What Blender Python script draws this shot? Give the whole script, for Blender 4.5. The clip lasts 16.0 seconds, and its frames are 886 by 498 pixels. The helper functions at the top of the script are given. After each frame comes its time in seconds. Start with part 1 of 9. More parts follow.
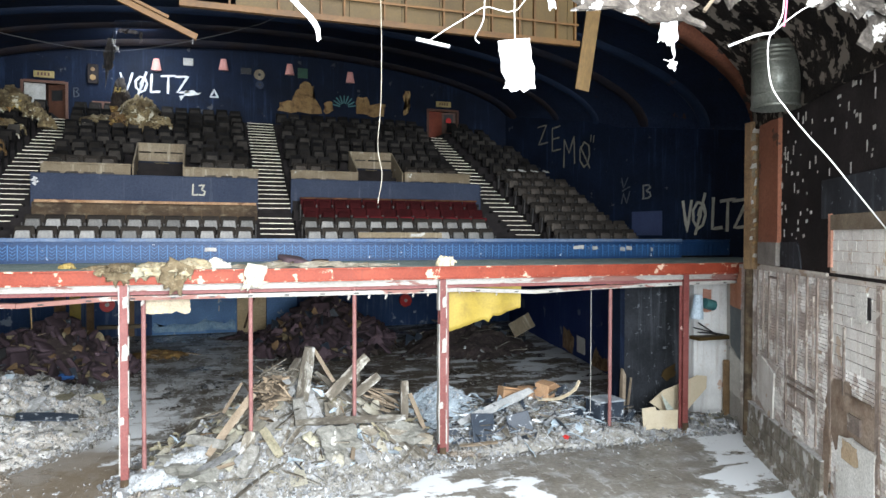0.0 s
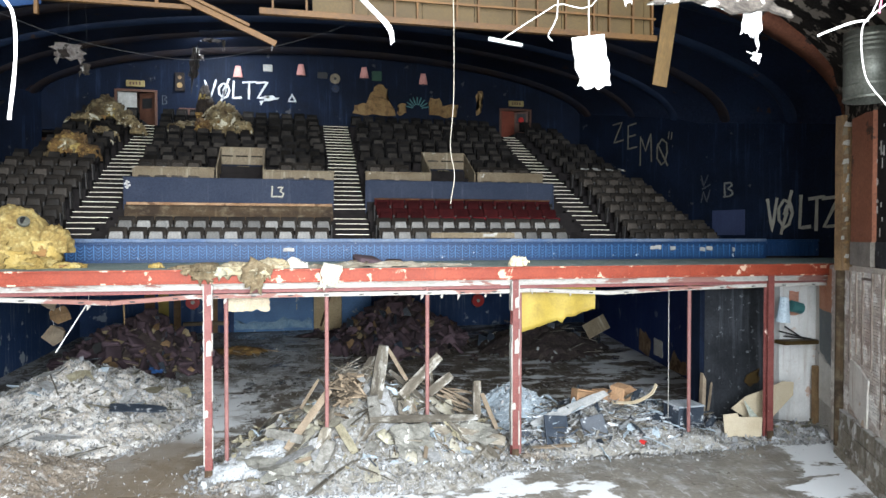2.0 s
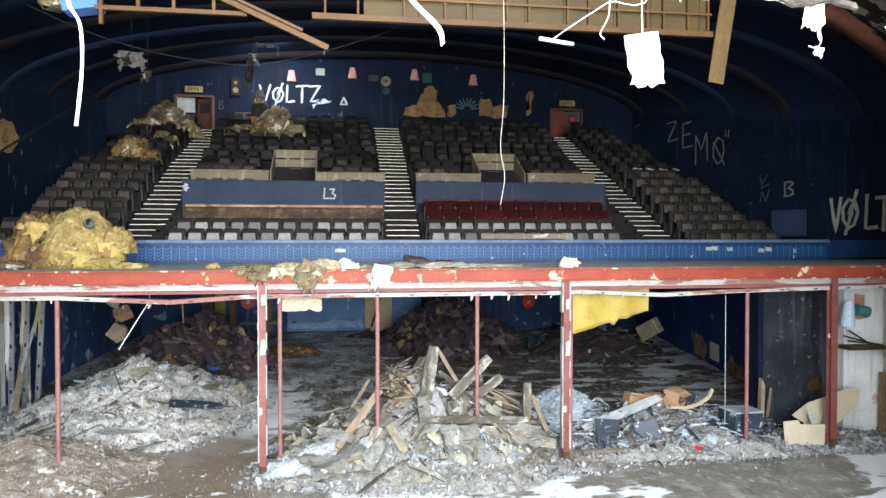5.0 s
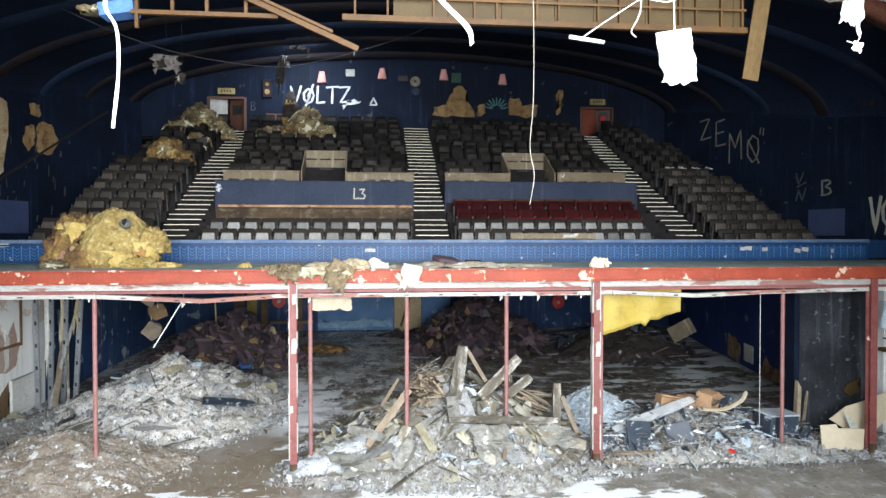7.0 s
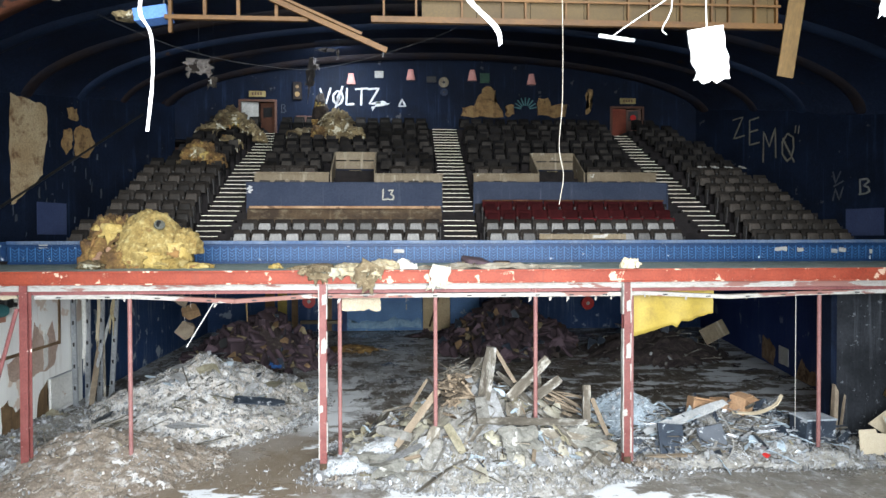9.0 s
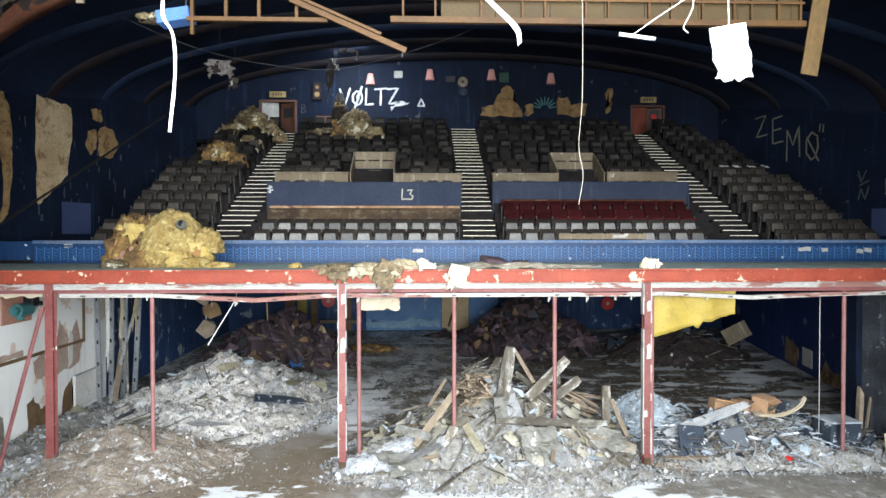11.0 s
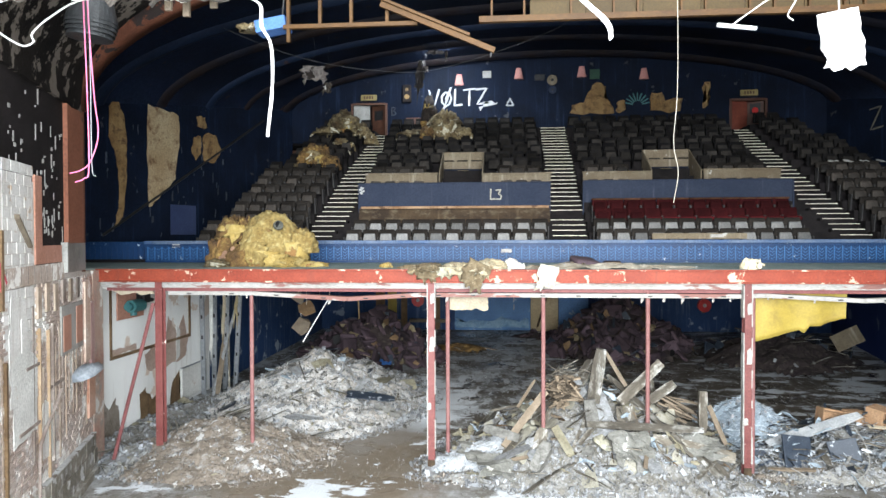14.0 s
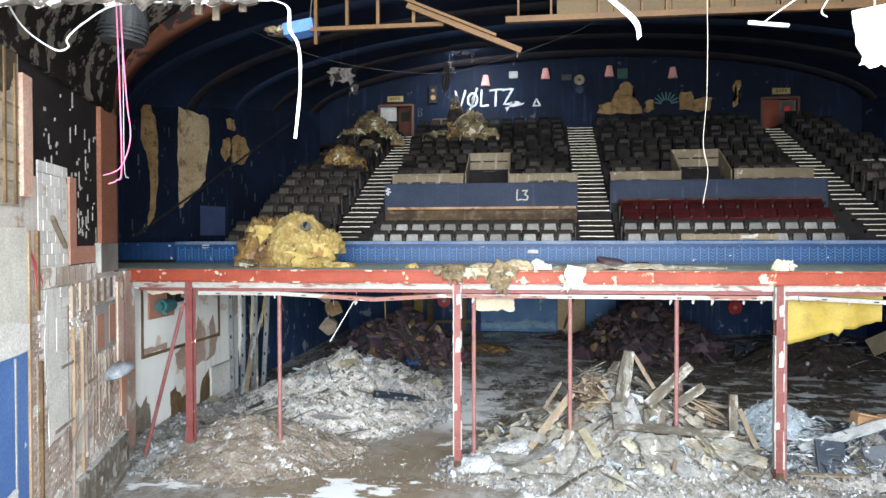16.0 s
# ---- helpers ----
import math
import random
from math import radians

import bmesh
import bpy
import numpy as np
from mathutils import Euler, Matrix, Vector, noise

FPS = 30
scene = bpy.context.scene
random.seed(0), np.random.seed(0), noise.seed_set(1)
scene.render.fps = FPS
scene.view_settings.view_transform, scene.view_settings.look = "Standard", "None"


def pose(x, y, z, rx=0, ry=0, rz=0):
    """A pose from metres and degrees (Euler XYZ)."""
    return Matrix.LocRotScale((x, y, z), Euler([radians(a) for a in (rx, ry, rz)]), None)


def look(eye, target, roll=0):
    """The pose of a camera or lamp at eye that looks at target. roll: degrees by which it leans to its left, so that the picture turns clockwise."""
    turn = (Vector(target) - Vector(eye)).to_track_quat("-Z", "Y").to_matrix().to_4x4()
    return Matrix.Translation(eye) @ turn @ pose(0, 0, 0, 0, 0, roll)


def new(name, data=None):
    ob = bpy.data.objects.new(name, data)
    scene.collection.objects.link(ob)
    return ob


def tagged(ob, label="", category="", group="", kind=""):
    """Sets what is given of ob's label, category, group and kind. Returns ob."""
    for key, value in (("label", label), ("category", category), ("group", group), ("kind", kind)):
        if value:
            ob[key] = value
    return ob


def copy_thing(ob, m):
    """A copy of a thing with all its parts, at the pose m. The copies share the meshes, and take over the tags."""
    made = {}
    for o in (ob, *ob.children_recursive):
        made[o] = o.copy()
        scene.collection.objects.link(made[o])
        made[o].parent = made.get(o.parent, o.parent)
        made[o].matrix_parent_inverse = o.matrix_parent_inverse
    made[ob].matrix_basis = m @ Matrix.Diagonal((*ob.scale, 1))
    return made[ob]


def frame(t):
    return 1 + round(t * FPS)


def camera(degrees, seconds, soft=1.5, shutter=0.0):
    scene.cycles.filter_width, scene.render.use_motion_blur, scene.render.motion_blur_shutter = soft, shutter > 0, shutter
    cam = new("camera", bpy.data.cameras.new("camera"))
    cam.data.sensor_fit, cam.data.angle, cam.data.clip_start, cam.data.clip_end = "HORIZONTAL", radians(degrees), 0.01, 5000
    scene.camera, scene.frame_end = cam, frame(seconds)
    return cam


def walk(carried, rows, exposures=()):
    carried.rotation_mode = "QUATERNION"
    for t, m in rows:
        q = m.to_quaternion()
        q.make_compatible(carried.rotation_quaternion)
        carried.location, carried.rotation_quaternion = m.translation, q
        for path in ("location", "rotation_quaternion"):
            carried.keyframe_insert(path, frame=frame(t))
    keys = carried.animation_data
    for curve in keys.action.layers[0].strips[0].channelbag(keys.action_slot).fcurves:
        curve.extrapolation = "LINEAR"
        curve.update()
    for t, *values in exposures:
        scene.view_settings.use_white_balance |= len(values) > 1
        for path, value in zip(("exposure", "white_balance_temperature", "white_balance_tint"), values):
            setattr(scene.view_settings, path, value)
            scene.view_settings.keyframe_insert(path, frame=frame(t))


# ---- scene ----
cam = camera(65.58, 16.0)
PATH = [
    (0, pose(0, 0, 6.15, 88.92, -0.14, -18.80)),
    (0.5, pose(0, 0, 6.15, 88.91, -0.10, -17.99)),
    (1, pose(0, 0, 6.15, 88.89, -0.06, -16.21)),
    (1.5, pose(0, 0, 6.15, 88.91, -0.04, -14.50)),
    (2, pose(0, 0, 6.15, 88.92, -0.03, -12.77)),
    (2.5, pose(0, 0, 6.15, 88.91, -0.02, -11.33)),
    (3, pose(0, 0, 6.15, 88.92, -0.01, -10.69)),
    (3.5, pose(0, 0, 6.15, 88.94, -0.02, -10.12)),
    (4, pose(0, 0, 6.15, 88.98, -0.02, -9.61)),
    (6.5, pose(0, 0, 6.15, 88.98, 0.03, -6.87)),
    (7, pose(0, 0, 6.15, 88.99, 0.02, -6.18)),
    (7.5, pose(0, 0, 6.15, 89.01, 0.03, -5.48)),
    (8, pose(0, 0, 6.15, 89.03, 0.06, -4.95)),
    (8.5, pose(0, 0, 6.15, 89.04, 0.10, -4.34)),
    (9, pose(0, 0, 6.15, 89.05, 0.11, -3.80)),
    (11.5, pose(0, 0, 6.15, 89.03, 0.09, -1.44)),
    (12, pose(0, 0, 6.15, 89.06, 0.14, -0.28)),
    (12.5, pose(0, 0, 6.15, 89.06, 0.11, 1.24)),
    (13, pose(0, 0, 6.15, 89.07, 0.14, 2.79)),
    (13.5, pose(0, 0, 6.15, 89.05, 0.15, 4.12)),
    (14, pose(0, 0, 6.15, 89.04, 0.16, 5.14)),
    (14.5, pose(0, 0, 6.15, 89.06, 0.13, 5.76)),
    (15, pose(0, 0, 6.15, 89.06, 0.14, 6.24)),
    (15.5, pose(0, 0, 6.15, 89.06, 0.13, 6.68)),
    (16, pose(0, 0, 6.15, 89.11, 0.14, 7.32)),
]
walk(cam, PATH)

# ------------------------------------------------------------ light
SUN_ELEV, SUN_TURN = radians(18), radians(178)
world = bpy.data.worlds.new("overcast_sky")
scene.world = world
world.use_nodes = True
wn = world.node_tree.nodes
sky = wn.new("ShaderNodeTexSky")
sky.sky_type, sky.sun_disc = "NISHITA", False
sky.sun_elevation, sky.sun_rotation = SUN_ELEV, SUN_TURN
wn["Background"].inputs[1].default_value = 0.10
world.node_tree.links.new(sky.outputs[0], wn["Background"].inputs[0])

sun_data = bpy.data.lights.new("sun", "SUN")
sun_data.energy, sun_data.angle, sun_data.color = 2.8, radians(30), (0.96, 0.98, 1.0)
sun = new("sun", sun_data)
sun.matrix_world = look((1.0, -28, 9.2), (0, 0, 0))


def skylight(name, size_x, size_y, power, m, color=(0.93, 0.97, 1.0)):
    data = bpy.data.lights.new(name, "AREA")
    data.shape, data.size, data.size_y, data.energy, data.color = "RECTANGLE", size_x, size_y, power, color
    ob = new(name, data)
    ob.matrix_world = m
    return ob


# daylight through the open stage roof and through the hole in the rear ceiling
skylight("roof_opening_light", 15, 15, 6600, pose(2.5, -0.5, 15.6, 14, 0, 0))
skylight("stage_opening_light", 14, 8.4, 22500, pose(1.2, -9.3, 7.2, 90, 0, 22), (0.87, 0.955, 1.03))
skylight("ceiling_hole_light", 1.1, 1.0, 700, pose(-3.2, 32.6, 15.05, 38, 0, 0), (0.80, 0.90, 1.0))
scene.view_settings.exposure = -0.07


# ------------------------------------------------------------ mesh helpers
def part(name, bm, material, parent=None, label="", smooth=False):
    """Links a bmesh as one mesh object, under parent if given."""
    if isinstance(bm, bmesh.types.BMesh):
        me = bpy.data.meshes.new(name)
        bm.to_mesh(me)
        bm.free()
        me.materials.append(material)
        if smooth:
            for p in me.polygons:
                p.use_smooth = True
    else:
        me = bm
    ob = new(name, me)
    ob.parent = parent
    if label:
        ob["label"] = label
    return ob


def shared(name, bm, material, smooth=False):
    """A mesh for several objects."""
    me = bpy.data.meshes.new(name)
    bm.to_mesh(me)
    bm.free()
    me.materials.append(material)
    if smooth:
        for p in me.polygons:
            p.use_smooth = True
    return me


def from_lists(name, verts, faces, material):
    me = bpy.data.meshes.new(name)
    me.from_pydata(verts, [], faces)
    me.update()
    me.materials.append(material)
    return me


def at(name, me, m, parent=None, label=""):
    ob = new(name, me)
    ob.parent = parent
    ob.matrix_basis = m
    if label:
        ob["label"] = label
    return ob


def thing(name, label, category, x=0.0, y=0.0, z=0.0, group="", kind=""):
    """An empty at the base of a thing; its parts keep world coordinates when x, y, z stay 0."""
    ob = new(name)
    ob.location = (x, y, z)
    return tagged(ob, label, category, group, kind)


def box(bm, lo, hi, bevel=0.0):
    r = bmesh.ops.create_cube(bm, size=1.0)
    vs = r["verts"]
    for v in vs:
        v.co = Vector([lo[i] + (hi[i] - lo[i]) * (v.co[i] + 0.5) for i in range(3)])
    if bevel:
        es = list({e for v in vs for e in v.link_edges})
        bmesh.ops.bevel(bm, geom=es, offset=bevel, segments=2, affect="EDGES", profile=0.6)
    return bm


def cube(lo, hi, bevel=0.0):
    return box(bmesh.new(), lo, hi, bevel)


def prism(bm, ring, z0, z1):
    """An upright block over a ring of plan points."""
    low = [bm.verts.new((x, y, z0)) for x, y in ring]
    top = [bm.verts.new((x, y, z1)) for x, y in ring]
    n = len(ring)
    bm.faces.new(low[::-1])
    bm.faces.new(top)
    for i in range(n):
        bm.faces.new((low[i], low[(i + 1) % n], top[(i + 1) % n], top[i]))
    return bm


def wall_run(bm, a, b, z0, z1, thick):
    """An upright wall from a to b in plan; thick goes to the left of the way."""
    d = (Vector(b) - Vector(a)).normalized()
    n = Vector((-d.y, d.x)) * thick
    ring = [a, b, (b[0] + n.x, b[1] + n.y), (a[0] + n.x, a[1] + n.y)]
    if thick < 0:
        ring = ring[::-1]
    return prism(bm, ring, z0, z1)


def rod(bm, a, b, r0, r1=None, sides=8):
    a, b = Vector(a), Vector(b)
    d = b - a
    r = bmesh.ops.create_cone(bm, cap_ends=True, segments=sides, radius1=r0, radius2=r0 if r1 is None else r1, depth=d.length)
    m = Matrix.Translation((a + b) / 2) @ d.to_track_quat("Z", "Y").to_matrix().to_4x4()
    bmesh.ops.transform(bm, matrix=m, verts=r["verts"])
    return bm


def smooth_line(points, steps=6):
    """Points of a Catmull-Rom line through the given ones."""
    p = [Vector(q) for q in points]
    p = [p[0] * 2 - p[1]] + p + [p[-1] * 2 - p[-2]]
    out = []
    for i in range(1, len(p) - 2):
        for k in range(steps):
            t = k / steps
            out.append(0.5 * ((2 * p[i]) + (p[i + 1] - p[i - 1]) * t + (2 * p[i - 1] - 5 * p[i] + 4 * p[i + 1] - p[i + 2]) * t * t
                              + (3 * p[i] - p[i - 1] - 3 * p[i + 1] + p[i + 2]) * t ** 3))
    out.append(p[-2])
    return out


def cable(points, radius, sides=6, steps=6):
    """A tube along a smooth line."""
    bm = bmesh.new()
    line = smooth_line(points, steps)
    rings = []
    for i, q in enumerate(line):
        d = (line[min(i + 1, len(line) - 1)] - line[max(i - 1, 0)]).normalized()
        u = d.orthogonal().normalized() if not rings else (u - d * u.dot(d)).normalized()
        w = d.cross(u)
        rings.append([bm.verts.new(q + (u * math.cos(k * math.tau / sides) + w * math.sin(k * math.tau / sides)) * radius) for k in range(sides)])
    for a, b in zip(rings, rings[1:]):
        for k in range(sides):
            bm.faces.new((a[k], a[(k + 1) % sides], b[(k + 1) % sides], b[k]))
    bm.faces.new(rings[0][::-1])
    bm.faces.new(rings[-1])
    return bm


def beam_mesh(a, b, w):
    """A square bar from a to b."""
    bm = rod(bmesh.new(), a, b, w * 0.7, None, 4)
    return bm


def strap(points, width, thick, side):
    """A flat strip along a smooth line, its width along side."""
    bm = bmesh.new()
    side = Vector(side).normalized()
    line = smooth_line(points, 5)
    rings = []
    for i, q in enumerate(line):
        d = (line[min(i + 1, len(line) - 1)] - line[max(i - 1, 0)]).normalized()
        n = d.cross(side).normalized()
        w = width * (0.85 + 0.3 * noise.noise(q * 2.3))
        rings.append([bm.verts.new(q + side * sx * w / 2 + n * sn * thick / 2) for sx, sn in ((-1, -1), (1, -1), (1, 1), (-1, 1))])
    for a, b in zip(rings, rings[1:]):
        for k in range(4):
            bm.faces.new((a[k], a[(k + 1) % 4], b[(k + 1) % 4], b[k]))
    bm.faces.new(rings[0][::-1])
    bm.faces.new(rings[-1])
    return bm


def torn_sheet(w, h, thick, seed, ragged=0.12, curl=0.1, nx=10, ny=10):
    """A torn sheet in the xz plane, hung from its top edge at z = 0, with a ragged outline and a slight curl."""
    bm = bmesh.new()
    off = Vector((seed * 7.3, seed * 3.1, seed))
    grid = {}
    for i in range(nx + 1):
        for j in range(ny + 1):
            u, v = i / nx, j / ny
            x, z = (u - 0.5) * w, -v * h
            if i in (0, nx):
                x += noise.noise(Vector((v * 5, i, 0)) + off) * ragged * w * (0.3 + v)
            if j == ny:
                z += noise.noise(Vector((u * 6, 9, 0)) + off) * ragged * 2.2 * h
            y = noise.noise(Vector((u * 2, v * 2, 3)) + off) * curl + noise.noise(Vector((u * 7, v * 7, 5)) + off) * curl * 0.25
            grid[i, j] = (x, y, z)
    for s in (0, 1):
        for k, c in list(grid.items()):
            if len(k) == 2:
                grid[(*k, s)] = bm.verts.new((c[0], c[1] + (s - 0.5) * thick, c[2]))
    for i in range(nx):
        for j in range(ny):
            bm.faces.new((grid[i, j, 0], grid[i, j + 1, 0], grid[i + 1, j + 1, 0], grid[i + 1, j, 0]))
            bm.faces.new((grid[i, j, 1], grid[i + 1, j, 1], grid[i + 1, j + 1, 1], grid[i, j + 1, 1]))
    rim = [(i, 0) for i in range(nx)] + [(nx, j) for j in range(ny)] + [(i, ny) for i in range(nx, 0, -1)] + [(0, j) for j in range(ny, 0, -1)]
    for a, b in zip(rim, rim[1:] + rim[:1]):
        bm.faces.new((grid[(*a, 0)], grid[(*b, 0)], grid[(*b, 1)], grid[(*a, 1)]))
    return bm


def laid(bm):
    """Turn a hanging sheet so that it lies flat."""
    for v in bm.verts:
        v.co = Vector((v.co.x, v.co.z, -v.co.y))
    return bm


def lump(size, seed, rough=0.35, detail=4, fold=0.0):
    """An uneven clod of soft or crumbled stuff, flattened at its base."""
    bm = bmesh.new()
    bmesh.ops.create_icosphere(bm, subdivisions=detail, radius=1.0)
    off = Vector((seed * 5.7, seed * 2.9, seed * 1.3))
    for v in bm.verts:
        n = v.co.normalized()
        d = 1 + rough * noise.noise(n * 1.6 + off) + rough * 0.6 * noise.noise(n * 3.9 + off) + rough * 0.3 * noise.noise(n * 9 + off)
        if fold:
            d += fold * (0.9 * (0.25 - abs(noise.noise(n * 2.3 + off * 2))) + 0.6 * (0.25 - abs(noise.noise(n * 5.1 + off))) + 0.3 * (0.25 - abs(noise.noise(n * 11 + off))) + 0.45 * noise.noise(n * 23 + off) + 0.35 * noise.noise(n * 47 + off))
        v.co = Vector((n.x * size[0] * d, n.y * size[1] * d, max(n.z * size[2] * d, -0.12 * size[2])))
    return bm


def stone(size, seed):
    """A broken chunk: a hull of scattered points."""
    rnd = random.Random(seed)
    bm = bmesh.new()
    for _ in range(11):
        v = Vector((rnd.uniform(-1, 1), rnd.uniform(-1, 1), rnd.uniform(-1, 1)))
        v = v / max(abs(v.x), abs(v.y), abs(v.z)) * rnd.uniform(0.75, 1)
        bm.verts.new((v.x * size[0], v.y * size[1], v.z * size[2]))
    bmesh.ops.convex_hull(bm, input=bm.verts[:])
    for v in [v for v in bm.verts if not v.link_faces]:
        bm.verts.remove(v)
    return bm


def board(length, width, thick, seed, split=0.12):
    """A plank along x with broken ends and a slight bow."""
    rnd = random.Random(seed)
    bm = bmesh.new()
    n = 5
    rings = []
    bow = rnd.uniform(-0.03, 0.03) * length
    for i in range(n + 1):
        u = i / n
        x = (u - 0.5) * length
        z = bow * math.sin(u * math.pi)
        jag = [rnd.uniform(-split, split) * length * 0.5 if i in (0, n) else 0 for _ in range(2)]
        w = width * (1 if 0 < i < n else rnd.uniform(0.6, 1))
        rings.append([bm.verts.new((x + jag[k // 2], (-w / 2, w / 2, w / 2, -w / 2)[k], z + (-thick / 2, -thick / 2, thick / 2, thick / 2)[k])) for k in (0, 1, 2, 3)])
    for a, b in zip(rings, rings[1:]):
        for k in range(4):
            bm.faces.new((a[k], a[(k + 1) % 4], b[(k + 1) % 4], b[k]))
    bm.faces.new(rings[0][::-1])
    bm.faces.new(rings[-1])
    bmesh.ops.recalc_face_normals(bm, faces=bm.faces)
    return bm


def strokes(lines, width, origin, u, v, lift=0.012):
    """Brush strokes (lists of 2D points) as thin raised paint on a plane with the axes u, v."""
    bm = bmesh.new()
    o, u, v = Vector(origin), Vector(u).normalized(), Vector(v).normalized()
    n = u.cross(v)
    for line in lines:
        pts = [Vector((a, b)) for a, b in line]
        fine = []
        for p, q in zip(pts, pts[1:]):
            fine += [p.lerp(q, k / 4) for k in range(4)]
        fine.append(pts[-1])
        prev = None
        for k, p in enumerate(fine):
            d = (fine[min(k + 1, len(fine) - 1)] - fine[max(k - 1, 0)]).normalized()
            w = width / 2 * (1 + 0.35 * noise.noise(Vector((p.x * 5 / width * 0.1, p.y * 5 / width * 0.1, k * 0.3))))
            e = Vector((-d.y, d.x)) * w
            c = p - d * width * 0.35 if k == 0 else p + d * width * 0.35 if k == len(fine) - 1 else p
            row = [bm.verts.new(o + u * f.x + v * f.y + n * h) for f, h in ((c - e, 0.002), (c - e, lift), (c + e, lift), (c + e, 0.002))]
            if prev:
                for i in range(3):
                    bm.faces.new((prev[i], row[i], row[i + 1], prev[i + 1]))
            prev = row
    return bm


def patch(outline, origin, u, v, lift=0.01, seed=0, jag=0.08):
    """A thin flat patch of bare plaster with a ragged outline on a plane."""
    bm = bmesh.new()
    o, u, v = Vector(origin), Vector(u).normalized(), Vector(v).normalized()
    n = u.cross(v)
    pts = []
    for (a, b), (c, d) in zip(outline, outline[1:] + outline[:1]):
        for k in range(6):
            t = k / 6
            q = Vector((a + (c - a) * t, b + (d - b) * t, seed * 3.7))
            pts.append(Vector((q.x + noise.noise(q * 4) * jag, q.y + noise.noise(q * 4 + Vector((9, 9, 9))) * jag)))
    top = [bm.verts.new(o + u * p.x + v * p.y + n * lift) for p in pts]
    low = [bm.verts.new(o + u * p.x + v * p.y + n * 0.001) for p in pts]
    bm.faces.new(top)
    m = len(pts)
    for i in range(m):
        bm.faces.new((top[i], low[i], low[(i + 1) % m], top[(i + 1) % m]))
    bmesh.ops.triangulate(bm, faces=[f for f in bm.faces if len(f.verts) > 4])
    return bm


# ------------------------------------------------------------ materials
def surf(name, cols, scale=1.2, fine=25.0, rough=0.85, bump=0.3, metal=0.0, peel=None, streak=None, rnd=0.0, island=False, grain=0.45, spec=0.3, stretch=(1, 1, 1)):
    """A worn surface: two colours in blotches, fine grain, optional peeling (colour, amount 0..1, scale) and run-down streaks (colour, amount)."""
    mt = bpy.data.materials.new(name)
    mt.use_nodes = True
    nd, ln = mt.node_tree.nodes, mt.node_tree.links
    bs = nd["Principled BSDF"]
    bs.inputs["Roughness"].default_value, bs.inputs["Metallic"].default_value = rough, metal
    bs.inputs["Specular IOR Level"].default_value = spec
    co = nd.new("ShaderNodeTexCoord")
    mp = nd.new("ShaderNodeMapping")
    mp.inputs["Scale"].default_value = stretch
    ln.new(co.outputs["Object"], mp.inputs["Vector"])
    vec = mp.outputs[0]

    def tex(sc, det=6.0, ro=0.6, v=vec):
        t = nd.new("ShaderNodeTexNoise")
        t.inputs["Scale"].default_value, t.inputs["Detail"].default_value, t.inputs["Roughness"].default_value = sc, det, ro
        ln.new(v, t.inputs["Vector"])
        return t.outputs["Fac"]

    def ramp(fac, a, b, ca=(0, 0, 0), cb=(1, 1, 1)):
        r = nd.new("ShaderNodeValToRGB")
        r.color_ramp.elements[0].position, r.color_ramp.elements[1].position = a, b
        r.color_ramp.elements[0].color, r.color_ramp.elements[1].color = (*ca, 1), (*cb, 1)
        ln.new(fac, r.inputs[0])
        return r.outputs[0]

    def mix(kind, fac, a, b):
        m = nd.new("ShaderNodeMix")
        m.data_type, m.blend_type = "RGBA", kind
        for socket, val in ((m.inputs[0], fac), (m.inputs[6], a), (m.inputs[7], b)):
            if isinstance(val, (int, float)):
                socket.default_value = val
            elif isinstance(val, tuple):
                socket.default_value = (*val, 1)
            else:
                ln.new(val, socket)
        return m.outputs[2]

    big = tex(scale)
    col = ramp(big, 0.36, 0.64, cols[0], cols[1])
    if len(cols) > 2:
        col = mix("MIX", ramp(tex(scale * 2.7), 0.52, 0.68), col, cols[2])
    tiny = tex(fine, 5.0, 0.7)
    col = mix("MULTIPLY", grain * 2, col, ramp(tiny, 0.3, 0.7, (0.45, 0.45, 0.45), (1, 1, 1)))
    height = tiny
    if streak:
        sm = nd.new("ShaderNodeMapping")
        sm.inputs["Scale"].default_value = (2.2, 2.2, 0.12)
        ln.new(co.outputs["Object"], sm.inputs["Vector"])
        col = mix("MIX", mix("MULTIPLY", 1.0, ramp(tex(2.0, 6, 0.65, sm.outputs[0]), 0.62 - 0.2 * streak[1], 0.72), ramp(big, 0.35, 0.6)), col, streak[0])
    if peel:
        mask = ramp(tex(peel[2], 8.0, 0.62), 0.70 - 0.38 * peel[1], 0.72 - 0.38 * peel[1])
        col = mix("MIX", mask, col, peel[0])
        sub = nd.new("ShaderNodeMath")
        sub.operation = "MULTIPLY_ADD"
        ln.new(mask, sub.inputs[0])
        sub.inputs[1].default_value = -0.8
        ln.new(tiny, sub.inputs[2])
        height = sub.outputs[0]
    if rnd:
        if island:
            source = nd.new("ShaderNodeNewGeometry").outputs["Random Per Island"]
        else:
            source = nd.new("ShaderNodeObjectInfo").outputs["Random"]
        col = mix("MULTIPLY", 1.0, col, ramp(source, 0.0, 1.0, (1 - rnd,) * 3, (1 + rnd * 0.5,) * 3))
    ln.new(col, bs.inputs["Base Color"])
    bp = nd.new("ShaderNodeBump")
    bp.inputs["Strength"].default_value, bp.inputs["Distance"].default_value = bump, 0.03
    ln.new(height, bp.inputs["Height"])
    ln.new(bp.outputs[0], bs.inputs["Normal"])
    return mt


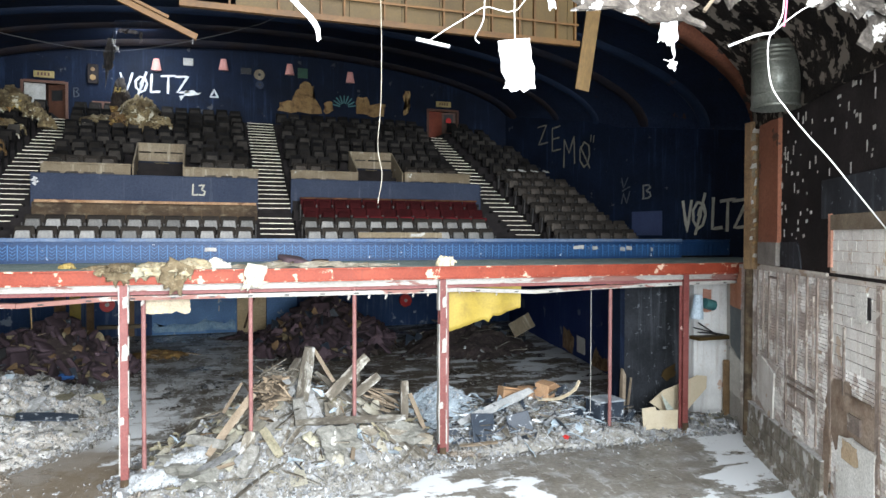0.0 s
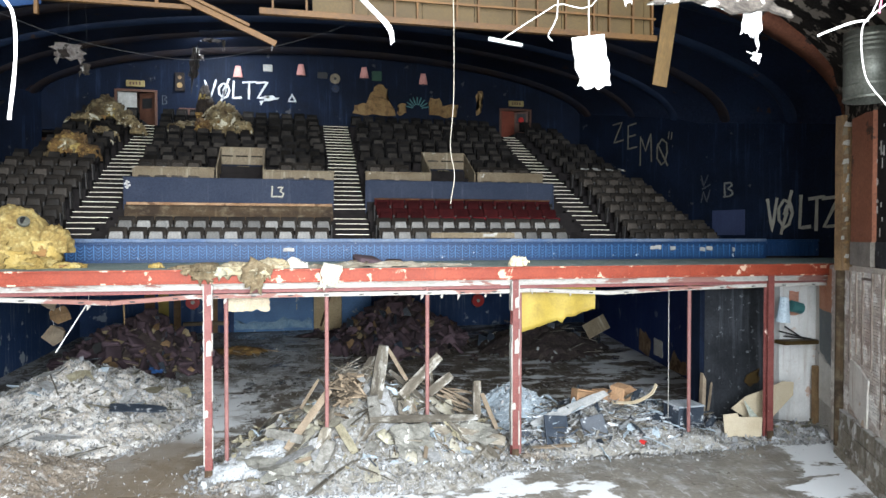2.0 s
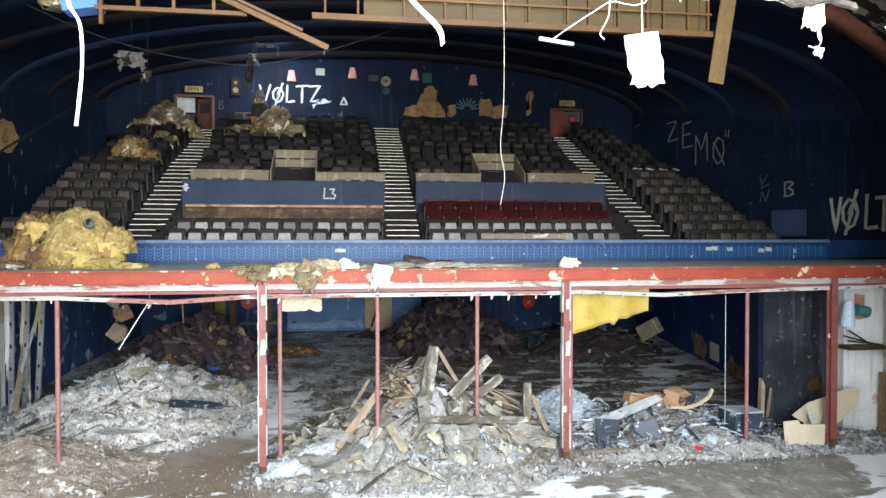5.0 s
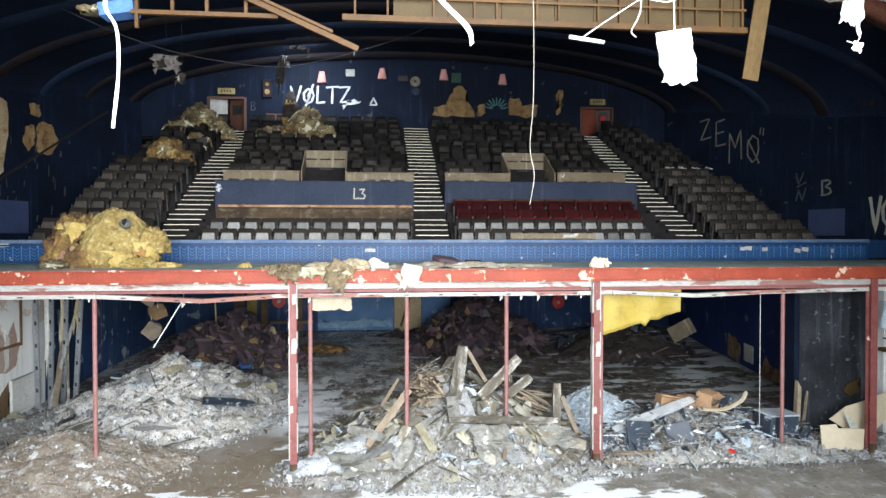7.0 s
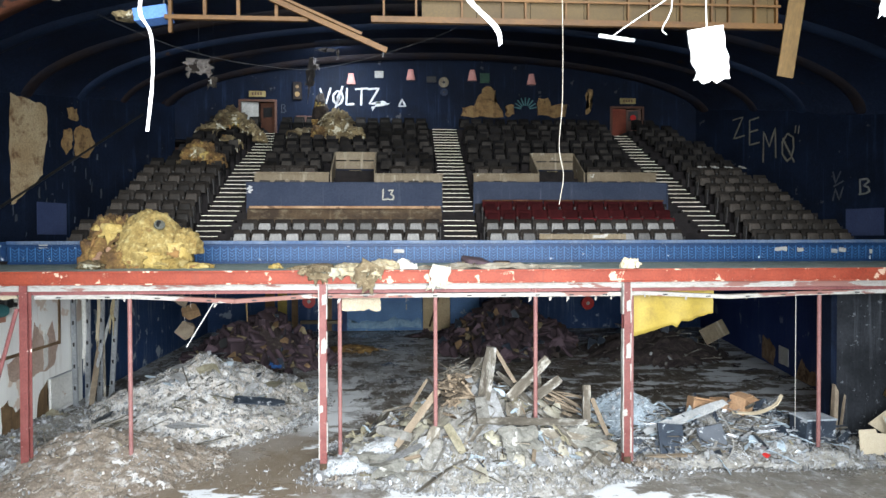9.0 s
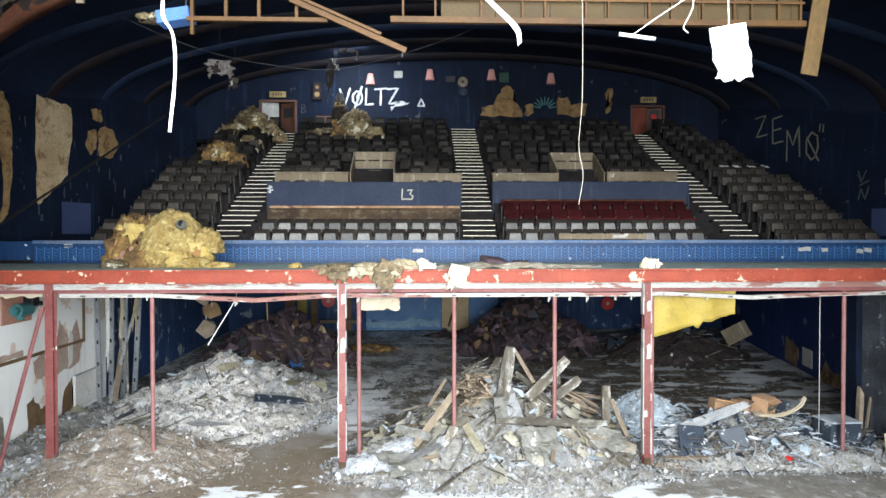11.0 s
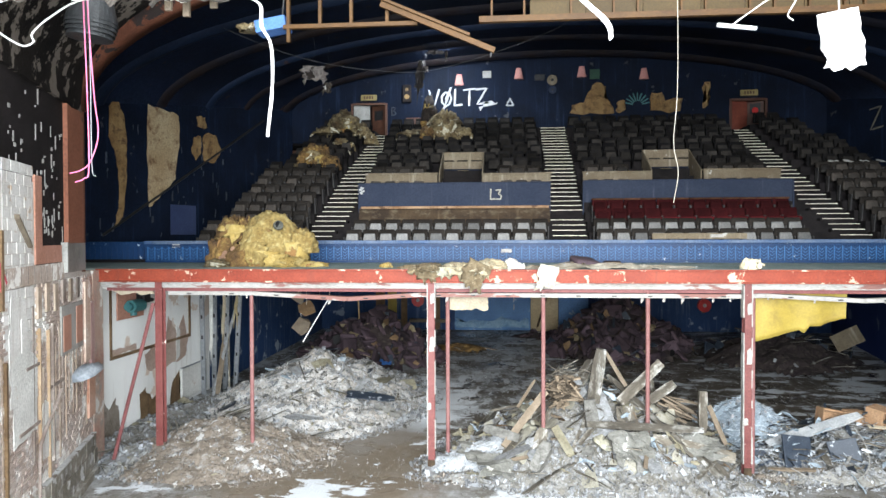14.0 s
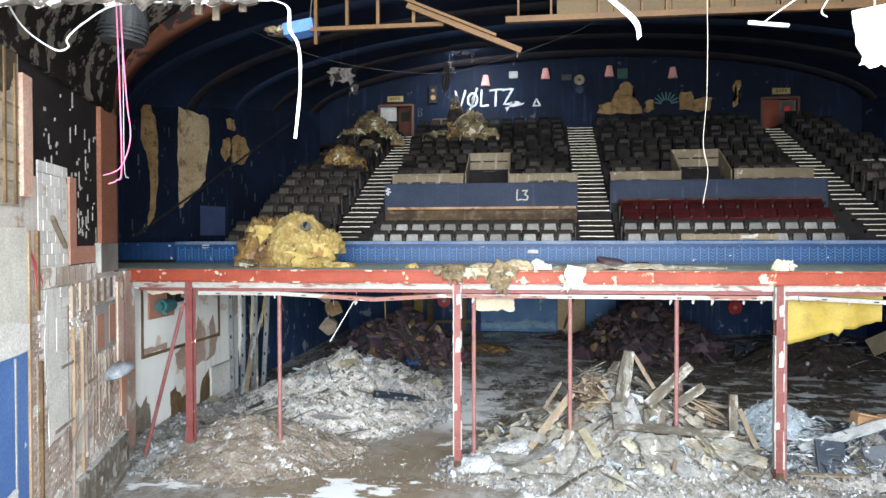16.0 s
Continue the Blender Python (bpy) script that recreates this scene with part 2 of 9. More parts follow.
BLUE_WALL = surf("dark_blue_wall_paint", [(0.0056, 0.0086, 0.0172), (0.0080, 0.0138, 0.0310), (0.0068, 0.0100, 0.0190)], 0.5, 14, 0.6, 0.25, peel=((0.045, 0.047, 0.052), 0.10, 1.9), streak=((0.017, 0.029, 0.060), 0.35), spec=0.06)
# upper wall blue with dust, lightened to carry the stronger light down here
LIT_LOWER_BLUE = surf("dusty_blue_side_wall", [(0.016, 0.0368, 0.1), (0.024, 0.0544, 0.132)], 0.5, 14, 0.6, 0.25, peel=((0.16, 0.19, 0.23), 0.24, 0.8), streak=((0.10, 0.13, 0.18), 0.5), spec=0.1)
DUSTY_LIT_BLUE = surf("dusty_mid_blue_wall", [(0.026, 0.062, 0.160), (0.040, 0.085, 0.200)], 0.5, 14, 0.6, 0.25, peel=((0.30, 0.34, 0.38), 0.26, 0.9), streak=((0.18, 0.22, 0.28), 0.5), spec=0.1)
# missing light on the vault is put into its colour: wall blue, tripled
BLUE_VAULT = surf("dark_blue_ceiling_paint", [(0.0200, 0.0270, 0.0480), (0.0270, 0.0420, 0.0860)], 0.35, 9, 0.6, 0.3, peel=((0.060, 0.036, 0.028), 0.13, 1.1), spec=0.08)
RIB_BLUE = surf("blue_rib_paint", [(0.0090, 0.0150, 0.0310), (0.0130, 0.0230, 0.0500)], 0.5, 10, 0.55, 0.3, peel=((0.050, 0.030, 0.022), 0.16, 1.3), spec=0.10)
# the brown gleam on these ribs is put into their colour
RIB_BROWN_GLEAM = surf("brown_rib_plaster", [(0.0200, 0.0135, 0.0120), (0.0095, 0.0115, 0.0200)], 0.6, 10, 0.6, 0.3, spec=0.10)
FASCIA_BLUE = surf("blue_fascia_paint", [(0.0058, 0.0300, 0.092), (0.0100, 0.0430, 0.125)], 0.8, 22, 0.5, 0.2, peel=((0.45, 0.47, 0.50), 0.10, 3.0))
FASCIA_LIGHT = surf("pale_blue_relief", [(0.0287, 0.123, 0.2952), (0.0574, 0.1722, 0.3608)], 1.5, 22, 0.5, 0.2)
RAIL_BLUE = surf("dusty_blue_rail", [(0.048, 0.096, 0.2), (0.12, 0.16, 0.232)], 1.0, 18, 0.6, 0.2)
SLATE_BLUE = surf("dusty_slate_blue_panel", [(0.0255, 0.034, 0.0578), (0.0357, 0.045, 0.0714)], 0.6, 30, 0.7, 0.15, streak=((0.065, 0.075, 0.10), 0.15), spec=0.06)
RED = surf("red_oxide_paint", [(0.200, 0.029, 0.0125), (0.275, 0.050, 0.0230)], 1.2, 20, 0.6, 0.25, peel=((0.42, 0.30, 0.22), 0.22, 2.2), streak=((0.13, 0.030, 0.018), 0.4))
RED_EDGE = surf("chipped_red_flange_paint", [(0.200, 0.030, 0.0135), (0.285, 0.055, 0.0270)], 1.6, 20, 0.6, 0.3, peel=((0.50, 0.36, 0.27), 0.30, 3.6))
RED_POST = surf("red_post_paint", [(0.145, 0.038, 0.034), (0.20, 0.066, 0.060)], 1.5, 25, 0.5, 0.2, peel=((0.62, 0.50, 0.44), 0.20, 2.6), rnd=0.15)
DULL_RED = surf("dull_maroon_steel", [(0.17, 0.055, 0.055), (0.23, 0.085, 0.08)], 1.0, 25, 0.6, 0.2)
LEDGE = surf("grey_green_dusty_deck", [(0.17, 0.235, 0.225), (0.27, 0.34, 0.32), (0.44, 0.45, 0.41)], 0.9, 20, 0.8, 0.3)
WHITE = surf("chalky_white_plaster", [(0.62, 0.61, 0.57), (0.76, 0.75, 0.71)], 1.2, 20, 0.85, 0.3, peel=((0.42, 0.33, 0.26), 0.12, 1.5))
TRIM = surf("dirty_white_trim", [(0.2904, 0.2816, 0.2596), (0.396, 0.3872, 0.3608)], 1.2, 20, 0.7, 0.2)
WOOL_SCRAP_BOARD = surf("ochre_lining_board", [(0.34, 0.27, 0.15), (0.46, 0.39, 0.25)], 2.0, 16, 1.0, 0.5)
EDGE = surf("broken_plaster_edge", [(0.304, 0.288, 0.264), (0.4, 0.392, 0.368)], 1.0, 20, 0.8, 0.3, peel=((0.17, 0.085, 0.072), 0.40, 0.9), stretch=(0.5, 1, 2.5))
WHITE_WALL = surf("stained_white_wall", [(0.76, 0.76, 0.735), (0.83, 0.83, 0.805)], 0.6, 45, 0.8, 0.10, grain=0.18, peel=((0.56, 0.46, 0.38), 0.28, 0.8), streak=((0.30, 0.24, 0.19), 0.25))
NICHE_WALL = surf("patched_niche_plaster", [(0.52, 0.525, 0.52), (0.66, 0.665, 0.655)], 0.8, 30, 0.85, 0.2, peel=((0.40, 0.29, 0.23), 0.26, 1.1), streak=((0.24, 0.19, 0.15), 0.4), grain=0.3)
BLACK = surf("sooty_black_wall", [(0.0165, 0.0142, 0.0142), (0.0285, 0.024, 0.024)], 0.8, 18, 0.8, 0.25, spec=0.06)
BLACK_PANEL = surf("scuffed_black_panel", [(0.010, 0.0115, 0.014), (0.028, 0.031, 0.037)], 0.7, 12, 0.6, 0.2, peel=((0.10, 0.11, 0.12), 0.20, 5.0), streak=((0.060, 0.066, 0.076), 0.5), spec=0.15)
BROWN = surf("red_brown_pilaster_paint", [(0.105, 0.040, 0.024), (0.15, 0.058, 0.033)], 0.5, 14, 0.75, 0.2)
# the red-brown above, brightened to put light on the pilasters
PILASTER = surf("red_brown_pilaster_face", [(0.20, 0.072, 0.040), (0.27, 0.105, 0.060)], 0.5, 14, 0.75, 0.2, peel=((0.05, 0.025, 0.018), 0.22, 0.6))
# a darker red-brown with near-black flakes
ARCH_BROWN = surf("sooty_brown_arch_plaster", [(0.060, 0.023, 0.014), (0.100, 0.038, 0.022)], 0.8, 14, 0.85, 0.4, peel=((0.016, 0.012, 0.011), 0.34, 1.6), spec=0.08)
SALMON_TAN = surf("bare_tan_plaster", [(0.44, 0.32, 0.20), (0.54, 0.43, 0.30)], 1.4, 18, 0.9, 0.3)
SALMON = surf("salmon_plaster_border", [(0.40, 0.19, 0.13), (0.50, 0.26, 0.19)], 1.0, 20, 0.8, 0.25)
BRICK = surf("weathered_brick", [(0.46, 0.385, 0.34), (0.60, 0.55, 0.51), (0.70, 0.69, 0.67)], 1.0, 26, 0.9, 0.5, rnd=0.2, island=True, peel=((0.74, 0.725, 0.70), 0.50, 1.1), streak=((0.22, 0.16, 0.125), 0.5), grain=0.35)
PINK_BRICK = surf("plastered_pink_brick", [(0.48, 0.27, 0.21), (0.56, 0.42, 0.36), (0.64, 0.60, 0.55)], 1.3, 30, 0.9, 0.5, rnd=0.25, island=True)
MORTAR = surf("pale_mortar", [(0.48, 0.43, 0.385), (0.62, 0.59, 0.55)], 1.1, 24, 0.95, 0.6, peel=((0.33, 0.26, 0.205), 0.34, 1.4), streak=((0.30, 0.225, 0.17), 0.5), grain=0.35)
BLOCK = surf("painted_blockwork", [(0.60, 0.575, 0.54), (0.72, 0.705, 0.67)], 1.2, 26, 0.9, 0.4, rnd=0.10, grain=0.35, peel=((0.40, 0.32, 0.25), 0.22, 1.7), streak=((0.26, 0.20, 0.15), 0.4))
PLINTH = surf("stained_stone_plinth", [(0.17, 0.148, 0.115), (0.30, 0.275, 0.23), (0.46, 0.445, 0.415)], 1.1, 14, 0.9, 0.6, rnd=0.25, peel=((0.42, 0.415, 0.40), 0.30, 1.8), streak=((0.075, 0.058, 0.042), 0.6))
DARK_BATTEN = surf("dark_wall_batten", [(0.19, 0.145, 0.12), (0.33, 0.275, 0.24)], 2.0, 30, 0.85, 0.3, rnd=0.35, peel=((0.40, 0.36, 0.32), 0.28, 2.5))
DUSTY_LEDGE = surf("dusty_white_ledge", [(0.42, 0.41, 0.39), (0.60, 0.60, 0.59)], 2.0, 18, 0.95, 0.5, peel=((0.14, 0.11, 0.085), 0.36, 2.4))
BATTEN = surf("old_wall_batten", [(0.26, 0.19, 0.14), (0.46, 0.37, 0.29)], 2.0, 30, 0.85, 0.3, rnd=0.35)
# pine and plywood darkened: the hung gantry's shade is in their colour
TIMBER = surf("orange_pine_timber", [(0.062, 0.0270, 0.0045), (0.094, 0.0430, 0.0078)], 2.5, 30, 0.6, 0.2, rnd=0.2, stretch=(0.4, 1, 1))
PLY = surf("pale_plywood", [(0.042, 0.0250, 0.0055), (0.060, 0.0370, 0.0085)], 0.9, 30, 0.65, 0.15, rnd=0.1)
OLD_WOOD = surf("grey_broken_wood", [(0.085, 0.072, 0.055), (0.205, 0.185, 0.150), (0.345, 0.335, 0.300)], 2.6, 28, 0.9, 0.6, rnd=0.5, stretch=(0.35, 1, 1), peel=((0.44, 0.44, 0.42), 0.26, 3.0))
RAW_WOOD = surf("raw_splintered_wood", [(0.15, 0.115, 0.080), (0.25, 0.20, 0.145)], 2.0, 30, 0.8, 0.4, rnd=0.35)
RUBBLE = surf("plaster_rubble", [(0.20, 0.185, 0.155), (0.34, 0.335, 0.315), (0.46, 0.475, 0.485)], 2.4, 18, 0.95, 0.9, rnd=0.3)
RUBBLE_BROWN = surf("brown_soil_rubble", [(0.17, 0.138, 0.107), (0.265, 0.222, 0.178), (0.45, 0.435, 0.41)], 1.1, 22, 0.95, 1.0, rnd=0.2, peel=((0.46, 0.45, 0.43), 0.30, 1.9))
CHUNK = surf("plaster_chunk", [(0.25, 0.25, 0.24), (0.43, 0.445, 0.46)], 5.0, 25, 0.95, 0.5, rnd=0.45)
CHUNK_GREY = surf("grey_debris_chunk", [(0.13, 0.125, 0.11), (0.27, 0.265, 0.245)], 5.0, 25, 0.95, 0.5, rnd=0.4)
CHUNK_OLIVE = surf("olive_debris_chunk", [(0.22, 0.195, 0.13), (0.35, 0.325, 0.235)], 5.0, 25, 0.95, 0.5, rnd=0.35)
GREY_CRUMB = surf("grey_crumb", [(0.10, 0.09, 0.075), (0.25, 0.235, 0.205)], 1.2, 30, 0.95, 0.4, rnd=0.5, island=True)
LEFT_BRICK = surf("limewashed_brick", [(0.44, 0.335, 0.28), (0.56, 0.475, 0.42), (0.66, 0.61, 0.57)], 1.0, 26, 0.9, 0.5, rnd=0.25, island=True, peel=((0.66, 0.635, 0.60), 0.42, 0.8), streak=((0.34, 0.25, 0.20), 0.5))
CRUMB = surf("rubble_crumb", [(0.19, 0.185, 0.175), (0.44, 0.46, 0.485)], 1.2, 30, 0.95, 0.4, rnd=0.65, island=True)
SOIL_CRUMB = surf("brown_crumb", [(0.18, 0.145, 0.112), (0.42, 0.39, 0.35)], 1.2, 30, 0.95, 0.4, rnd=0.6, island=True)
DARK_SCRAP = surf("dark_scrap_sheet", [(0.021, 0.03, 0.045), (0.042, 0.054, 0.072)], 2.0, 25, 0.5, 0.3, peel=((0.30, 0.32, 0.34), 0.27, 4.0), rnd=0.3)
FOIL = surf("silver_foil_scrap", [(0.40, 0.43, 0.46), (0.56, 0.59, 0.62)], 3.0, 18, 0.35, 0.4, metal=0.6, rnd=0.3)
PALE_BLUE = surf("pale_blue_plaster", [(0.324, 0.405, 0.468), (0.45, 0.522, 0.576)], 3.0, 25, 0.9, 0.4, rnd=0.2)
WOOL = surf("yellow_insulation_wool", [(0.25, 0.165, 0.045), (0.40, 0.30, 0.10), (0.46, 0.37, 0.16)], 1.1, 22, 1.0, 1.0, rnd=0.15, peel=((0.20, 0.11, 0.04), 0.24, 1.3), grain=0.3)
WOOL_BROWN = surf("stained_insulation_wool", [(0.060, 0.034, 0.018), (0.20, 0.115, 0.038), (0.32, 0.22, 0.07)], 1.8, 16, 1.0, 0.9, rnd=0.2)
# faded wool; dark and cream blotches paint fold shade and highlights
WOOL_PALE = surf("faded_insulation_wool", [(0.085, 0.056, 0.026), (0.27, 0.215, 0.115), (0.040, 0.026, 0.016)], 2.0, 16, 1.0, 0.9, rnd=0.5, peel=((0.46, 0.43, 0.33), 0.24, 2.0))
CREAM_PLASTER = surf("cream_ceiling_board", [(0.33, 0.31, 0.24), (0.46, 0.44, 0.37)], 1.8, 18, 0.9, 0.4, rnd=0.3, peel=((0.20, 0.17, 0.12), 0.2, 2.0))
CREAM_WOOL = surf("cream_wool_wad", [(0.27, 0.25, 0.18), (0.40, 0.385, 0.30)], 2.2, 16, 1.0, 0.9, rnd=0.2)
YELLOW_SHEET = surf("yellow_membrane", [(0.25, 0.180, 0.030), (0.33, 0.255, 0.055), (0.21, 0.150, 0.035)], 0.7, 20, 0.6, 0.15, grain=0.2)
SEAT_BACK = surf("charcoal_upholstery", [(0.0150, 0.0132, 0.0118), (0.0330, 0.0285, 0.0245)], 1.5, 60, 0.95, 0.3, rnd=0.4, peel=((0.060, 0.053, 0.045), 0.20, 2.2), spec=0.06)
# paler than the other pans; only the two front middle rows use it
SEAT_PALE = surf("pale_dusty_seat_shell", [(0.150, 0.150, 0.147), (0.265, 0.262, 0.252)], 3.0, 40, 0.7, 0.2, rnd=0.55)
SEAT_PAN = surf("grey_seat_shell", [(0.030, 0.025, 0.021), (0.068, 0.057, 0.047)], 3.0, 40, 0.6, 0.2, rnd=0.75)
SEAT_SIDE = surf("black_seat_standard", [(0.0289, 0.0272, 0.0272), (0.0476, 0.0442, 0.0425)], 3.0, 40, 0.6, 0.1)
SEAT_RED = surf("dark_red_velvet", [(0.024, 0.004, 0.0048), (0.044, 0.0072, 0.008)], 2.0, 60, 0.9, 0.3, rnd=0.3, spec=0.06)
# upper rows: about half as bright in colour as the near seats
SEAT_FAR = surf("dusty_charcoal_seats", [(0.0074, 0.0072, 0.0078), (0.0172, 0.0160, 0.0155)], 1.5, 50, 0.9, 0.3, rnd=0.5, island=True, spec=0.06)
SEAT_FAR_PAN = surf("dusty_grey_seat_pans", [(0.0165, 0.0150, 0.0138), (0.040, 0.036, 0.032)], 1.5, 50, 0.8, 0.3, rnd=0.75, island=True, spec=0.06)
PURPLE = surf("purple_seat_fabric", [(0.036, 0.022, 0.027), (0.105, 0.072, 0.086)], 1.0, 40, 0.95, 0.3, rnd=0.7)
FOAM = surf("torn_foam", [(0.20, 0.155, 0.085), (0.30, 0.245, 0.15)], 3.0, 30, 0.95, 0.4, rnd=0.3)
CARPET = surf("dark_balcony_carpet", [(0.0120, 0.0110, 0.0115), (0.0220, 0.0195, 0.0195)], 1.5, 40, 1.0, 0.3, spec=0.06)
NOSING = surf("pale_step_nosing", [(0.80, 0.72, 0.55), (0.86, 0.81, 0.68)], 2.0, 40, 0.6, 0.1, grain=0.15, rnd=0.2, peel=((0.10, 0.08, 0.06), 0.14, 3.0))
BEIGE = surf("dusty_beige_board", [(0.135, 0.104, 0.064), (0.200, 0.164, 0.112)], 1.0, 24, 0.8, 0.2, streak=((0.30, 0.27, 0.21), 0.4), peel=((0.34, 0.33, 0.30), 0.16, 2.0))
OCHRE = surf("bare_ochre_plaster", [(0.207, 0.1215, 0.0468), (0.324, 0.2115, 0.0945), (0.099, 0.054, 0.0234)], 1.4, 18, 0.9, 0.3, streak=((0.10, 0.055, 0.025), 0.5))
STAINED = surf("water_stained_board", [(0.11, 0.065, 0.032), (0.24, 0.155, 0.080)], 1.2, 20, 0.85, 0.3, streak=((0.07, 0.04, 0.025), 0.4))
# rotten boards, and the dark lumps and patches that stand for shade
DARK_STAIN_SHADE = surf("rotten_dark_board", [(0.030, 0.018, 0.010), (0.075, 0.048, 0.024), (0.12, 0.095, 0.06)], 1.6, 20, 0.85, 0.3, streak=((0.12, 0.09, 0.055), 0.4), stretch=(0.6, 1, 1))
SPRAY = surf("white_spray_paint", [(0.46, 0.47, 0.48), (0.60, 0.61, 0.62)], 4.0, 40, 0.8, 0.1)
SPRAY_DULL = surf("faded_cream_spray_paint", [(0.30, 0.29, 0.24), (0.40, 0.39, 0.33)], 4.0, 40, 0.8, 0.1)
SPRAY_WORN = surf("worn_cream_spray_paint", [(0.115, 0.105, 0.082), (0.18, 0.168, 0.135)], 4.0, 40, 0.8, 0.1)
SPRAY_DIM = surf("almost_gone_spray_paint", [(0.035, 0.042, 0.055), (0.06, 0.065, 0.075)], 4.0, 40, 0.8, 0.1)
SPRAY_FAINT = surf("faint_grey_spray_paint", [(0.13, 0.135, 0.13), (0.18, 0.18, 0.165)], 4.0, 40, 0.8, 0.1)
PALE_BOARD = surf("pale_torn_lining_board", [(0.32, 0.265, 0.185), (0.40, 0.34, 0.25)], 1.0, 30, 0.8, 0.15)
CHIP = surf("chipboard_panel", [(0.493, 0.4165, 0.289), (0.561, 0.4845, 0.357)], 1.0, 60, 0.8, 0.15, rnd=0.1)
ZINC = surf("galvanised_duct_steel", [(0.095, 0.10, 0.085), (0.15, 0.155, 0.135)], 1.5, 20, 0.42, 0.12, metal=0.5)
STEEL = surf("grey_steel_stud", [(0.34, 0.36, 0.38), (0.46, 0.48, 0.50)], 1.5, 20, 0.45, 0.15, metal=0.5)
DOOR_RED = surf("red_brown_door", [(0.154, 0.0315, 0.0175), (0.21, 0.0525, 0.028)], 1.0, 20, 0.5, 0.15)
DOOR_DARK = surf("dark_wood_door", [(0.070, 0.030, 0.019), (0.105, 0.047, 0.029)], 1.0, 20, 0.5, 0.15)
PINK = surf("pink_lampshade_cloth", [(0.58, 0.25, 0.22), (0.66, 0.33, 0.29)], 3.0, 30, 0.8, 0.1)
CABLE_WHITE = surf("white_cable_sheath", [(0.70, 0.69, 0.66), (0.78, 0.77, 0.74)], 5.0, 60, 0.5, 0.05)
CABLE_PINK = surf("pink_cable_sheath", [(0.70, 0.16, 0.30), (0.78, 0.22, 0.36)], 5.0, 60, 0.5, 0.05)
CABLE_DARK = surf("dark_wire", [(0.05, 0.05, 0.055), (0.09, 0.09, 0.09)], 5.0, 60, 0.6, 0.05)
RED_GLOSS = surf("red_hose_reel_paint", [(0.42, 0.02, 0.02), (0.52, 0.04, 0.035)], 3.0, 40, 0.4, 0.1)
TEAL = surf("teal_machine_paint", [(0.03, 0.12, 0.13), (0.06, 0.18, 0.18)], 3.0, 40, 0.5, 0.2)
SIGN = surf("dusty_sign_plate", [(0.22, 0.165, 0.060), (0.32, 0.25, 0.105)], 3.0, 40, 0.6, 0.1)
PIT = surf("black_plastic", [(0.012, 0.012, 0.013), (0.02, 0.02, 0.02)], 3.0, 40, 0.5, 0.1)
GREEN = surf("dark_green_board", [(0.015, 0.05, 0.03), (0.02, 0.07, 0.04)], 3.0, 40, 0.6, 0.1)
LATH = surf("sooty_ceiling_with_plaster_rest", [(0.007, 0.006, 0.006), (0.018, 0.015, 0.013)], 1.0, 14, 0.9, 0.7, peel=((0.11, 0.095, 0.080), 0.42, 2.2), grain=0.5, spec=0.06)
ROOF = surf("dark_roof_lining", [(0.06, 0.055, 0.05), (0.10, 0.09, 0.08)], 1.0, 10, 0.9, 0.3)


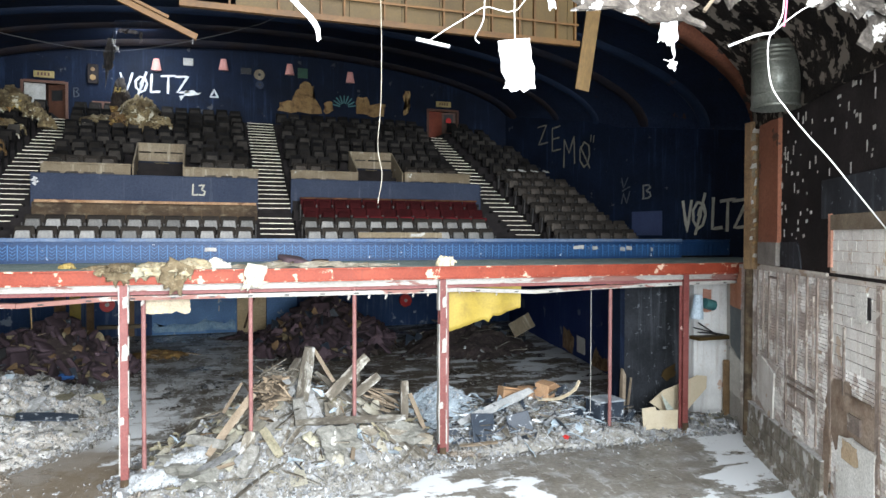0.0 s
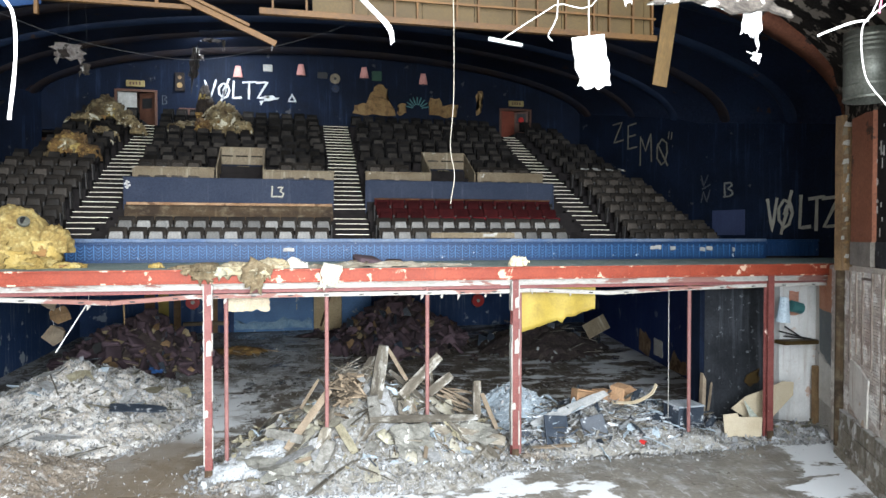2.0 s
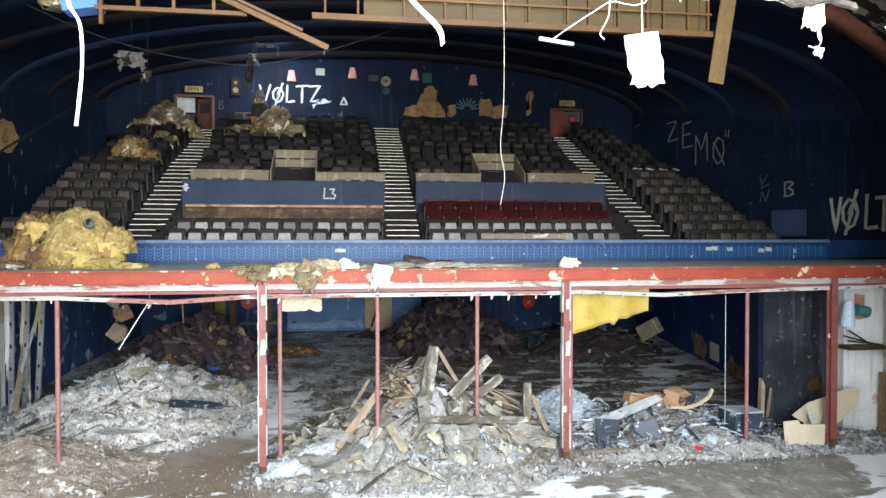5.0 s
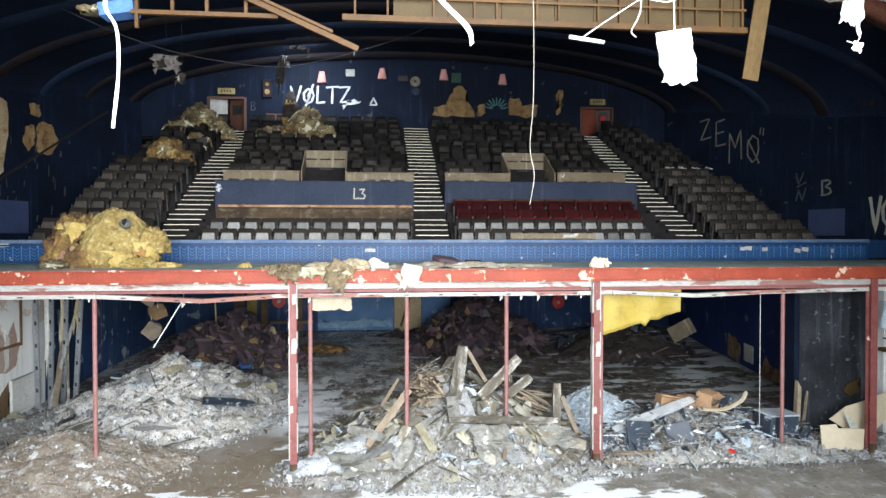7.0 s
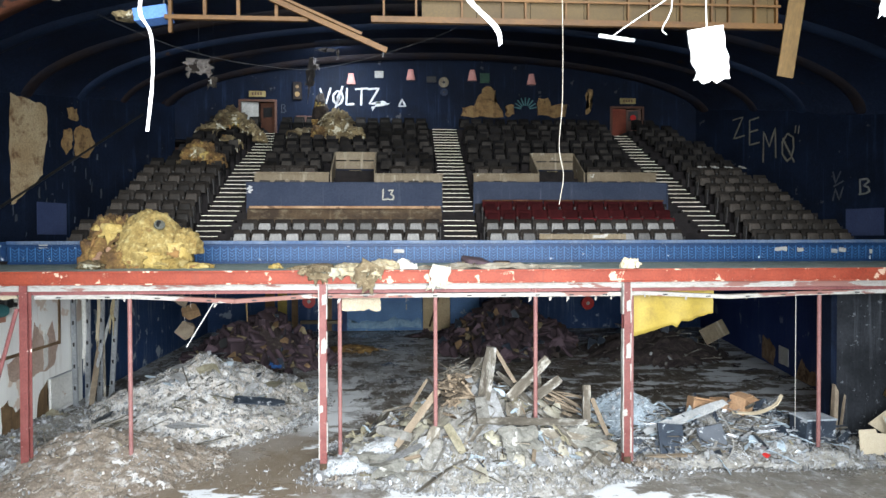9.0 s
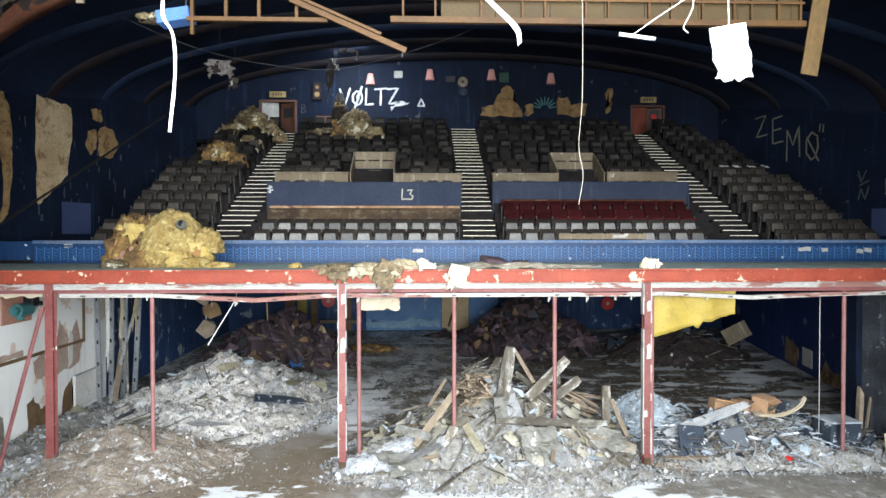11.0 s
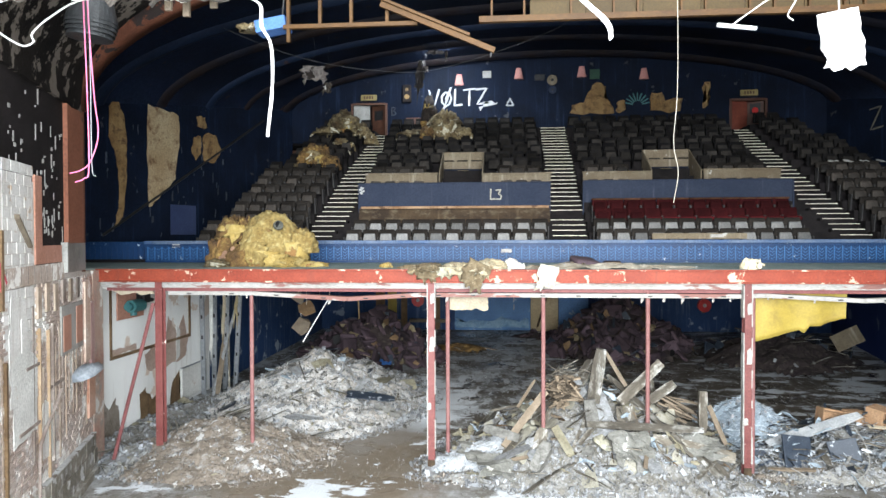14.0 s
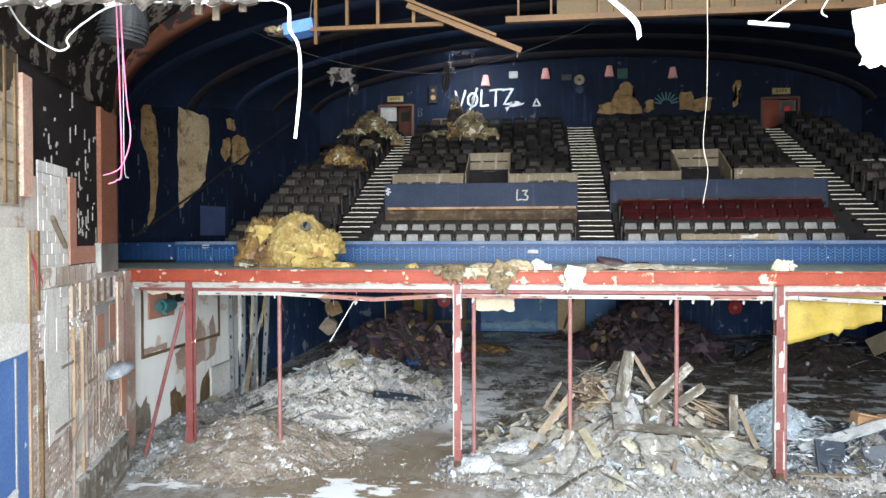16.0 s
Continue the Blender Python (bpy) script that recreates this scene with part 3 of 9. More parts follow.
def floor_material():
    """Wet concrete with streaked mud and sheets of white plaster dust."""
    mt = surf("wet_dusty_concrete_floor", [(0.165, 0.150, 0.125), (0.255, 0.240, 0.212), (0.36, 0.36, 0.352)], 0.6, 9, 0.55, 0.35)
    nd, ln = mt.node_tree.nodes, mt.node_tree.links
    bs = nd["Principled BSDF"]
    base = bs.inputs["Base Color"].links[0].from_socket
    co = nd.new("ShaderNodeTexCoord")

    def tex(scale, stretch, det=7.0, ro=0.6):
        mp = nd.new("ShaderNodeMapping")
        mp.inputs["Scale"].default_value = stretch
        mp.inputs["Rotation"].default_value = (0, 0, 0.12)
        ln.new(co.outputs["Object"], mp.inputs["Vector"])
        t = nd.new("ShaderNodeTexNoise")
        t.inputs["Scale"].default_value, t.inputs["Detail"].default_value, t.inputs["Roughness"].default_value = scale, det, ro
        ln.new(mp.outputs[0], t.inputs["Vector"])
        return t.outputs["Fac"]

    def math_node(op, a, b):
        m = nd.new("ShaderNodeMath")
        m.operation = op
        for s, v in zip(m.inputs, (a, b)):
            if isinstance(v, (int, float)):
                s.default_value = v
            else:
                ln.new(v, s)
        return m.outputs[0]

    def span(v, a, b, lo=0.0, hi=1.0):
        m = nd.new("ShaderNodeMapRange")
        m.inputs[1].default_value, m.inputs[2].default_value, m.inputs[3].default_value, m.inputs[4].default_value = a, b, lo, hi
        m.clamp = True
        ln.new(v, m.inputs[0])
        return m.outputs[0]

    sep = nd.new("ShaderNodeSeparateXYZ")
    ln.new(co.outputs["Object"], sep.inputs[0])
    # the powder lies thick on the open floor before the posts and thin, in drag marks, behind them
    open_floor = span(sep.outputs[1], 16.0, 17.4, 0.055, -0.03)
    left_mud = math_node("ADD", span(sep.outputs[0], 5.0, 14.2, 0.0, 0.075), span(sep.outputs[0], -9.0, -1.0, -0.09, 0.0))
    slant = math_node("MULTIPLY", math_node("SUBTRACT", sep.outputs[1], 16.0), 0.4)
    ex = math_node("MULTIPLY", math_node("SUBTRACT", math_node("SUBTRACT", sep.outputs[0], 10.7), slant), 0.40)
    ey = math_node("MULTIPLY", math_node("SUBTRACT", sep.outputs[1], 16.3), 0.34)
    wet_ring = math_node("ADD", math_node("MULTIPLY", ex, ex), math_node("MULTIPLY", ey, ey))
    wet_patch = span(wet_ring, 0.7, 1.45, -0.20, 0.0)
    bare = math_node("ADD", math_node("ADD", open_floor, left_mud), wet_patch)
    dust = span(math_node("ADD", tex(0.55, (0.8, 1.5, 1), 9.0, 0.66), bare), 0.551, 0.563)
    broad = math_node("MULTIPLY", math_node("SUBTRACT", tex(0.33, (1, 1, 1), 5.0, 0.6), 0.5), 0.55)
    middle = span(sep.outputs[0], 3.0, 8.0, 0.015, -0.12)
    drag = span(math_node("ADD", math_node("ADD", tex(0.9, (1.1, 0.62, 1), 12.0, 0.72), broad), middle), 0.53, 0.58)
    flecks = span(tex(4.6, (1.2, 0.42, 1), 7.0, 0.70), 0.575, 0.605, 0.0, 0.95)
    fine_drag = span(math_node("ADD", math_node("ADD", tex(2.1, (1.1, 0.45, 1), 9.0, 0.70), math_node("MULTIPLY", broad, 0.8)), middle), 0.565, 0.592)
    drag = math_node("MAXIMUM", math_node("MAXIMUM", math_node("MULTIPLY", drag, span(sep.outputs[0], 4.0, 8.5, 0.42, 0.10)), math_node("MULTIPLY", fine_drag, span(sep.outputs[0], 4.0, 9.0, 0.8, 0.35))), flecks)
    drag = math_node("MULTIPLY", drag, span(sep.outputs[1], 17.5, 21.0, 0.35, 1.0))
    ax, ay = math_node("MULTIPLY", math_node("ADD", sep.outputs[0], 6.3), 0.19), math_node("MULTIPLY", math_node("SUBTRACT", sep.outputs[1], 25.0), 0.155)
    skirt = span(math_node("ADD", math_node("MULTIPLY", ax, ax), math_node("MULTIPLY", ay, ay)), 0.6, 1.7, 0.16, -0.3)
    drag = math_node("MAXIMUM", drag, span(math_node("ADD", tex(1.1, (0.8, 1.2, 1), 10.0, 0.7), skirt), 0.50, 0.56))
    mx_, my_ = math_node("MULTIPLY", math_node("ADD", sep.outputs[0], 4.6), 0.26), math_node("MULTIPLY", math_node("SUBTRACT", sep.outputs[1], 18.6), 0.24)
    mud = span(math_node("ADD", math_node("ADD", math_node("MULTIPLY", mx_, mx_), math_node("MULTIPLY", my_, my_)), tex(0.7, (1, 1, 1))), 1.1, 1.7, 1.0, 0.0)
    drag = math_node("MULTIPLY", drag, span(mud, 0.0, 1.0, 1.0, 0.12))
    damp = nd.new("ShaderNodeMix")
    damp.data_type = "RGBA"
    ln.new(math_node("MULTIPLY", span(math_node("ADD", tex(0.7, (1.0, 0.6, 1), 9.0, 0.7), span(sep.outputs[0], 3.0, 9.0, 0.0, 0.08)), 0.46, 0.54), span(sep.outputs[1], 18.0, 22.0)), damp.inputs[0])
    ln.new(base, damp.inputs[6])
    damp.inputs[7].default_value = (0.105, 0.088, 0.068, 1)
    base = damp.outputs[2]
    brown = nd.new("ShaderNodeMix")
    brown.data_type = "RGBA"
    ln.new(math_node("MULTIPLY", mud, 0.8), brown.inputs[0])
    ln.new(base, brown.inputs[6])
    brown.inputs[7].default_value = (0.165, 0.128, 0.088, 1)
    base = brown.outputs[2]
    mask = math_node("MAXIMUM", dust, drag)
    mx = nd.new("ShaderNodeMix")
    mx.data_type = "RGBA"
    ln.new(mask, mx.inputs[0])
    ln.new(base, mx.inputs[6])
    mx.inputs[7].default_value = (0.565, 0.590, 0.610, 1)
    ln.new(mx.outputs[2], bs.inputs["Base Color"])
    wet = span(tex(0.5, (1, 1, 1)), 0.42, 0.62, 0.22, 0.7)
    ln.new(math_node("MAXIMUM", wet, math_node("MULTIPLY", mask, 0.9)), bs.inputs["Roughness"])
    return mt


FLOOR = floor_material()


# ------------------------------------------------------------ plan
BEAM_Y = 18.0
DECK_Z = 5.32
PAR_Y = 22.6          # balcony front
STEP_R, STEP_G = 0.1805, 0.3135
ROW_P, ROW_R = 2 * STEP_G, 2 * STEP_R
ROW0_Y, ROW0_Z = 23.5, 5.57
N_ROWS = 16
REAR_Y = 36.0
LOWER_REAR = 45.5
LEFT_UP = ((-16.8, 16.6), (-11.3, REAR_Y))
RIGHT_UP = ((22.1, 16.6), (16.0, REAR_Y))


def on_line(a, b, y):
    return a[0] + (b[0] - a[0]) * (y - a[1]) / (b[1] - a[1])


def structure(name, bm, material, label="", smooth=False):
    return tagged(part(name, bm, material, None, "", smooth), label, kind="structure")


# ground floor: one slightly uneven sheet
bm = bmesh.new()
bmesh.ops.create_grid(bm, x_segments=80, y_segments=110, size=1)
for v in bm.verts:
    x, y = 2 + v.co.x * 24, 17 + v.co.y * 31
    v.co = Vector((x, y, 0.05 * noise.noise(Vector((x * 0.25, y * 0.25, 0))) + 0.02 * noise.noise(Vector((x, y, 3)))))
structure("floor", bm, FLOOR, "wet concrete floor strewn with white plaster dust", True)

# lower hall walls
structure("wall_rear_lower", wall_run(bmesh.new(), (21, LOWER_REAR), (-17, LOWER_REAR), -0.2, 5.1, -0.3), LIT_LOWER_BLUE, "dark blue painted rear wall under the balcony")
bm = bmesh.new()
wall_run(bm, (-12.0, 17.9), (-12.0, 27.0), -0.2, 5.0, 0.35)
structure("wall_left_lower_white", bm, WHITE_WALL, "stained white wall with torn plaster under the balcony")
structure("wall_left_lower_blue", wall_run(bmesh.new(), (-12.05, 27.0), (-12.3, LOWER_REAR), -0.2, 5.0, 0.35), DUSTY_LIT_BLUE, "dark blue painted side wall under the balcony")
structure("wall_right_lower_blue", wall_run(bmesh.new(), (20.6, LOWER_REAR), (15.55, 20.3), -0.2, 5.0, 0.35), surf("deep_blue_side_wall", [(0.020, 0.040, 0.155), (0.030, 0.056, 0.190)], 0.5, 14, 0.6, 0.25, peel=((0.14, 0.17, 0.24), 0.20, 0.8), streak=((0.06, 0.085, 0.16), 0.4), spec=0.1), "dark blue painted side wall under the balcony")
structure("wall_right_lower_black", wall_run(bmesh.new(), (15.75, 20.0), (13.3, 20.15), -0.2, 5.0, -0.3), BLACK_PANEL, "scuffed black panelled wall beside the posts")
structure("trim", cube((13.12, 19.98, 0), (13.3, 20.5, 4.9), 0.01), BLUE_WALL, "blue painted edge of the black wall")
structure("wall_right_niche", wall_run(bmesh.new(), (17.3, 19.3), (15.7, 19.45), -0.2, 5.0, -0.3), NICHE_WALL, "white niche wall behind the last post")

# balcony: the rake bulges a little, and the side aisles fan out towards the front
def bulge(y):
    return 0.11 * math.sin(math.pi * min(max((y - 24.6) / 8.8, 0.0), 1.0))


def along(table, i):
    """A value from a table of (step, value), straight between its rows."""
    for (i0, v0), (i1, v1) in zip(table, table[1:]):
        if i <= i1:
            return v0 + (v1 - v0) * max(i - i0, 0) / (i1 - i0)
    return table[-1][1]


LEFT_AISLE = ([(0, -7.15), (3, -7.26), (6, -7.05), (15, -6.85), (20, -6.58), (27, -6.30)], [(0, -6.20), (1, -5.95), (5, -5.80), (13, -5.78), (17, -5.56), (27, -5.44)])
MID_AISLE = ([(0, 1.675), (30, 1.675)], [(0, 2.925), (30, 2.925)])
RIGHT_AISLE = ([(0, 11.25), (3, 11.10), (6, 10.90), (12, 10.75), (17, 10.50), (27, 10.30)], [(0, 12.45), (5, 12.25), (10, 11.95), (15, 11.70), (20, 11.45), (27, 11.30)])


def row_z(n):
    return ROW0_Z + ROW_R * n + bulge(ROW0_Y + ROW_P * n)


def row_step(n):
    return max(2 * n - 4, 0)


def slab(bm, ring, x0, x1):
    a = [bm.verts.new((x0, y, z)) for y, z in ring]
    b = [bm.verts.new((x1, y, z)) for y, z in ring]
    n = len(ring)
    for i in range(n):
        bm.faces.new((a[i], a[(i + 1) % n], b[(i + 1) % n], b[i]))
    bm.faces.new(a)
    bm.faces.new(b[::-1])
    bmesh.ops.recalc_face_normals(bm, faces=bm.faces)
    return bm


bm = bmesh.new()
top_z = ROW0_Z + ROW_R * N_ROWS
for n in range(N_ROWS + 1):
    ya, yb, zt = (PAR_Y + 0.08 if n == 0 else ROW0_Y + ROW_P * (n - 1) + 0.14), ROW0_Y + ROW_P * n + 0.14, row_z(n)
    if n == N_ROWS:
        yb, zt = REAR_Y + 0.3, top_z
    i = row_step(n)
    for xa, xb in ((-11.0 + 0.12 * n, along(LEFT_AISLE[0], i)), (along(LEFT_AISLE[1], i), 1.67), (2.93, along(RIGHT_AISLE[0], i)), (along(RIGHT_AISLE[1], i), 17.15 - 0.24 * n)):
        box(bm, (xa, ya, 4.95), (xb, yb, zt))
box(bm, (-16.2, PAR_Y + 0.09, 4.95), (-10.15, REAR_Y + 0.3, 5.42))
box(bm, (11.9, PAR_Y + 0.09, 4.95), (21.6, REAR_Y + 0.3, 5.40))
structure("balcony_floor", bm, CARPET, "dark carpeted stepped balcony floor")
# unseen from the stage; its white is chosen to bounce light into the hall
structure("balcony_soffit", cube((-17, BEAM_Y + 0.35, 4.72), (22, LOWER_REAR + 0.3, 4.9)), WHITE, "white plaster ceiling under the balcony")

# deck in front of the balcony, and the red beam under its edge
structure("balcony_deck", cube((-14.9, BEAM_Y - 0.02, DECK_Z - 0.14), (20.2, PAR_Y + 0.02, DECK_Z), 0.02), LEDGE, "dusty grey-green deck before the balcony front")

# aisles with pale nosings
for k, (lefts, rights, last) in enumerate(((*LEFT_AISLE, 28), (*MID_AISLE, 30), (*RIGHT_AISLE, 28))):
    bm = bmesh.new()
    steps = []
    for i in range(-2, last):
        j = max(i, 0) // 2 * 2
        y, z = 24.6 + STEP_G * i, 6.21 + STEP_R * i
        x0, x1 = along(lefts, j), along(rights, j)
        z += bulge(y)
        steps.append((i, x0, x1, y, z))
        box(bm, (x0, y, z - 0.9), (x1, y + STEP_G if i < last - 1 else 34.2, z))
    box(bm, (along(lefts, 0), PAR_Y + 0.2, 4.98), (along(rights, 0), 24.6 - 2 * STEP_G, 6.21 - 3 * STEP_R))
    stair = structure("aisle_stairs_%d" % (k + 1), bm, CARPET, "black carpeted aisle steps with pale nosing strips")
    rnd = random.Random(k)
    strips = {}
    for i, x0, x1, y, z in steps:
        w = round((x1 - x0) * (0.93 if i % 2 else 1.0), 1)
        if i < 0 or (k == 1 and i == 4):
            continue
        if w not in strips:
            strips[w] = shared("nosing", cube((-w / 2 + 0.01, -0.010, -0.017), (w / 2 - 0.01, 0.014, 0.004), 0.003), NOSING)
        at("nosing", strips[w], pose((x0 + x1) / 2 + rnd.uniform(-0.03, 0.03), y, z, 0, rnd.uniform(-0.5, 0.5), rnd.uniform(-0.4, 0.4)), stair)

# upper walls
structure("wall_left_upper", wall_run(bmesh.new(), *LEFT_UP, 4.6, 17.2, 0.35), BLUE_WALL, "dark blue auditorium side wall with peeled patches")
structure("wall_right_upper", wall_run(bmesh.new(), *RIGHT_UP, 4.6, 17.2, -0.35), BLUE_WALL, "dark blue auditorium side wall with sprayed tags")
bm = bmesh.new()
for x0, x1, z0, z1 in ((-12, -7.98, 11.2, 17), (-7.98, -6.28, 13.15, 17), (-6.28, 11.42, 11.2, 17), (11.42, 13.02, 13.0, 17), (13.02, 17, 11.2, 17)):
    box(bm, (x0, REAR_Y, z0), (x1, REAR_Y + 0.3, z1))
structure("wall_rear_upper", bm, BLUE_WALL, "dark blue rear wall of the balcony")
structure("lobby_wall", cube((-12, REAR_Y + 2.2, 10.5), (17, REAR_Y + 2.4, 14)), DOOR_DARK, "dim lobby wall behind the rear doors")
structure("lobby_floor", cube((-12, REAR_Y + 0.3, 11.1), (17, REAR_Y + 2.2, 11.3)), CARPET, "dark lobby floor")


def vault_section(y):
    """Half width, springing height, rise and centre of the ceiling at y."""
    t = (y - 18.2) / (REAR_Y - 18.2)
    return 18.9 + (13.8 - 18.9) * t, 9.8 + (12.5 - 9.8) * t, 5.0 + (3.1 - 5.0) * t, 2.5 - 0.15 * t


def arc(y, drop=0.0, k=40, lo=0.0, hi=math.pi):
    a, z, b, c = vault_section(y)
    return [(c + (a - drop) * math.cos(lo + (hi - lo) * i / k), z + (b - drop) * math.sin(lo + (hi - lo) * i / k)) for i in range(k + 1)]


# vaulted ceiling with a hole near the rear
HOLE = (-3.9, -2.5, 32.0, 33.3)
bm = bmesh.new()
ys = [16.6 + 0.72 * i for i in range(28)]
rows = [[bm.verts.new((x, y, z)) for x, z in arc(y, 0, 60)] for y in ys]
for i in range(len(ys) - 1):
    for j in range(60):
        q = (rows[i][j], rows[i][j + 1], rows[i + 1][j + 1], rows[i + 1][j])
        mx = sum(v.co.x for v in q) / 4
        my = sum(v.co.y for v in q) / 4
        if HOLE[0] < mx < HOLE[1] and HOLE[2] < my < HOLE[3]:
            continue
        bm.faces.new(q)
bmesh.ops.solidify(bm, geom=bm.faces[:], thickness=-0.12)
structure("ceiling", bm, BLUE_VAULT, "dark blue vaulted ceiling with flaking paint", True)


def rib(y, width, depth, material, k=56, sides=6):
    """A half-round rib across the vault that dies away towards the springing."""
    bm = bmesh.new()
    last = None
    for j in range(k + 1):
        t = math.pi * j / k
        fade = min(1.0, math.sin(t) * 2.2 + 0.06)
        ring = []
        for i in range(sides + 1):
            a = math.pi * i / sides
            yy = y + width / 2 - width / 2 * math.cos(a)
            ha, hz, hb, hc = vault_section(yy)
            d = depth * math.sin(a) * fade - 0.02
            ring.append(bm.verts.new((hc + (ha - d) * math.cos(t), yy, hz + (hb - d) * math.sin(t))))
        if last:
            for e in range(sides):
                bm.faces.new((last[e], last[e + 1], ring[e + 1], ring[e]))
        last = ring
    bmesh.ops.recalc_face_normals(bm, faces=bm.faces)
    return structure("ceiling_rib", bm, material, "arched plaster rib across the vaulted ceiling", True)


for y, w, d, m in ((20.4, 0.7, 0.30, RIB_BLUE), (23.6, 0.6, 0.26, RIB_BLUE), (26.6, 0.6, 0.26, RIB_BROWN_GLEAM), (29.4, 0.55, 0.24, RIB_BLUE), (32.0, 0.5, 0.22, RIB_BROWN_GLEAM), (35.1, 0.7, 0.30, RIB_BROWN_GLEAM)):
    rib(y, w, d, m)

# proscenium: pilasters, arch and its blind wall above
ARCH_C, ARCH_A, ARCH_Z, ARCH_B, ARCH_Y = 2.43, 13.0, 9.35, 4.0, 16.3


def arch_band(r0, r1, y0, y1, k=56):
    bm = bmesh.new()
    last = None
    for j in range(k + 1):
        t = math.pi * j / k
        c, s = math.cos(t), math.sin(t)
        ring = []
        for r, y in ((r0, y0), (r1, y0), (r1, y1), (r0, y1)):
            ring.append(bm.verts.new((ARCH_C + (ARCH_A + r) * c, y, ARCH_Z + (ARCH_B + r) * s)))
        if last:
            for e in range(4):
                bm.faces.new((last[e], last[(e + 1) % 4], ring[(e + 1) % 4], ring[e]))
        last = ring
    bmesh.ops.recalc_face_normals(bm, faces=bm.faces)
    return bm


structure("proscenium_arch", arch_band(-0.03, 0.40, ARCH_Y - 0.25, ARCH_Y + 0.3), ARCH_BROWN, "red-brown plaster arch band, flaking at its edge", True)
structure("wall_above_arch", arch_band(0.38, 7.5, ARCH_Y, ARCH_Y + 0.3), BLACK, "dark wall above the arch")

# splayed side walls before the balcony
LEFT_S = ((-11.0, 17.4), (-7.7, 7.7))
RIGHT_S = ((15.95, 17.5), (10.7, 7.5))


def side_xy(side, y, proud=0.0):
    """A plan point on a splayed wall at y, proud of it towards the room."""
    a, b = LEFT_S if side < 0 else RIGHT_S
    d = (Vector(a) - Vector(b)).normalized()
    n = Vector((d.y, -d.x)) if side < 0 else Vector((-d.y, d.x))
    return (on_line(a, b, y) + n.x * proud, y + n.y * proud)


def side_axes(side):
    a, b = LEFT_S if side < 0 else RIGHT_S
    d = (Vector(a) - Vector(b)).normalized()
    return Vector((d.x, d.y, 0)) * (1 if side < 0 else -1)


def side_ring(side, y0, y1, p0, p1):
    ring = [side_xy(side, y0, p0), side_xy(side, y1, p0), side_xy(side, y1, p1), side_xy(side, y0, p1)]
    return ring if side > 0 else ring[::-1]


def side_slab(side, y0, y1, z0, z1, p1, p0=-0.05, bm=None):
    bm = bm or bmesh.new()
    prism(bm, side_ring(side, y0, y1, p0, p1), z0, z1)
    bmesh.ops.recalc_face_normals(bm, faces=bm.faces)
    return bm


def brickwork(side, y0, y1, z0, z1, material, proud, seed, keep, bw=0.225, bh=0.068, joint=0.012):
    """Bricks as one joined mesh on a splayed wall."""
    rnd = random.Random(seed)
    verts, faces = [], []
    slope = abs(side_axes(side).y)
    step_y, step_z = (bw + joint) * slope, bh + joint
    row = 0
    z = z0
    while z + bh < z1:
        y = y0 - (row % 2) * step_y / 2
        while y < y1:
            a, b = max(y, y0), min(y + bw * slope, y1)
            if b - a > 0.04 and keep(y, z) and rnd.random() > 0.015:
                p = proud + rnd.uniform(-0.012, 0.006)
                k = len(verts)
                ring = [side_xy(side, a, 0), side_xy(side, b, 0), side_xy(side, b, p), side_xy(side, a, p)]
                for zz in (z, z + bh):
                    verts += [(q[0], q[1], zz) for q in ring]
                faces += [(k + 3, k + 2, k + 6, k + 7), (k + 7, k + 6, k + 5, k + 4), (k, k + 1, k + 2, k + 3), (k, k + 3, k + 7, k + 4), (k + 2, k + 1, k + 5, k + 6)]
            y += step_y
        z += step_z
        row += 1
    me = from_lists("brickwork", verts, faces, material)
    return me


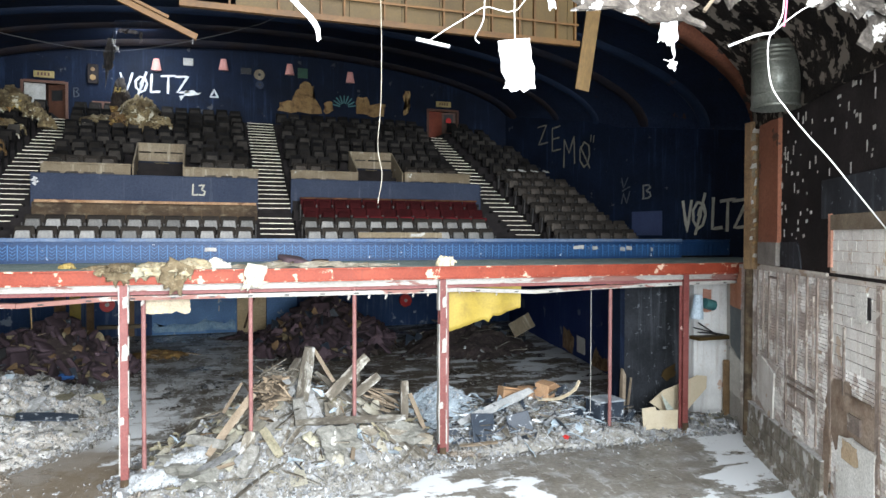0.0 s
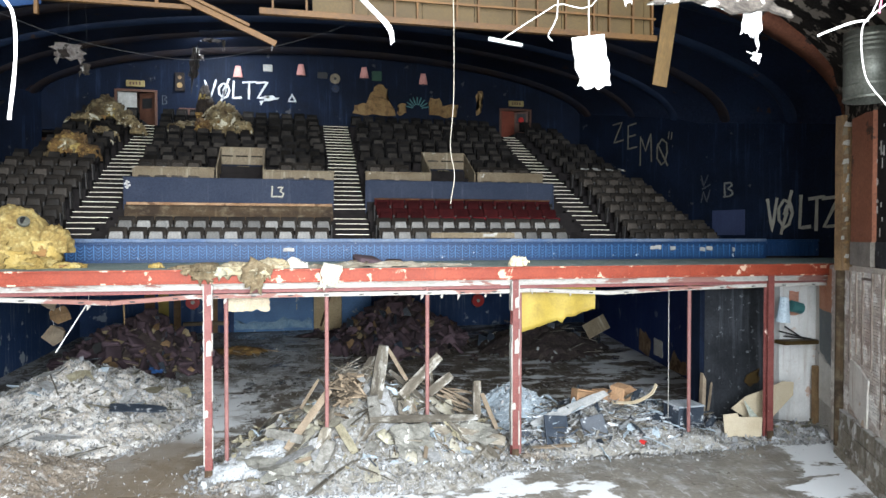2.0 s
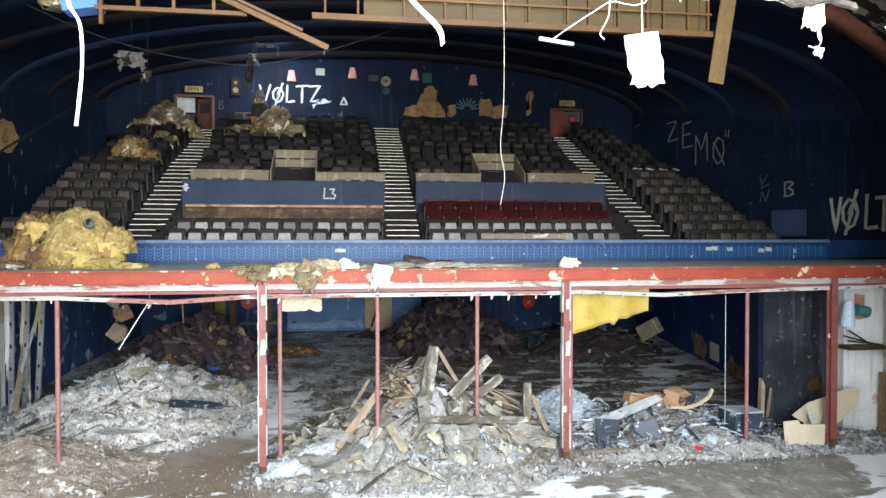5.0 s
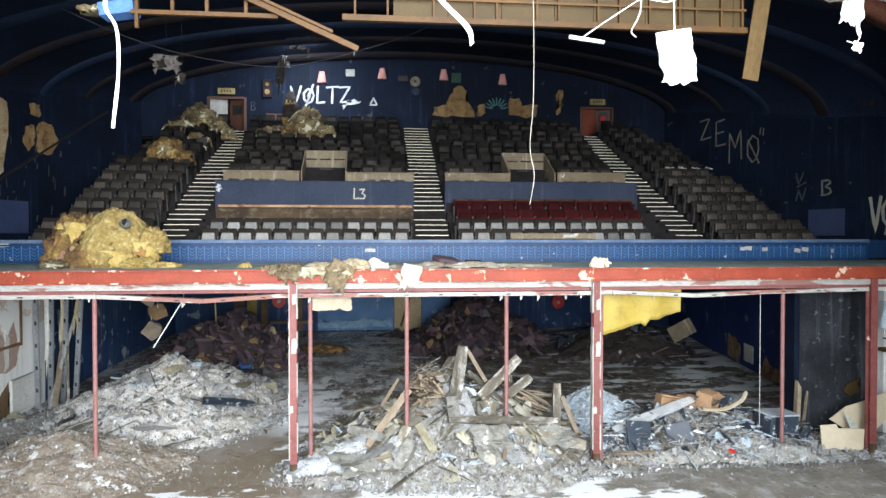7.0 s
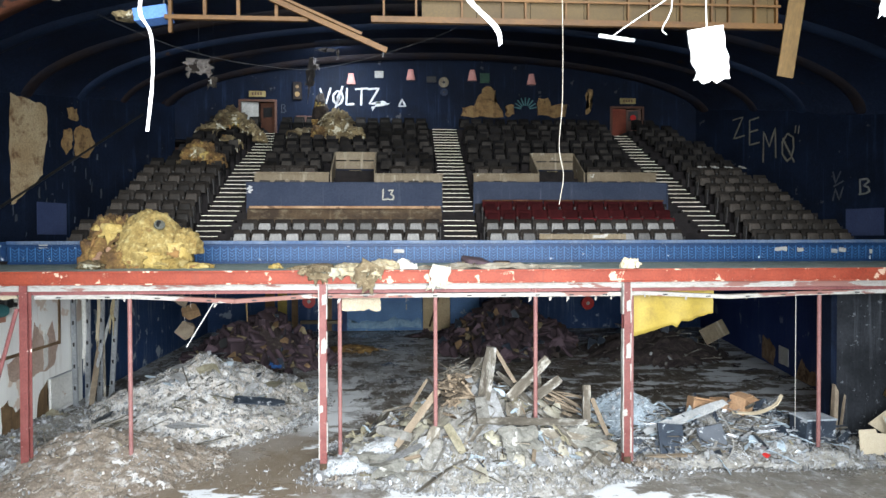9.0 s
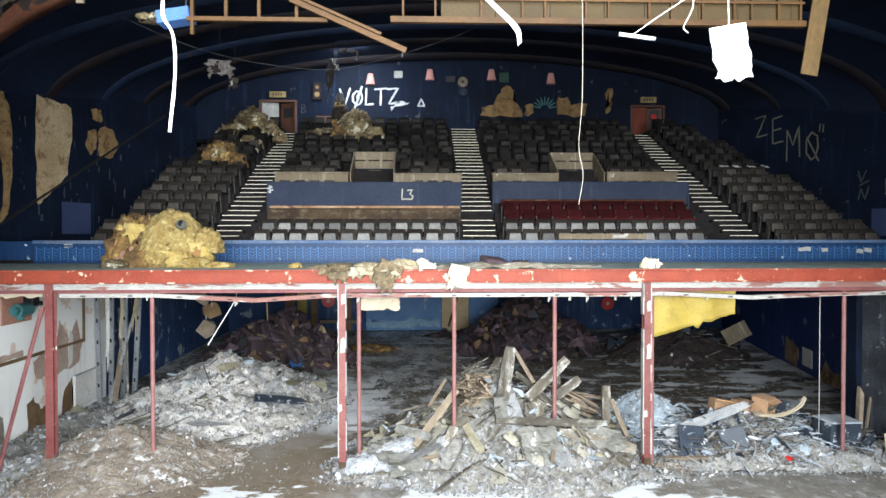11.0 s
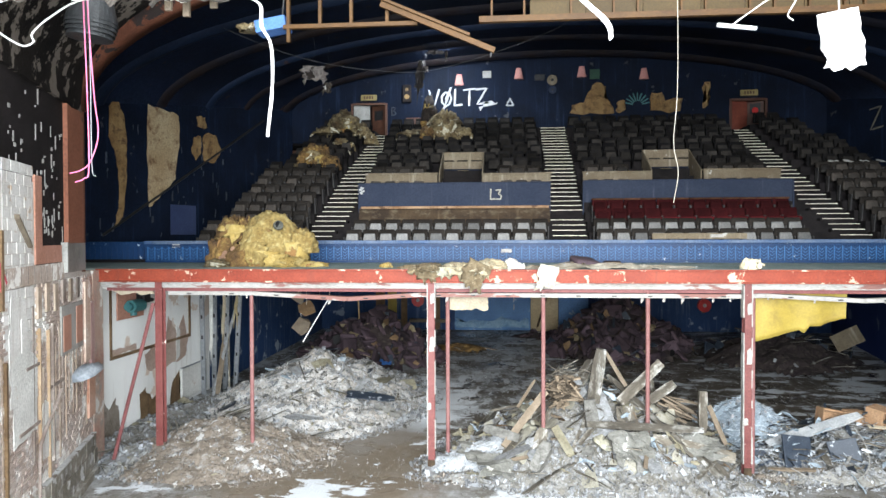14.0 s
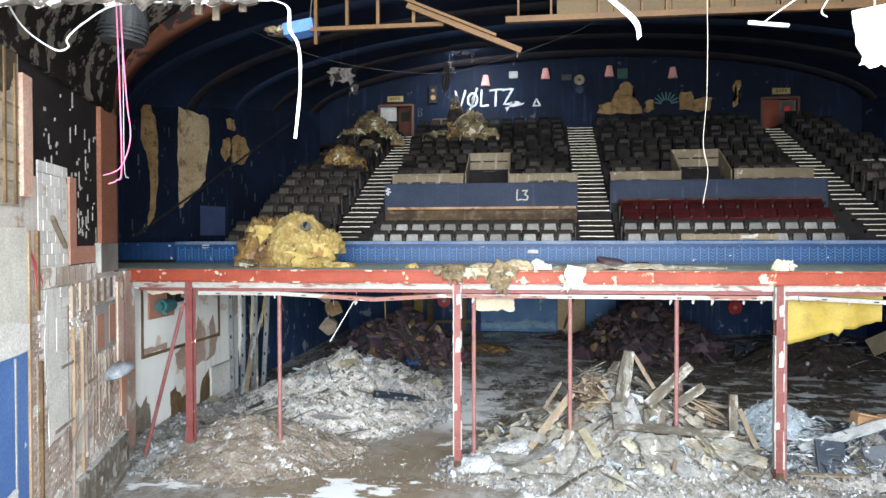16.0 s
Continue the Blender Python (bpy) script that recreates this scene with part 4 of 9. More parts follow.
for side, name in ((-1, "wall_left_splay"), (1, "wall_right_splay")):
    end_low, end_up = (17.4, 16.45) if side < 0 else (17.5, 15.72)
    core = structure(name, side_slab(side, 7.6, end_low, -0.2, 5.3, 0.0, -0.45), MORTAR, "bare brick side wall with battens and plaster remains")
    up = part("upper_wall", side_slab(side, 7.6, end_up, 5.3, 10.6, 0.0, -0.45), BLACK, core, "soot-black upper wall with flecks of plaster")
    cornice = part("cornice", side_slab(side, 11.45 if side > 0 else 12.9, end_up, 5.29, 5.36, 0.06 if side > 0 else 0.035), MORTAR, core, "chipped plaster ledge")
    block_lo, block_hi = (11.6, 13.15) if side < 0 else (8.0, 11.25)
    me = brickwork(side, 11.0 if side < 0 else 8.0, end_low, 0.9, 5.22, LEFT_BRICK if side < 0 else BRICK, 0.03, side + 5, lambda y, z: not (block_lo < y < block_hi and z > 3.4))
    bricks = at("brickwork", me, Matrix.Identity(4), core, "weathered brown brickwork")
    bricks["kind"] = "stuff"
    # pale blocks, one by one
    slope = abs(side_axes(side).y)
    rnd = random.Random(77 + side)
    z = 3.45
    row = 0
    top = 7.5 if side < 0 else 6.45
    while z < top:
        y = block_lo - (row % 2) * 0.2 * slope
        while y < block_hi:
            a, b = max(y, block_lo), min(y + 0.43 * slope, block_hi)
            if b - a > 0.08 and not (5.2 < z + 0.1 < 5.45):
                part("block", side_slab(side, a, b - 0.012, z, z + 0.205, 0.030 + rnd.uniform(-0.004, 0.004), 0.0), BLOCK, core)
            y += 0.445 * slope
        z += 0.22
        row += 1
    # upright battens
    if side < 0:
        uprights = [(11.18 + 0.262 * i + rnd.uniform(-0.06, 0.06), rnd.choice((0.02, 0.03, 0.045)), rnd.uniform(1.2, 2.4), rnd.uniform(3.2, 5.2)) for i in range(23) if rnd.random() > 0.3 and not 1 < i < 7]
        rails = ((2.35, 12.2, 13.4), (2.9, 13.9, 14.9), (3.55, 12.6, 13.3))
    else:
        uprights = [(15.86, 0.06, 2.7, 5.2), (15.4, 0.035, 3.0, 5.2), (14.95, 0.05, 2.8, 5.2), (14.33, 0.05, 2.8, 5.22), (13.67, 0.08, 1.5, 5.22), (13.07, 0.05, 2.0, 5.22), (12.44, 0.055, 1.5, 5.22), (11.88, 0.05, 1.4, 5.22),
                    (11.16, 0.15, 0.9, 5.25), (10.6, 0.05, 2.9, 4.3), (9.22, 0.14, 0.3, 5.25), (13.3, 0.02, 2.6, 5.1), (12.1, 0.02, 2.9, 4.8)]
        rails = ((2.58, 11.85, 13.6), (2.40, 11.85, 13.6), (1.93, 12.4, 13.6), (5.02, 14.3, 15.0))
    for y, w, z0, z1 in uprights:
        part("batten", side_slab(side, y, y + w, z0, z1, 0.062 if side > 0 else 0.05, 0.0), BATTEN if side < 0 and rnd.random() < 0.8 else DARK_BATTEN, core)
    for z, y0, y1 in rails:
        part("batten", side_slab(side, y0, y1, z, z + 0.06, 0.07, 0.0), DARK_BATTEN, core)
    # stone plinth
    z0, z1 = (-0.1, 1.0) if side < 0 else (-0.1, 1.25)
    ylo, yhi = (13.3, 17.25) if side < 0 else (11.4, 16.6)
    rnd = random.Random(9 + side)
    for row in range(3):
        y = ylo - row * 0.2
        while y < yhi:
            ln_y = rnd.uniform(0.5, 0.8)
            a, b = max(y, ylo), min(y + ln_y, yhi)
            if b - a > 0.1:
                zb, zt = z0 + (z1 - z0) * row / 3, z0 + (z1 - z0) * (row + 1) / 3 - 0.015
                part("plinth_stone", side_slab(side, a, b - 0.008, zb, zt - rnd.uniform(0, 0.03) * (row == 2), 0.17 - 0.015 * row + rnd.uniform(-0.015, 0.015), 0.0), PLINTH, core)
            y += ln_y
    part("plinth_ledge", side_slab(side, ylo, yhi, z1 - 0.012, z1 + 0.018, 0.15, 0.0), DUSTY_LEDGE, core, "ledge white with plaster dust")
    part("kerb", side_slab(side, ylo - 0.6, yhi - 0.2, -0.1, 0.16, 0.26, 0.1), PLINTH, core)
    # upper part: pilaster and flecks on the black
    p_lo = 15.2 if side < 0 else 14.25
    part("pilaster", side_slab(side, p_lo, end_up, 6.0, 9.75, 0.10, 0.0), PILASTER, core, "red-brown painted pilaster")
    part("pilaster_base", side_slab(side, p_lo + 0.05, end_up, 5.38, 6.0, 0.12, 0.0), surf("grey_render_%s" % name, [(0.16, 0.145, 0.13), (0.24, 0.22, 0.20)], 1.2, 20, 0.9, 0.3), core, "bare grey render")
    y_fl0, y_fl1 = (11.9, 15.1) if side < 0 else (9.6, 14.3)
    u = side_axes(side)
    rnd = random.Random(31 + side)
    bm = bmesh.new()
    for i in range(95):
        y = rnd.uniform(y_fl0, y_fl1)
        z = 6.05 + abs(rnd.gauss(0, 1.35)) if side < 0 else rnd.uniform(6.05, 9.2)
        if z > 9.2 or (side > 0 and y < 11.8 and z < 7.4):
            continue
        w, h = rnd.uniform(0.035, 0.07), rnd.choice((0.06, 0.10, 0.18, 0.28)) * rnd.uniform(0.7, 1.3)
        if rnd.random() < 0.12:
            w, h = 0.11, 0.09
        ctr = side_xy(side, y, 0.0)
        p = patch([(-w / 2, 0), (w / 2, 0.01), (w / 2, h), (-w / 2, h - 0.01)], (ctr[0], ctr[1], z), u, (0, 0, 1), 0.012, i, 0.012)
        me = bpy.data.meshes.new("tmp")
        p.to_mesh(me)
        p.free()
        bm.from_mesh(me)
        bpy.data.meshes.remove(me)
    fl = part("plaster_fleck", bm, TRIM, core, "flecks of pale plaster left on the black wall")
    fl["kind"] = "stuff"

core = bpy.data.objects["wall_left_splay"]
part("render_band", side_slab(-1, 8.0, 13.2, 5.38, 7.3, 0.02, 0.0), MORTAR, core, "pale lime render")
part("salmon_border", side_slab(-1, 13.2, 13.6, 5.95, 7.45, 0.05, 0.0), SALMON, core)
part("salmon_border", side_slab(-1, 13.2, 14.85, 5.62, 6.0, 0.055, 0.0), SALMON, core)
part("jamb", side_slab(-1, 10.75, 11.15, 6.9, 9.0, 0.12, 0.0), surf("pink_jamb_paint", [(0.55, 0.33, 0.25), (0.64, 0.42, 0.33)], 1.5, 20, 0.8, 0.2), core, "pale pink door jamb")
part("lath_panel", side_slab(-1, 8.2, 10.75, 6.7, 9.6, 0.05, 0.0), surf("bare_lath", [(0.33, 0.28, 0.21), (0.46, 0.41, 0.33)], 1.0, 12, 0.9, 0.5, stretch=(1, 1, 6)), core, "bare lath and plaster")
for y0, w, z0, z1 in ((10.52, 0.07, 6.75, 9.1), (10.12, 0.07, 6.75, 9.5), (9.6, 0.07, 6.75, 9.5)):
    part("stud", side_slab(-1, y0, y0 + w, z0, z1, 0.09, 0.0), STAINED, core, "brown upright stud in the opened wall")
for z in (7.1, 7.42, 7.74, 8.06, 8.38, 8.70):
    part("lath_strip", side_slab(-1, 8.2, 10.74, z, z + 0.035, 0.065, 0.0), STAINED if z in (7.42, 8.38) else DARK_BATTEN, core)
# a flat dark patch paints the hollow's shade
part("hollow", patch([(0, 0), (0.6, 0.05), (0.95, 0.5), (0.9, 0.95), (0, 1.0)], (*side_xy(-1, 9.75, 0.055), 8.55), side_axes(-1), (0, 0, 1), 0.012, 71, 0.1), DARK_STAIN_SHADE, core, "dark patch painting the shaded hollow above the broken lath")
part("plaster_panel", side_slab(-1, 8.0, 11.0, 4.25, 6.35, 0.06, 0.0), surf("cream_stained_plaster", [(0.56, 0.54, 0.47), (0.68, 0.665, 0.60)], 1.1, 25, 0.85, 0.25, peel=((0.44, 0.40, 0.33), 0.18, 1.2), streak=((0.42, 0.37, 0.30), 0.35)), core, "flaking cream wall plaster")
part("blue_panel", side_slab(-1, 8.0, 10.95, 0.3, 4.2, 0.07, 0.0), surf("bright_blue_panel_paint", [(0.07, 0.16, 0.42), (0.10, 0.21, 0.48)], 0.8, 20, 0.6, 0.2, peel=((0.6, 0.6, 0.58), 0.12, 1.0)), core, "blue painted lower wall")
part("panel_strip", side_slab(-1, 10.42, 10.47, 1.9, 4.15, 0.09, 0.0), TRIM, core)
for y0, y1, z0, z1, m in ((16.5, 17.35, 2.2, 5.2, PINK_BRICK),):
    me = brickwork(-1, y0, y1, z0, z1, m, 0.05, 3, lambda y, z: True)
    at("brickwork", me, Matrix.Identity(4), core, "pinkish plastered brick")["kind"] = "stuff"
part("render_patch", patch([(0, 0), (1.2, 0.1), (1.3, 1.5), (0.6, 1.9), (-0.1, 1.6)], (*side_xy(-1, 12.0, 0.03), 2.2), side_axes(-1), (0, 0, 1), 0.02, 4, 0.1), WHITE, core, "patch of old white render")
part("render_patch", patch([(0, 0), (0.9, -0.1), (1.0, 1.0), (0.1, 1.2)], (*side_xy(-1, 13.4, 0.03), 1.5), side_axes(-1), (0, 0, 1), 0.02, 5, 0.12), BLOCK, core)
part("orange_patch", patch([(0, 0), (0.5, 0.05), (0.5, 0.9), (0.05, 0.95)], (*side_xy(-1, 16.75, 0.055), 1.9), side_axes(-1), (0, 0, 1), 0.02, 6, 0.05), surf("orange_paint", [(0.48, 0.20, 0.11), (0.56, 0.27, 0.17)], 1.5, 20, 0.8, 0.2), core, "orange painted brick")

for k, pts in enumerate(([(-0.35, 0.55), (-0.1, 0.35), (0.1, 0.0), (0.15, -0.55)], [(-0.3, 0.45), (0.05, 0.2), (0.2, 0.05), (0.35, -0.15)], [(-0.2, 0.5), (0.0, 0.1), (0.12, -0.4)])):
    part("red_scrawl", strokes([pts], 0.045, (*side_xy(-1, 11.35, 0.05), 5.5), side_axes(-1), (0, 0, 1)), surf("pink_red_spray_paint", [(0.50, 0.05, 0.08), (0.58, 0.09, 0.12)], 4.0, 40, 0.8, 0.1) if k == 0 else bpy.data.materials["pink_red_spray_paint"], core, "pink-red spray paint")
WARM_BATTEN = surf("ochre_wall_batten", [(0.30, 0.200, 0.115), (0.44, 0.32, 0.21)], 2.0, 30, 0.8, 0.3)
for y0, w, z0, z1, m in ((11.02, 0.09, 0.3, 6.3, WARM_BATTEN), (11.42, 0.10, 4.85, 6.3, STAINED), (11.55, 0.08, 1.0, 3.9, STAINED), (13.3, 0.035, 1.5, 4.3, WARM_BATTEN), (13.85, 0.03, 1.0, 4.2, WARM_BATTEN), (14.1, 0.05, 1.3, 4.3, DARK_BATTEN)):
    part("batten", side_slab(-1, y0, y0 + w, z0, z1, 0.085, 0.0), m, core)
part("panel_border", side_slab(-1, 14.76, 16.42, 3.46, 4.60, 0.062, 0.0), TRIM, core)
part("salmon_panel", side_slab(-1, 14.86, 15.42, 3.54, 4.36, 0.075, 0.0), SALMON, core)
part("salmon_panel", side_slab(-1, 15.85, 16.35, 3.60, 4.50, 0.075, 0.0), SALMON, core)
part("wall_pipe", cable([(*side_xy(-1, 14.6, 0.1), 2.75), (*side_xy(-1, 14.1, 0.1), 2.45), (*side_xy(-1, 13.3, 0.1), 2.0), (*side_xy(-1, 13.15, 0.1), 1.7), (*side_xy(-1, 13.1, 0.1), 0.4)], 0.035, 8), DARK_BATTEN, core, "dark conduit bent down the wall")
part("render_patch", patch([(0, 0), (0.9, 0.05), (1.0, 1.0), (0.7, 2.0), (0.1, 2.1), (-0.1, 1.0)], (*side_xy(-1, 11.85, 0.036), 3.0), side_axes(-1), (0, 0, 1), 0.012, 14, 0.14), BLOCK, core, "smooth pale cement patch")
part("white_band", patch([(0, 0), (2.2, 0), (2.2, 0.45), (1.2, 0.6), (0.4, 0.5), (0, 0.7)], (*side_xy(-1, 9.0, 0.066), 4.2), side_axes(-1), (0, 0, 1), 0.012, 15, 0.03), WHITE, core, "flaked white band above the blue paint")
part("bare_spot", patch([(0, 0), (0.5, 0.05), (0.5, 0.45), (0.05, 0.5)], (*side_xy(-1, 10.0, 0.08), 1.5), side_axes(-1), (0, 0, 1), 0.012, 16, 0.08), WHITE, core, "pale spot in the blue paint")
part("vent_hole", side_slab(-1, 11.97, 12.30, 4.0, 4.62, 0.045, 0.0), CHUNK_GREY, core, "grey recessed vent opening")
part("vent_flap", side_slab(-1, 12.36, 12.44, 3.95, 4.6, 0.06, 0.0), WHITE, core)
part("brick_course", side_slab(-1, 11.0, 15.0, 5.22, 5.60, 0.05, 0.0), surf("tan_brick_course", [(0.40, 0.31, 0.25), (0.56, 0.48, 0.42)], 1.6, 22, 0.9, 0.5, peel=((0.62, 0.59, 0.55), 0.36, 1.6)), core, "tan brick course below the opening")
for y in [11.3 + 0.36 * i for i in range(10)]:
    part("course_joint", side_slab(-1, y, y + 0.03, 5.26, 5.58, 0.054, 0.0), DARK_BATTEN, core)
part("steel_sheet", side_slab(-1, 15.05, 16.42, 5.36, 6.04, 0.135, 0.0), surf("dull_steel_sheet", [(0.17, 0.155, 0.14), (0.30, 0.285, 0.265)], 0.9, 20, 0.5, 0.1, metal=0.3), core, "dull grey steel sheet")
part("steel_edge", side_slab(-1, 14.98, 15.05, 5.36, 6.06, 0.14, 0.0), TRIM, core)
for y0, y1, z0, z1, k in ((16.55, 17.0, 3.0, 5.05, 0), (17.02, 17.36, 2.55, 4.5, 1), (16.8, 17.36, 1.5, 2.5, 2)):
    part("plaster_strip", side_slab(-1, y0, y1, z0, z1, 0.09 + 0.004 * k, 0.0), surf(("salmon_cream_plaster", "dusty_rose_plaster", "faded_orange_plaster")[k], [((0.56, 0.40, 0.31), (0.68, 0.55, 0.46)), ((0.42, 0.25, 0.23), (0.54, 0.38, 0.35)), ((0.50, 0.27, 0.18), (0.60, 0.39, 0.30))][k], 1.2, 20, 0.85, 0.3, peel=((0.66, 0.61, 0.56), 0.3, 1.6)), core, "flaking tinted plaster")
for y, z0, z1 in ((13.25, 4.5, 5.15), (13.75, 4.6, 5.2), (14.3, 4.55, 5.15), (14.85, 4.7, 5.2), (15.4, 4.66, 5.2), (15.95, 4.7, 5.2)):
    part("tan_stud", side_slab(-1, y, y + 0.2, z0, z1, 0.07, 0.0), (BATTEN, DARK_BATTEN)[z0 > 4.68], core, "short tan board left between battens")
part("broken_bracket", board(0.9, 0.12, 0.06, 71), RAW_WOOD, core, "broken brown batten end").matrix_basis = Matrix.Translation((*side_xy(-1, 12.5, 0.06), 6.28)) @ Matrix.Rotation(math.atan2(side_axes(-1).y, side_axes(-1).x), 4, "Z") @ Matrix.Rotation(radians(38), 4, "Y")
core = bpy.data.objects["wall_right_splay"]
part("render_band", side_slab(1, 8.0, 11.35, 5.38, 6.35, 0.02, 0.0), MORTAR, core, "pale lime render")
part("dark_render", side_slab(1, 8.0, 11.75, 6.55, 7.4, 0.05, 0.0), BLACK_PANEL, core, "dark scorched render")
part("wood_lintel", side_slab(1, 8.0, 11.2, 6.3, 6.62, 0.09, 0.0), RAW_WOOD, core, "bare timber lintel")
part("salmon_border", side_slab(1, 11.2, 11.34, 5.5, 6.65, 0.075, 0.0), SALMON, core)
part("dark_patch", patch([(0, 0), (1.5, -0.05), (1.3, 0.55), (1.2, 0.62), (0, 0.6)], (*side_xy(1, 14.2, 0.01), 5.40), side_axes(1), (0, 0, 1), 0.03, 3, 0.04), BLACK_PANEL, core, "torn black lining")
part("plasterboard", patch([(0, 0.1), (0.9, -0.2), (1.35, -0.55), (1.45, 1.0), (0.6, 1.25), (0, 1.3)], (*side_xy(1, 15.7, 0.05), 1.5), side_axes(1), (0, 0, 1), 0.05, 8, 0.05), BLOCK, core, "broken plasterboard sheet")
part("stained_patch", patch([(0, 0.2), (0.6, -0.1), (1.2, 0.1), (2.4, -0.05), (2.3, 0.5), (1.4, 0.4), (0.8, 0.75), (0.1, 0.6)], (*side_xy(1, 11.5, 0.035), 1.9), side_axes(1), (0, 0, 1), 0.012, 9, 0.2), surf("rusty_stain", [(0.17, 0.11, 0.075), (0.34, 0.27, 0.21)], 1.4, 18, 0.9, 0.3), core, "rust-brown stain")
RUST = bpy.data.materials["rusty_stain"]
part("stained_patch", patch([(0, 0.25), (0.7, 0.0), (1.5, 0.15), (2.3, 0.0), (2.4, 0.75), (1.6, 0.62), (0.8, 0.95), (0.1, 0.7)], (*side_xy(1, 11.42, 0.035), 2.25), side_axes(1), (0, 0, 1), 0.014, 19, 0.2), RUST, core, "rust-brown stained band")
part("stained_patch", patch([(0, 0), (0.35, 0.1), (0.4, 1.3), (0.25, 2.0), (0.05, 1.4)], (*side_xy(1, 11.5, 0.06), 0.5), side_axes(1), (0, 0, 1), 0.014, 20, 0.12), RUST, core, "rust-brown run-down stain")
part("tan_patch", patch([(0, 0), (0.75, 0.05), (0.7, 0.4), (0.05, 0.45)], (*side_xy(1, 10.55, 0.085), 1.62), side_axes(1), (0, 0, 1), 0.012, 21, 0.08), SALMON_TAN, core, "bare tan plaster spot")
# raised black strip stands for the shade in a slit
part("wall_slit", side_slab(1, 9.60, 9.70, 4.58, 5.0, 0.052, 0.0), PIT, core, "black strip painting the shade of a slit in the blockwork")
part("white_flap", side_slab(1, 9.72, 10.15, 4.5, 5.08, 0.056, 0.0), WHITE, core, "square of white filler")
part("socket_box", side_slab(1, 9.85, 10.35, 2.28, 2.62, 0.09, 0.0), DARK_BATTEN, core, "rusted box frame in the wall")
part("white_render", patch([(0, 0), (1.75, 0), (1.75, 1.9), (0.9, 1.95), (0.1, 1.85)], (*side_xy(1, 10.85, 0.05), 0.2), side_axes(1), (0, 0, 1), 0.03, 12, 0.08), WHITE, core, "white rendered patch")
post_xy = side_xy(1, 16.45, 0.12)
part("corner_post", rod(bmesh.new(), (*post_xy, 0.2), (*post_xy, 5.35), 0.13, 0.12, 10), DARK_STAIN_SHADE, core, "rusted corner post")

# return walls between the splayed walls and the posts, and behind the arch
structure("pier_left", prism(bmesh.new(), [(-12.2, 17.42), (-10.95, 17.42), (-11.15, 18.2), (-12.2, 18.2)], -0.1, 5.28), surf("patched_brick_pier", [(0.40, 0.22, 0.17), (0.48, 0.38, 0.31), (0.30, 0.27, 0.24)], 0.9, 22, 0.9, 0.4, peel=((0.52, 0.50, 0.46), 0.3, 0.9)), "patched brick pier with pink plaster")
structure("pier_right", prism(bmesh.new(), [(16.0, 17.55), (17.7, 17.55), (17.7, 19.3), (16.95, 19.3)], -0.1, 5.28), surf("peeling_pier_paint", [(0.42, 0.40, 0.37), (0.54, 0.52, 0.48)], 0.7, 22, 0.85, 0.4, peel=((0.10, 0.13, 0.16), 0.35, 0.55)), "pier with peeling orange and grey paint")
bm = bmesh.new()
wall_run(bm, (-10.75, 16.5), (-17.2, 16.5), 5.3, 10.5, -0.3)
wall_run(bm, (22.5, 16.45), (15.35, 16.2), 5.3, 10.5, -0.3)
wall_run(bm, (-11.9, 17.9), (-17.2, 17.9), -0.2, 5.3, -0.3)
wall_run(bm, (22.5, 18.9), (17.6, 18.9), -0.2, 5.3, -0.3)
bmesh.ops.recalc_face_normals(bm, faces=bm.faces)
structure("wing_walls", bm, BROWN, "red-brown return walls beside the arch")

# torn plaster edge beside the right pilaster
rnd = random.Random(21)
edge = structure("torn_plaster_edge", cube((14.98, 16.12, 5.2), (15.36, 16.4, 9.5), 0.01), STAINED, "ragged bare plaster edge beside the pilaster")
for i in range(30):
    z = 5.4 + 3.9 * i / 30
    w, h = rnd.uniform(0.04, 0.16), rnd.uniform(0.08, 0.3)
    part("plaster_flake", patch([(-w, 0), (w * 0.4, 0.02), (w * 0.5, h), (-w * 0.6, h * 0.9)], (15.08 + rnd.uniform(-0.09, 0.09), 16.115, z), (1, 0, 0), (0, 0, 1), 0.012 + 0.002 * (i % 4), 60 + i, 0.04), (OCHRE, TRIM, STAINED, BEIGE)[i % 4], edge)

# broken cove above the splayed walls
for side, name in ((-1, "cove_left"), (1, "cove_right")):
    bm = bmesh.new()
    k, m = 22, 24
    grid = []
    for i in range(m + 1):
        y = 7.0 + (16.3 - 7.0) * i / m
        foot = side_xy(side, y, 0.02)[0]
        half = abs(foot - ARCH_C)
        row = []
        reach = radians(46 + 9 * noise.noise(Vector((y * 0.8, side * 3, 0))) + 5 * noise.noise(Vector((y * 2.7, side * 5, 2))) - 10 * (16.3 - y) / 9.3)
        for j in range(k + 1):
            t = reach * j / k
            lift = 0.07 * noise.noise(Vector((y * 1.5, t * 8, side)))
            row.append(bm.verts.new((ARCH_C + side * (half + 0.35 * math.sin(t)) * math.cos(t), y, 9.3 + 4.75 * math.sin(t) + lift)))
        grid.append(row)
    for i in range(m):
        for j in range(k):
            bm.faces.new((grid[i][j], grid[i][j + 1], grid[i + 1][j + 1], grid[i + 1][j]))
    bmesh.ops.recalc_face_normals(bm, faces=bm.faces)
    bmesh.ops.solidify(bm, geom=bm.faces[:], thickness=0.09)
    structure(name, bm, LATH, "broken sooty plaster cove with lath showing")

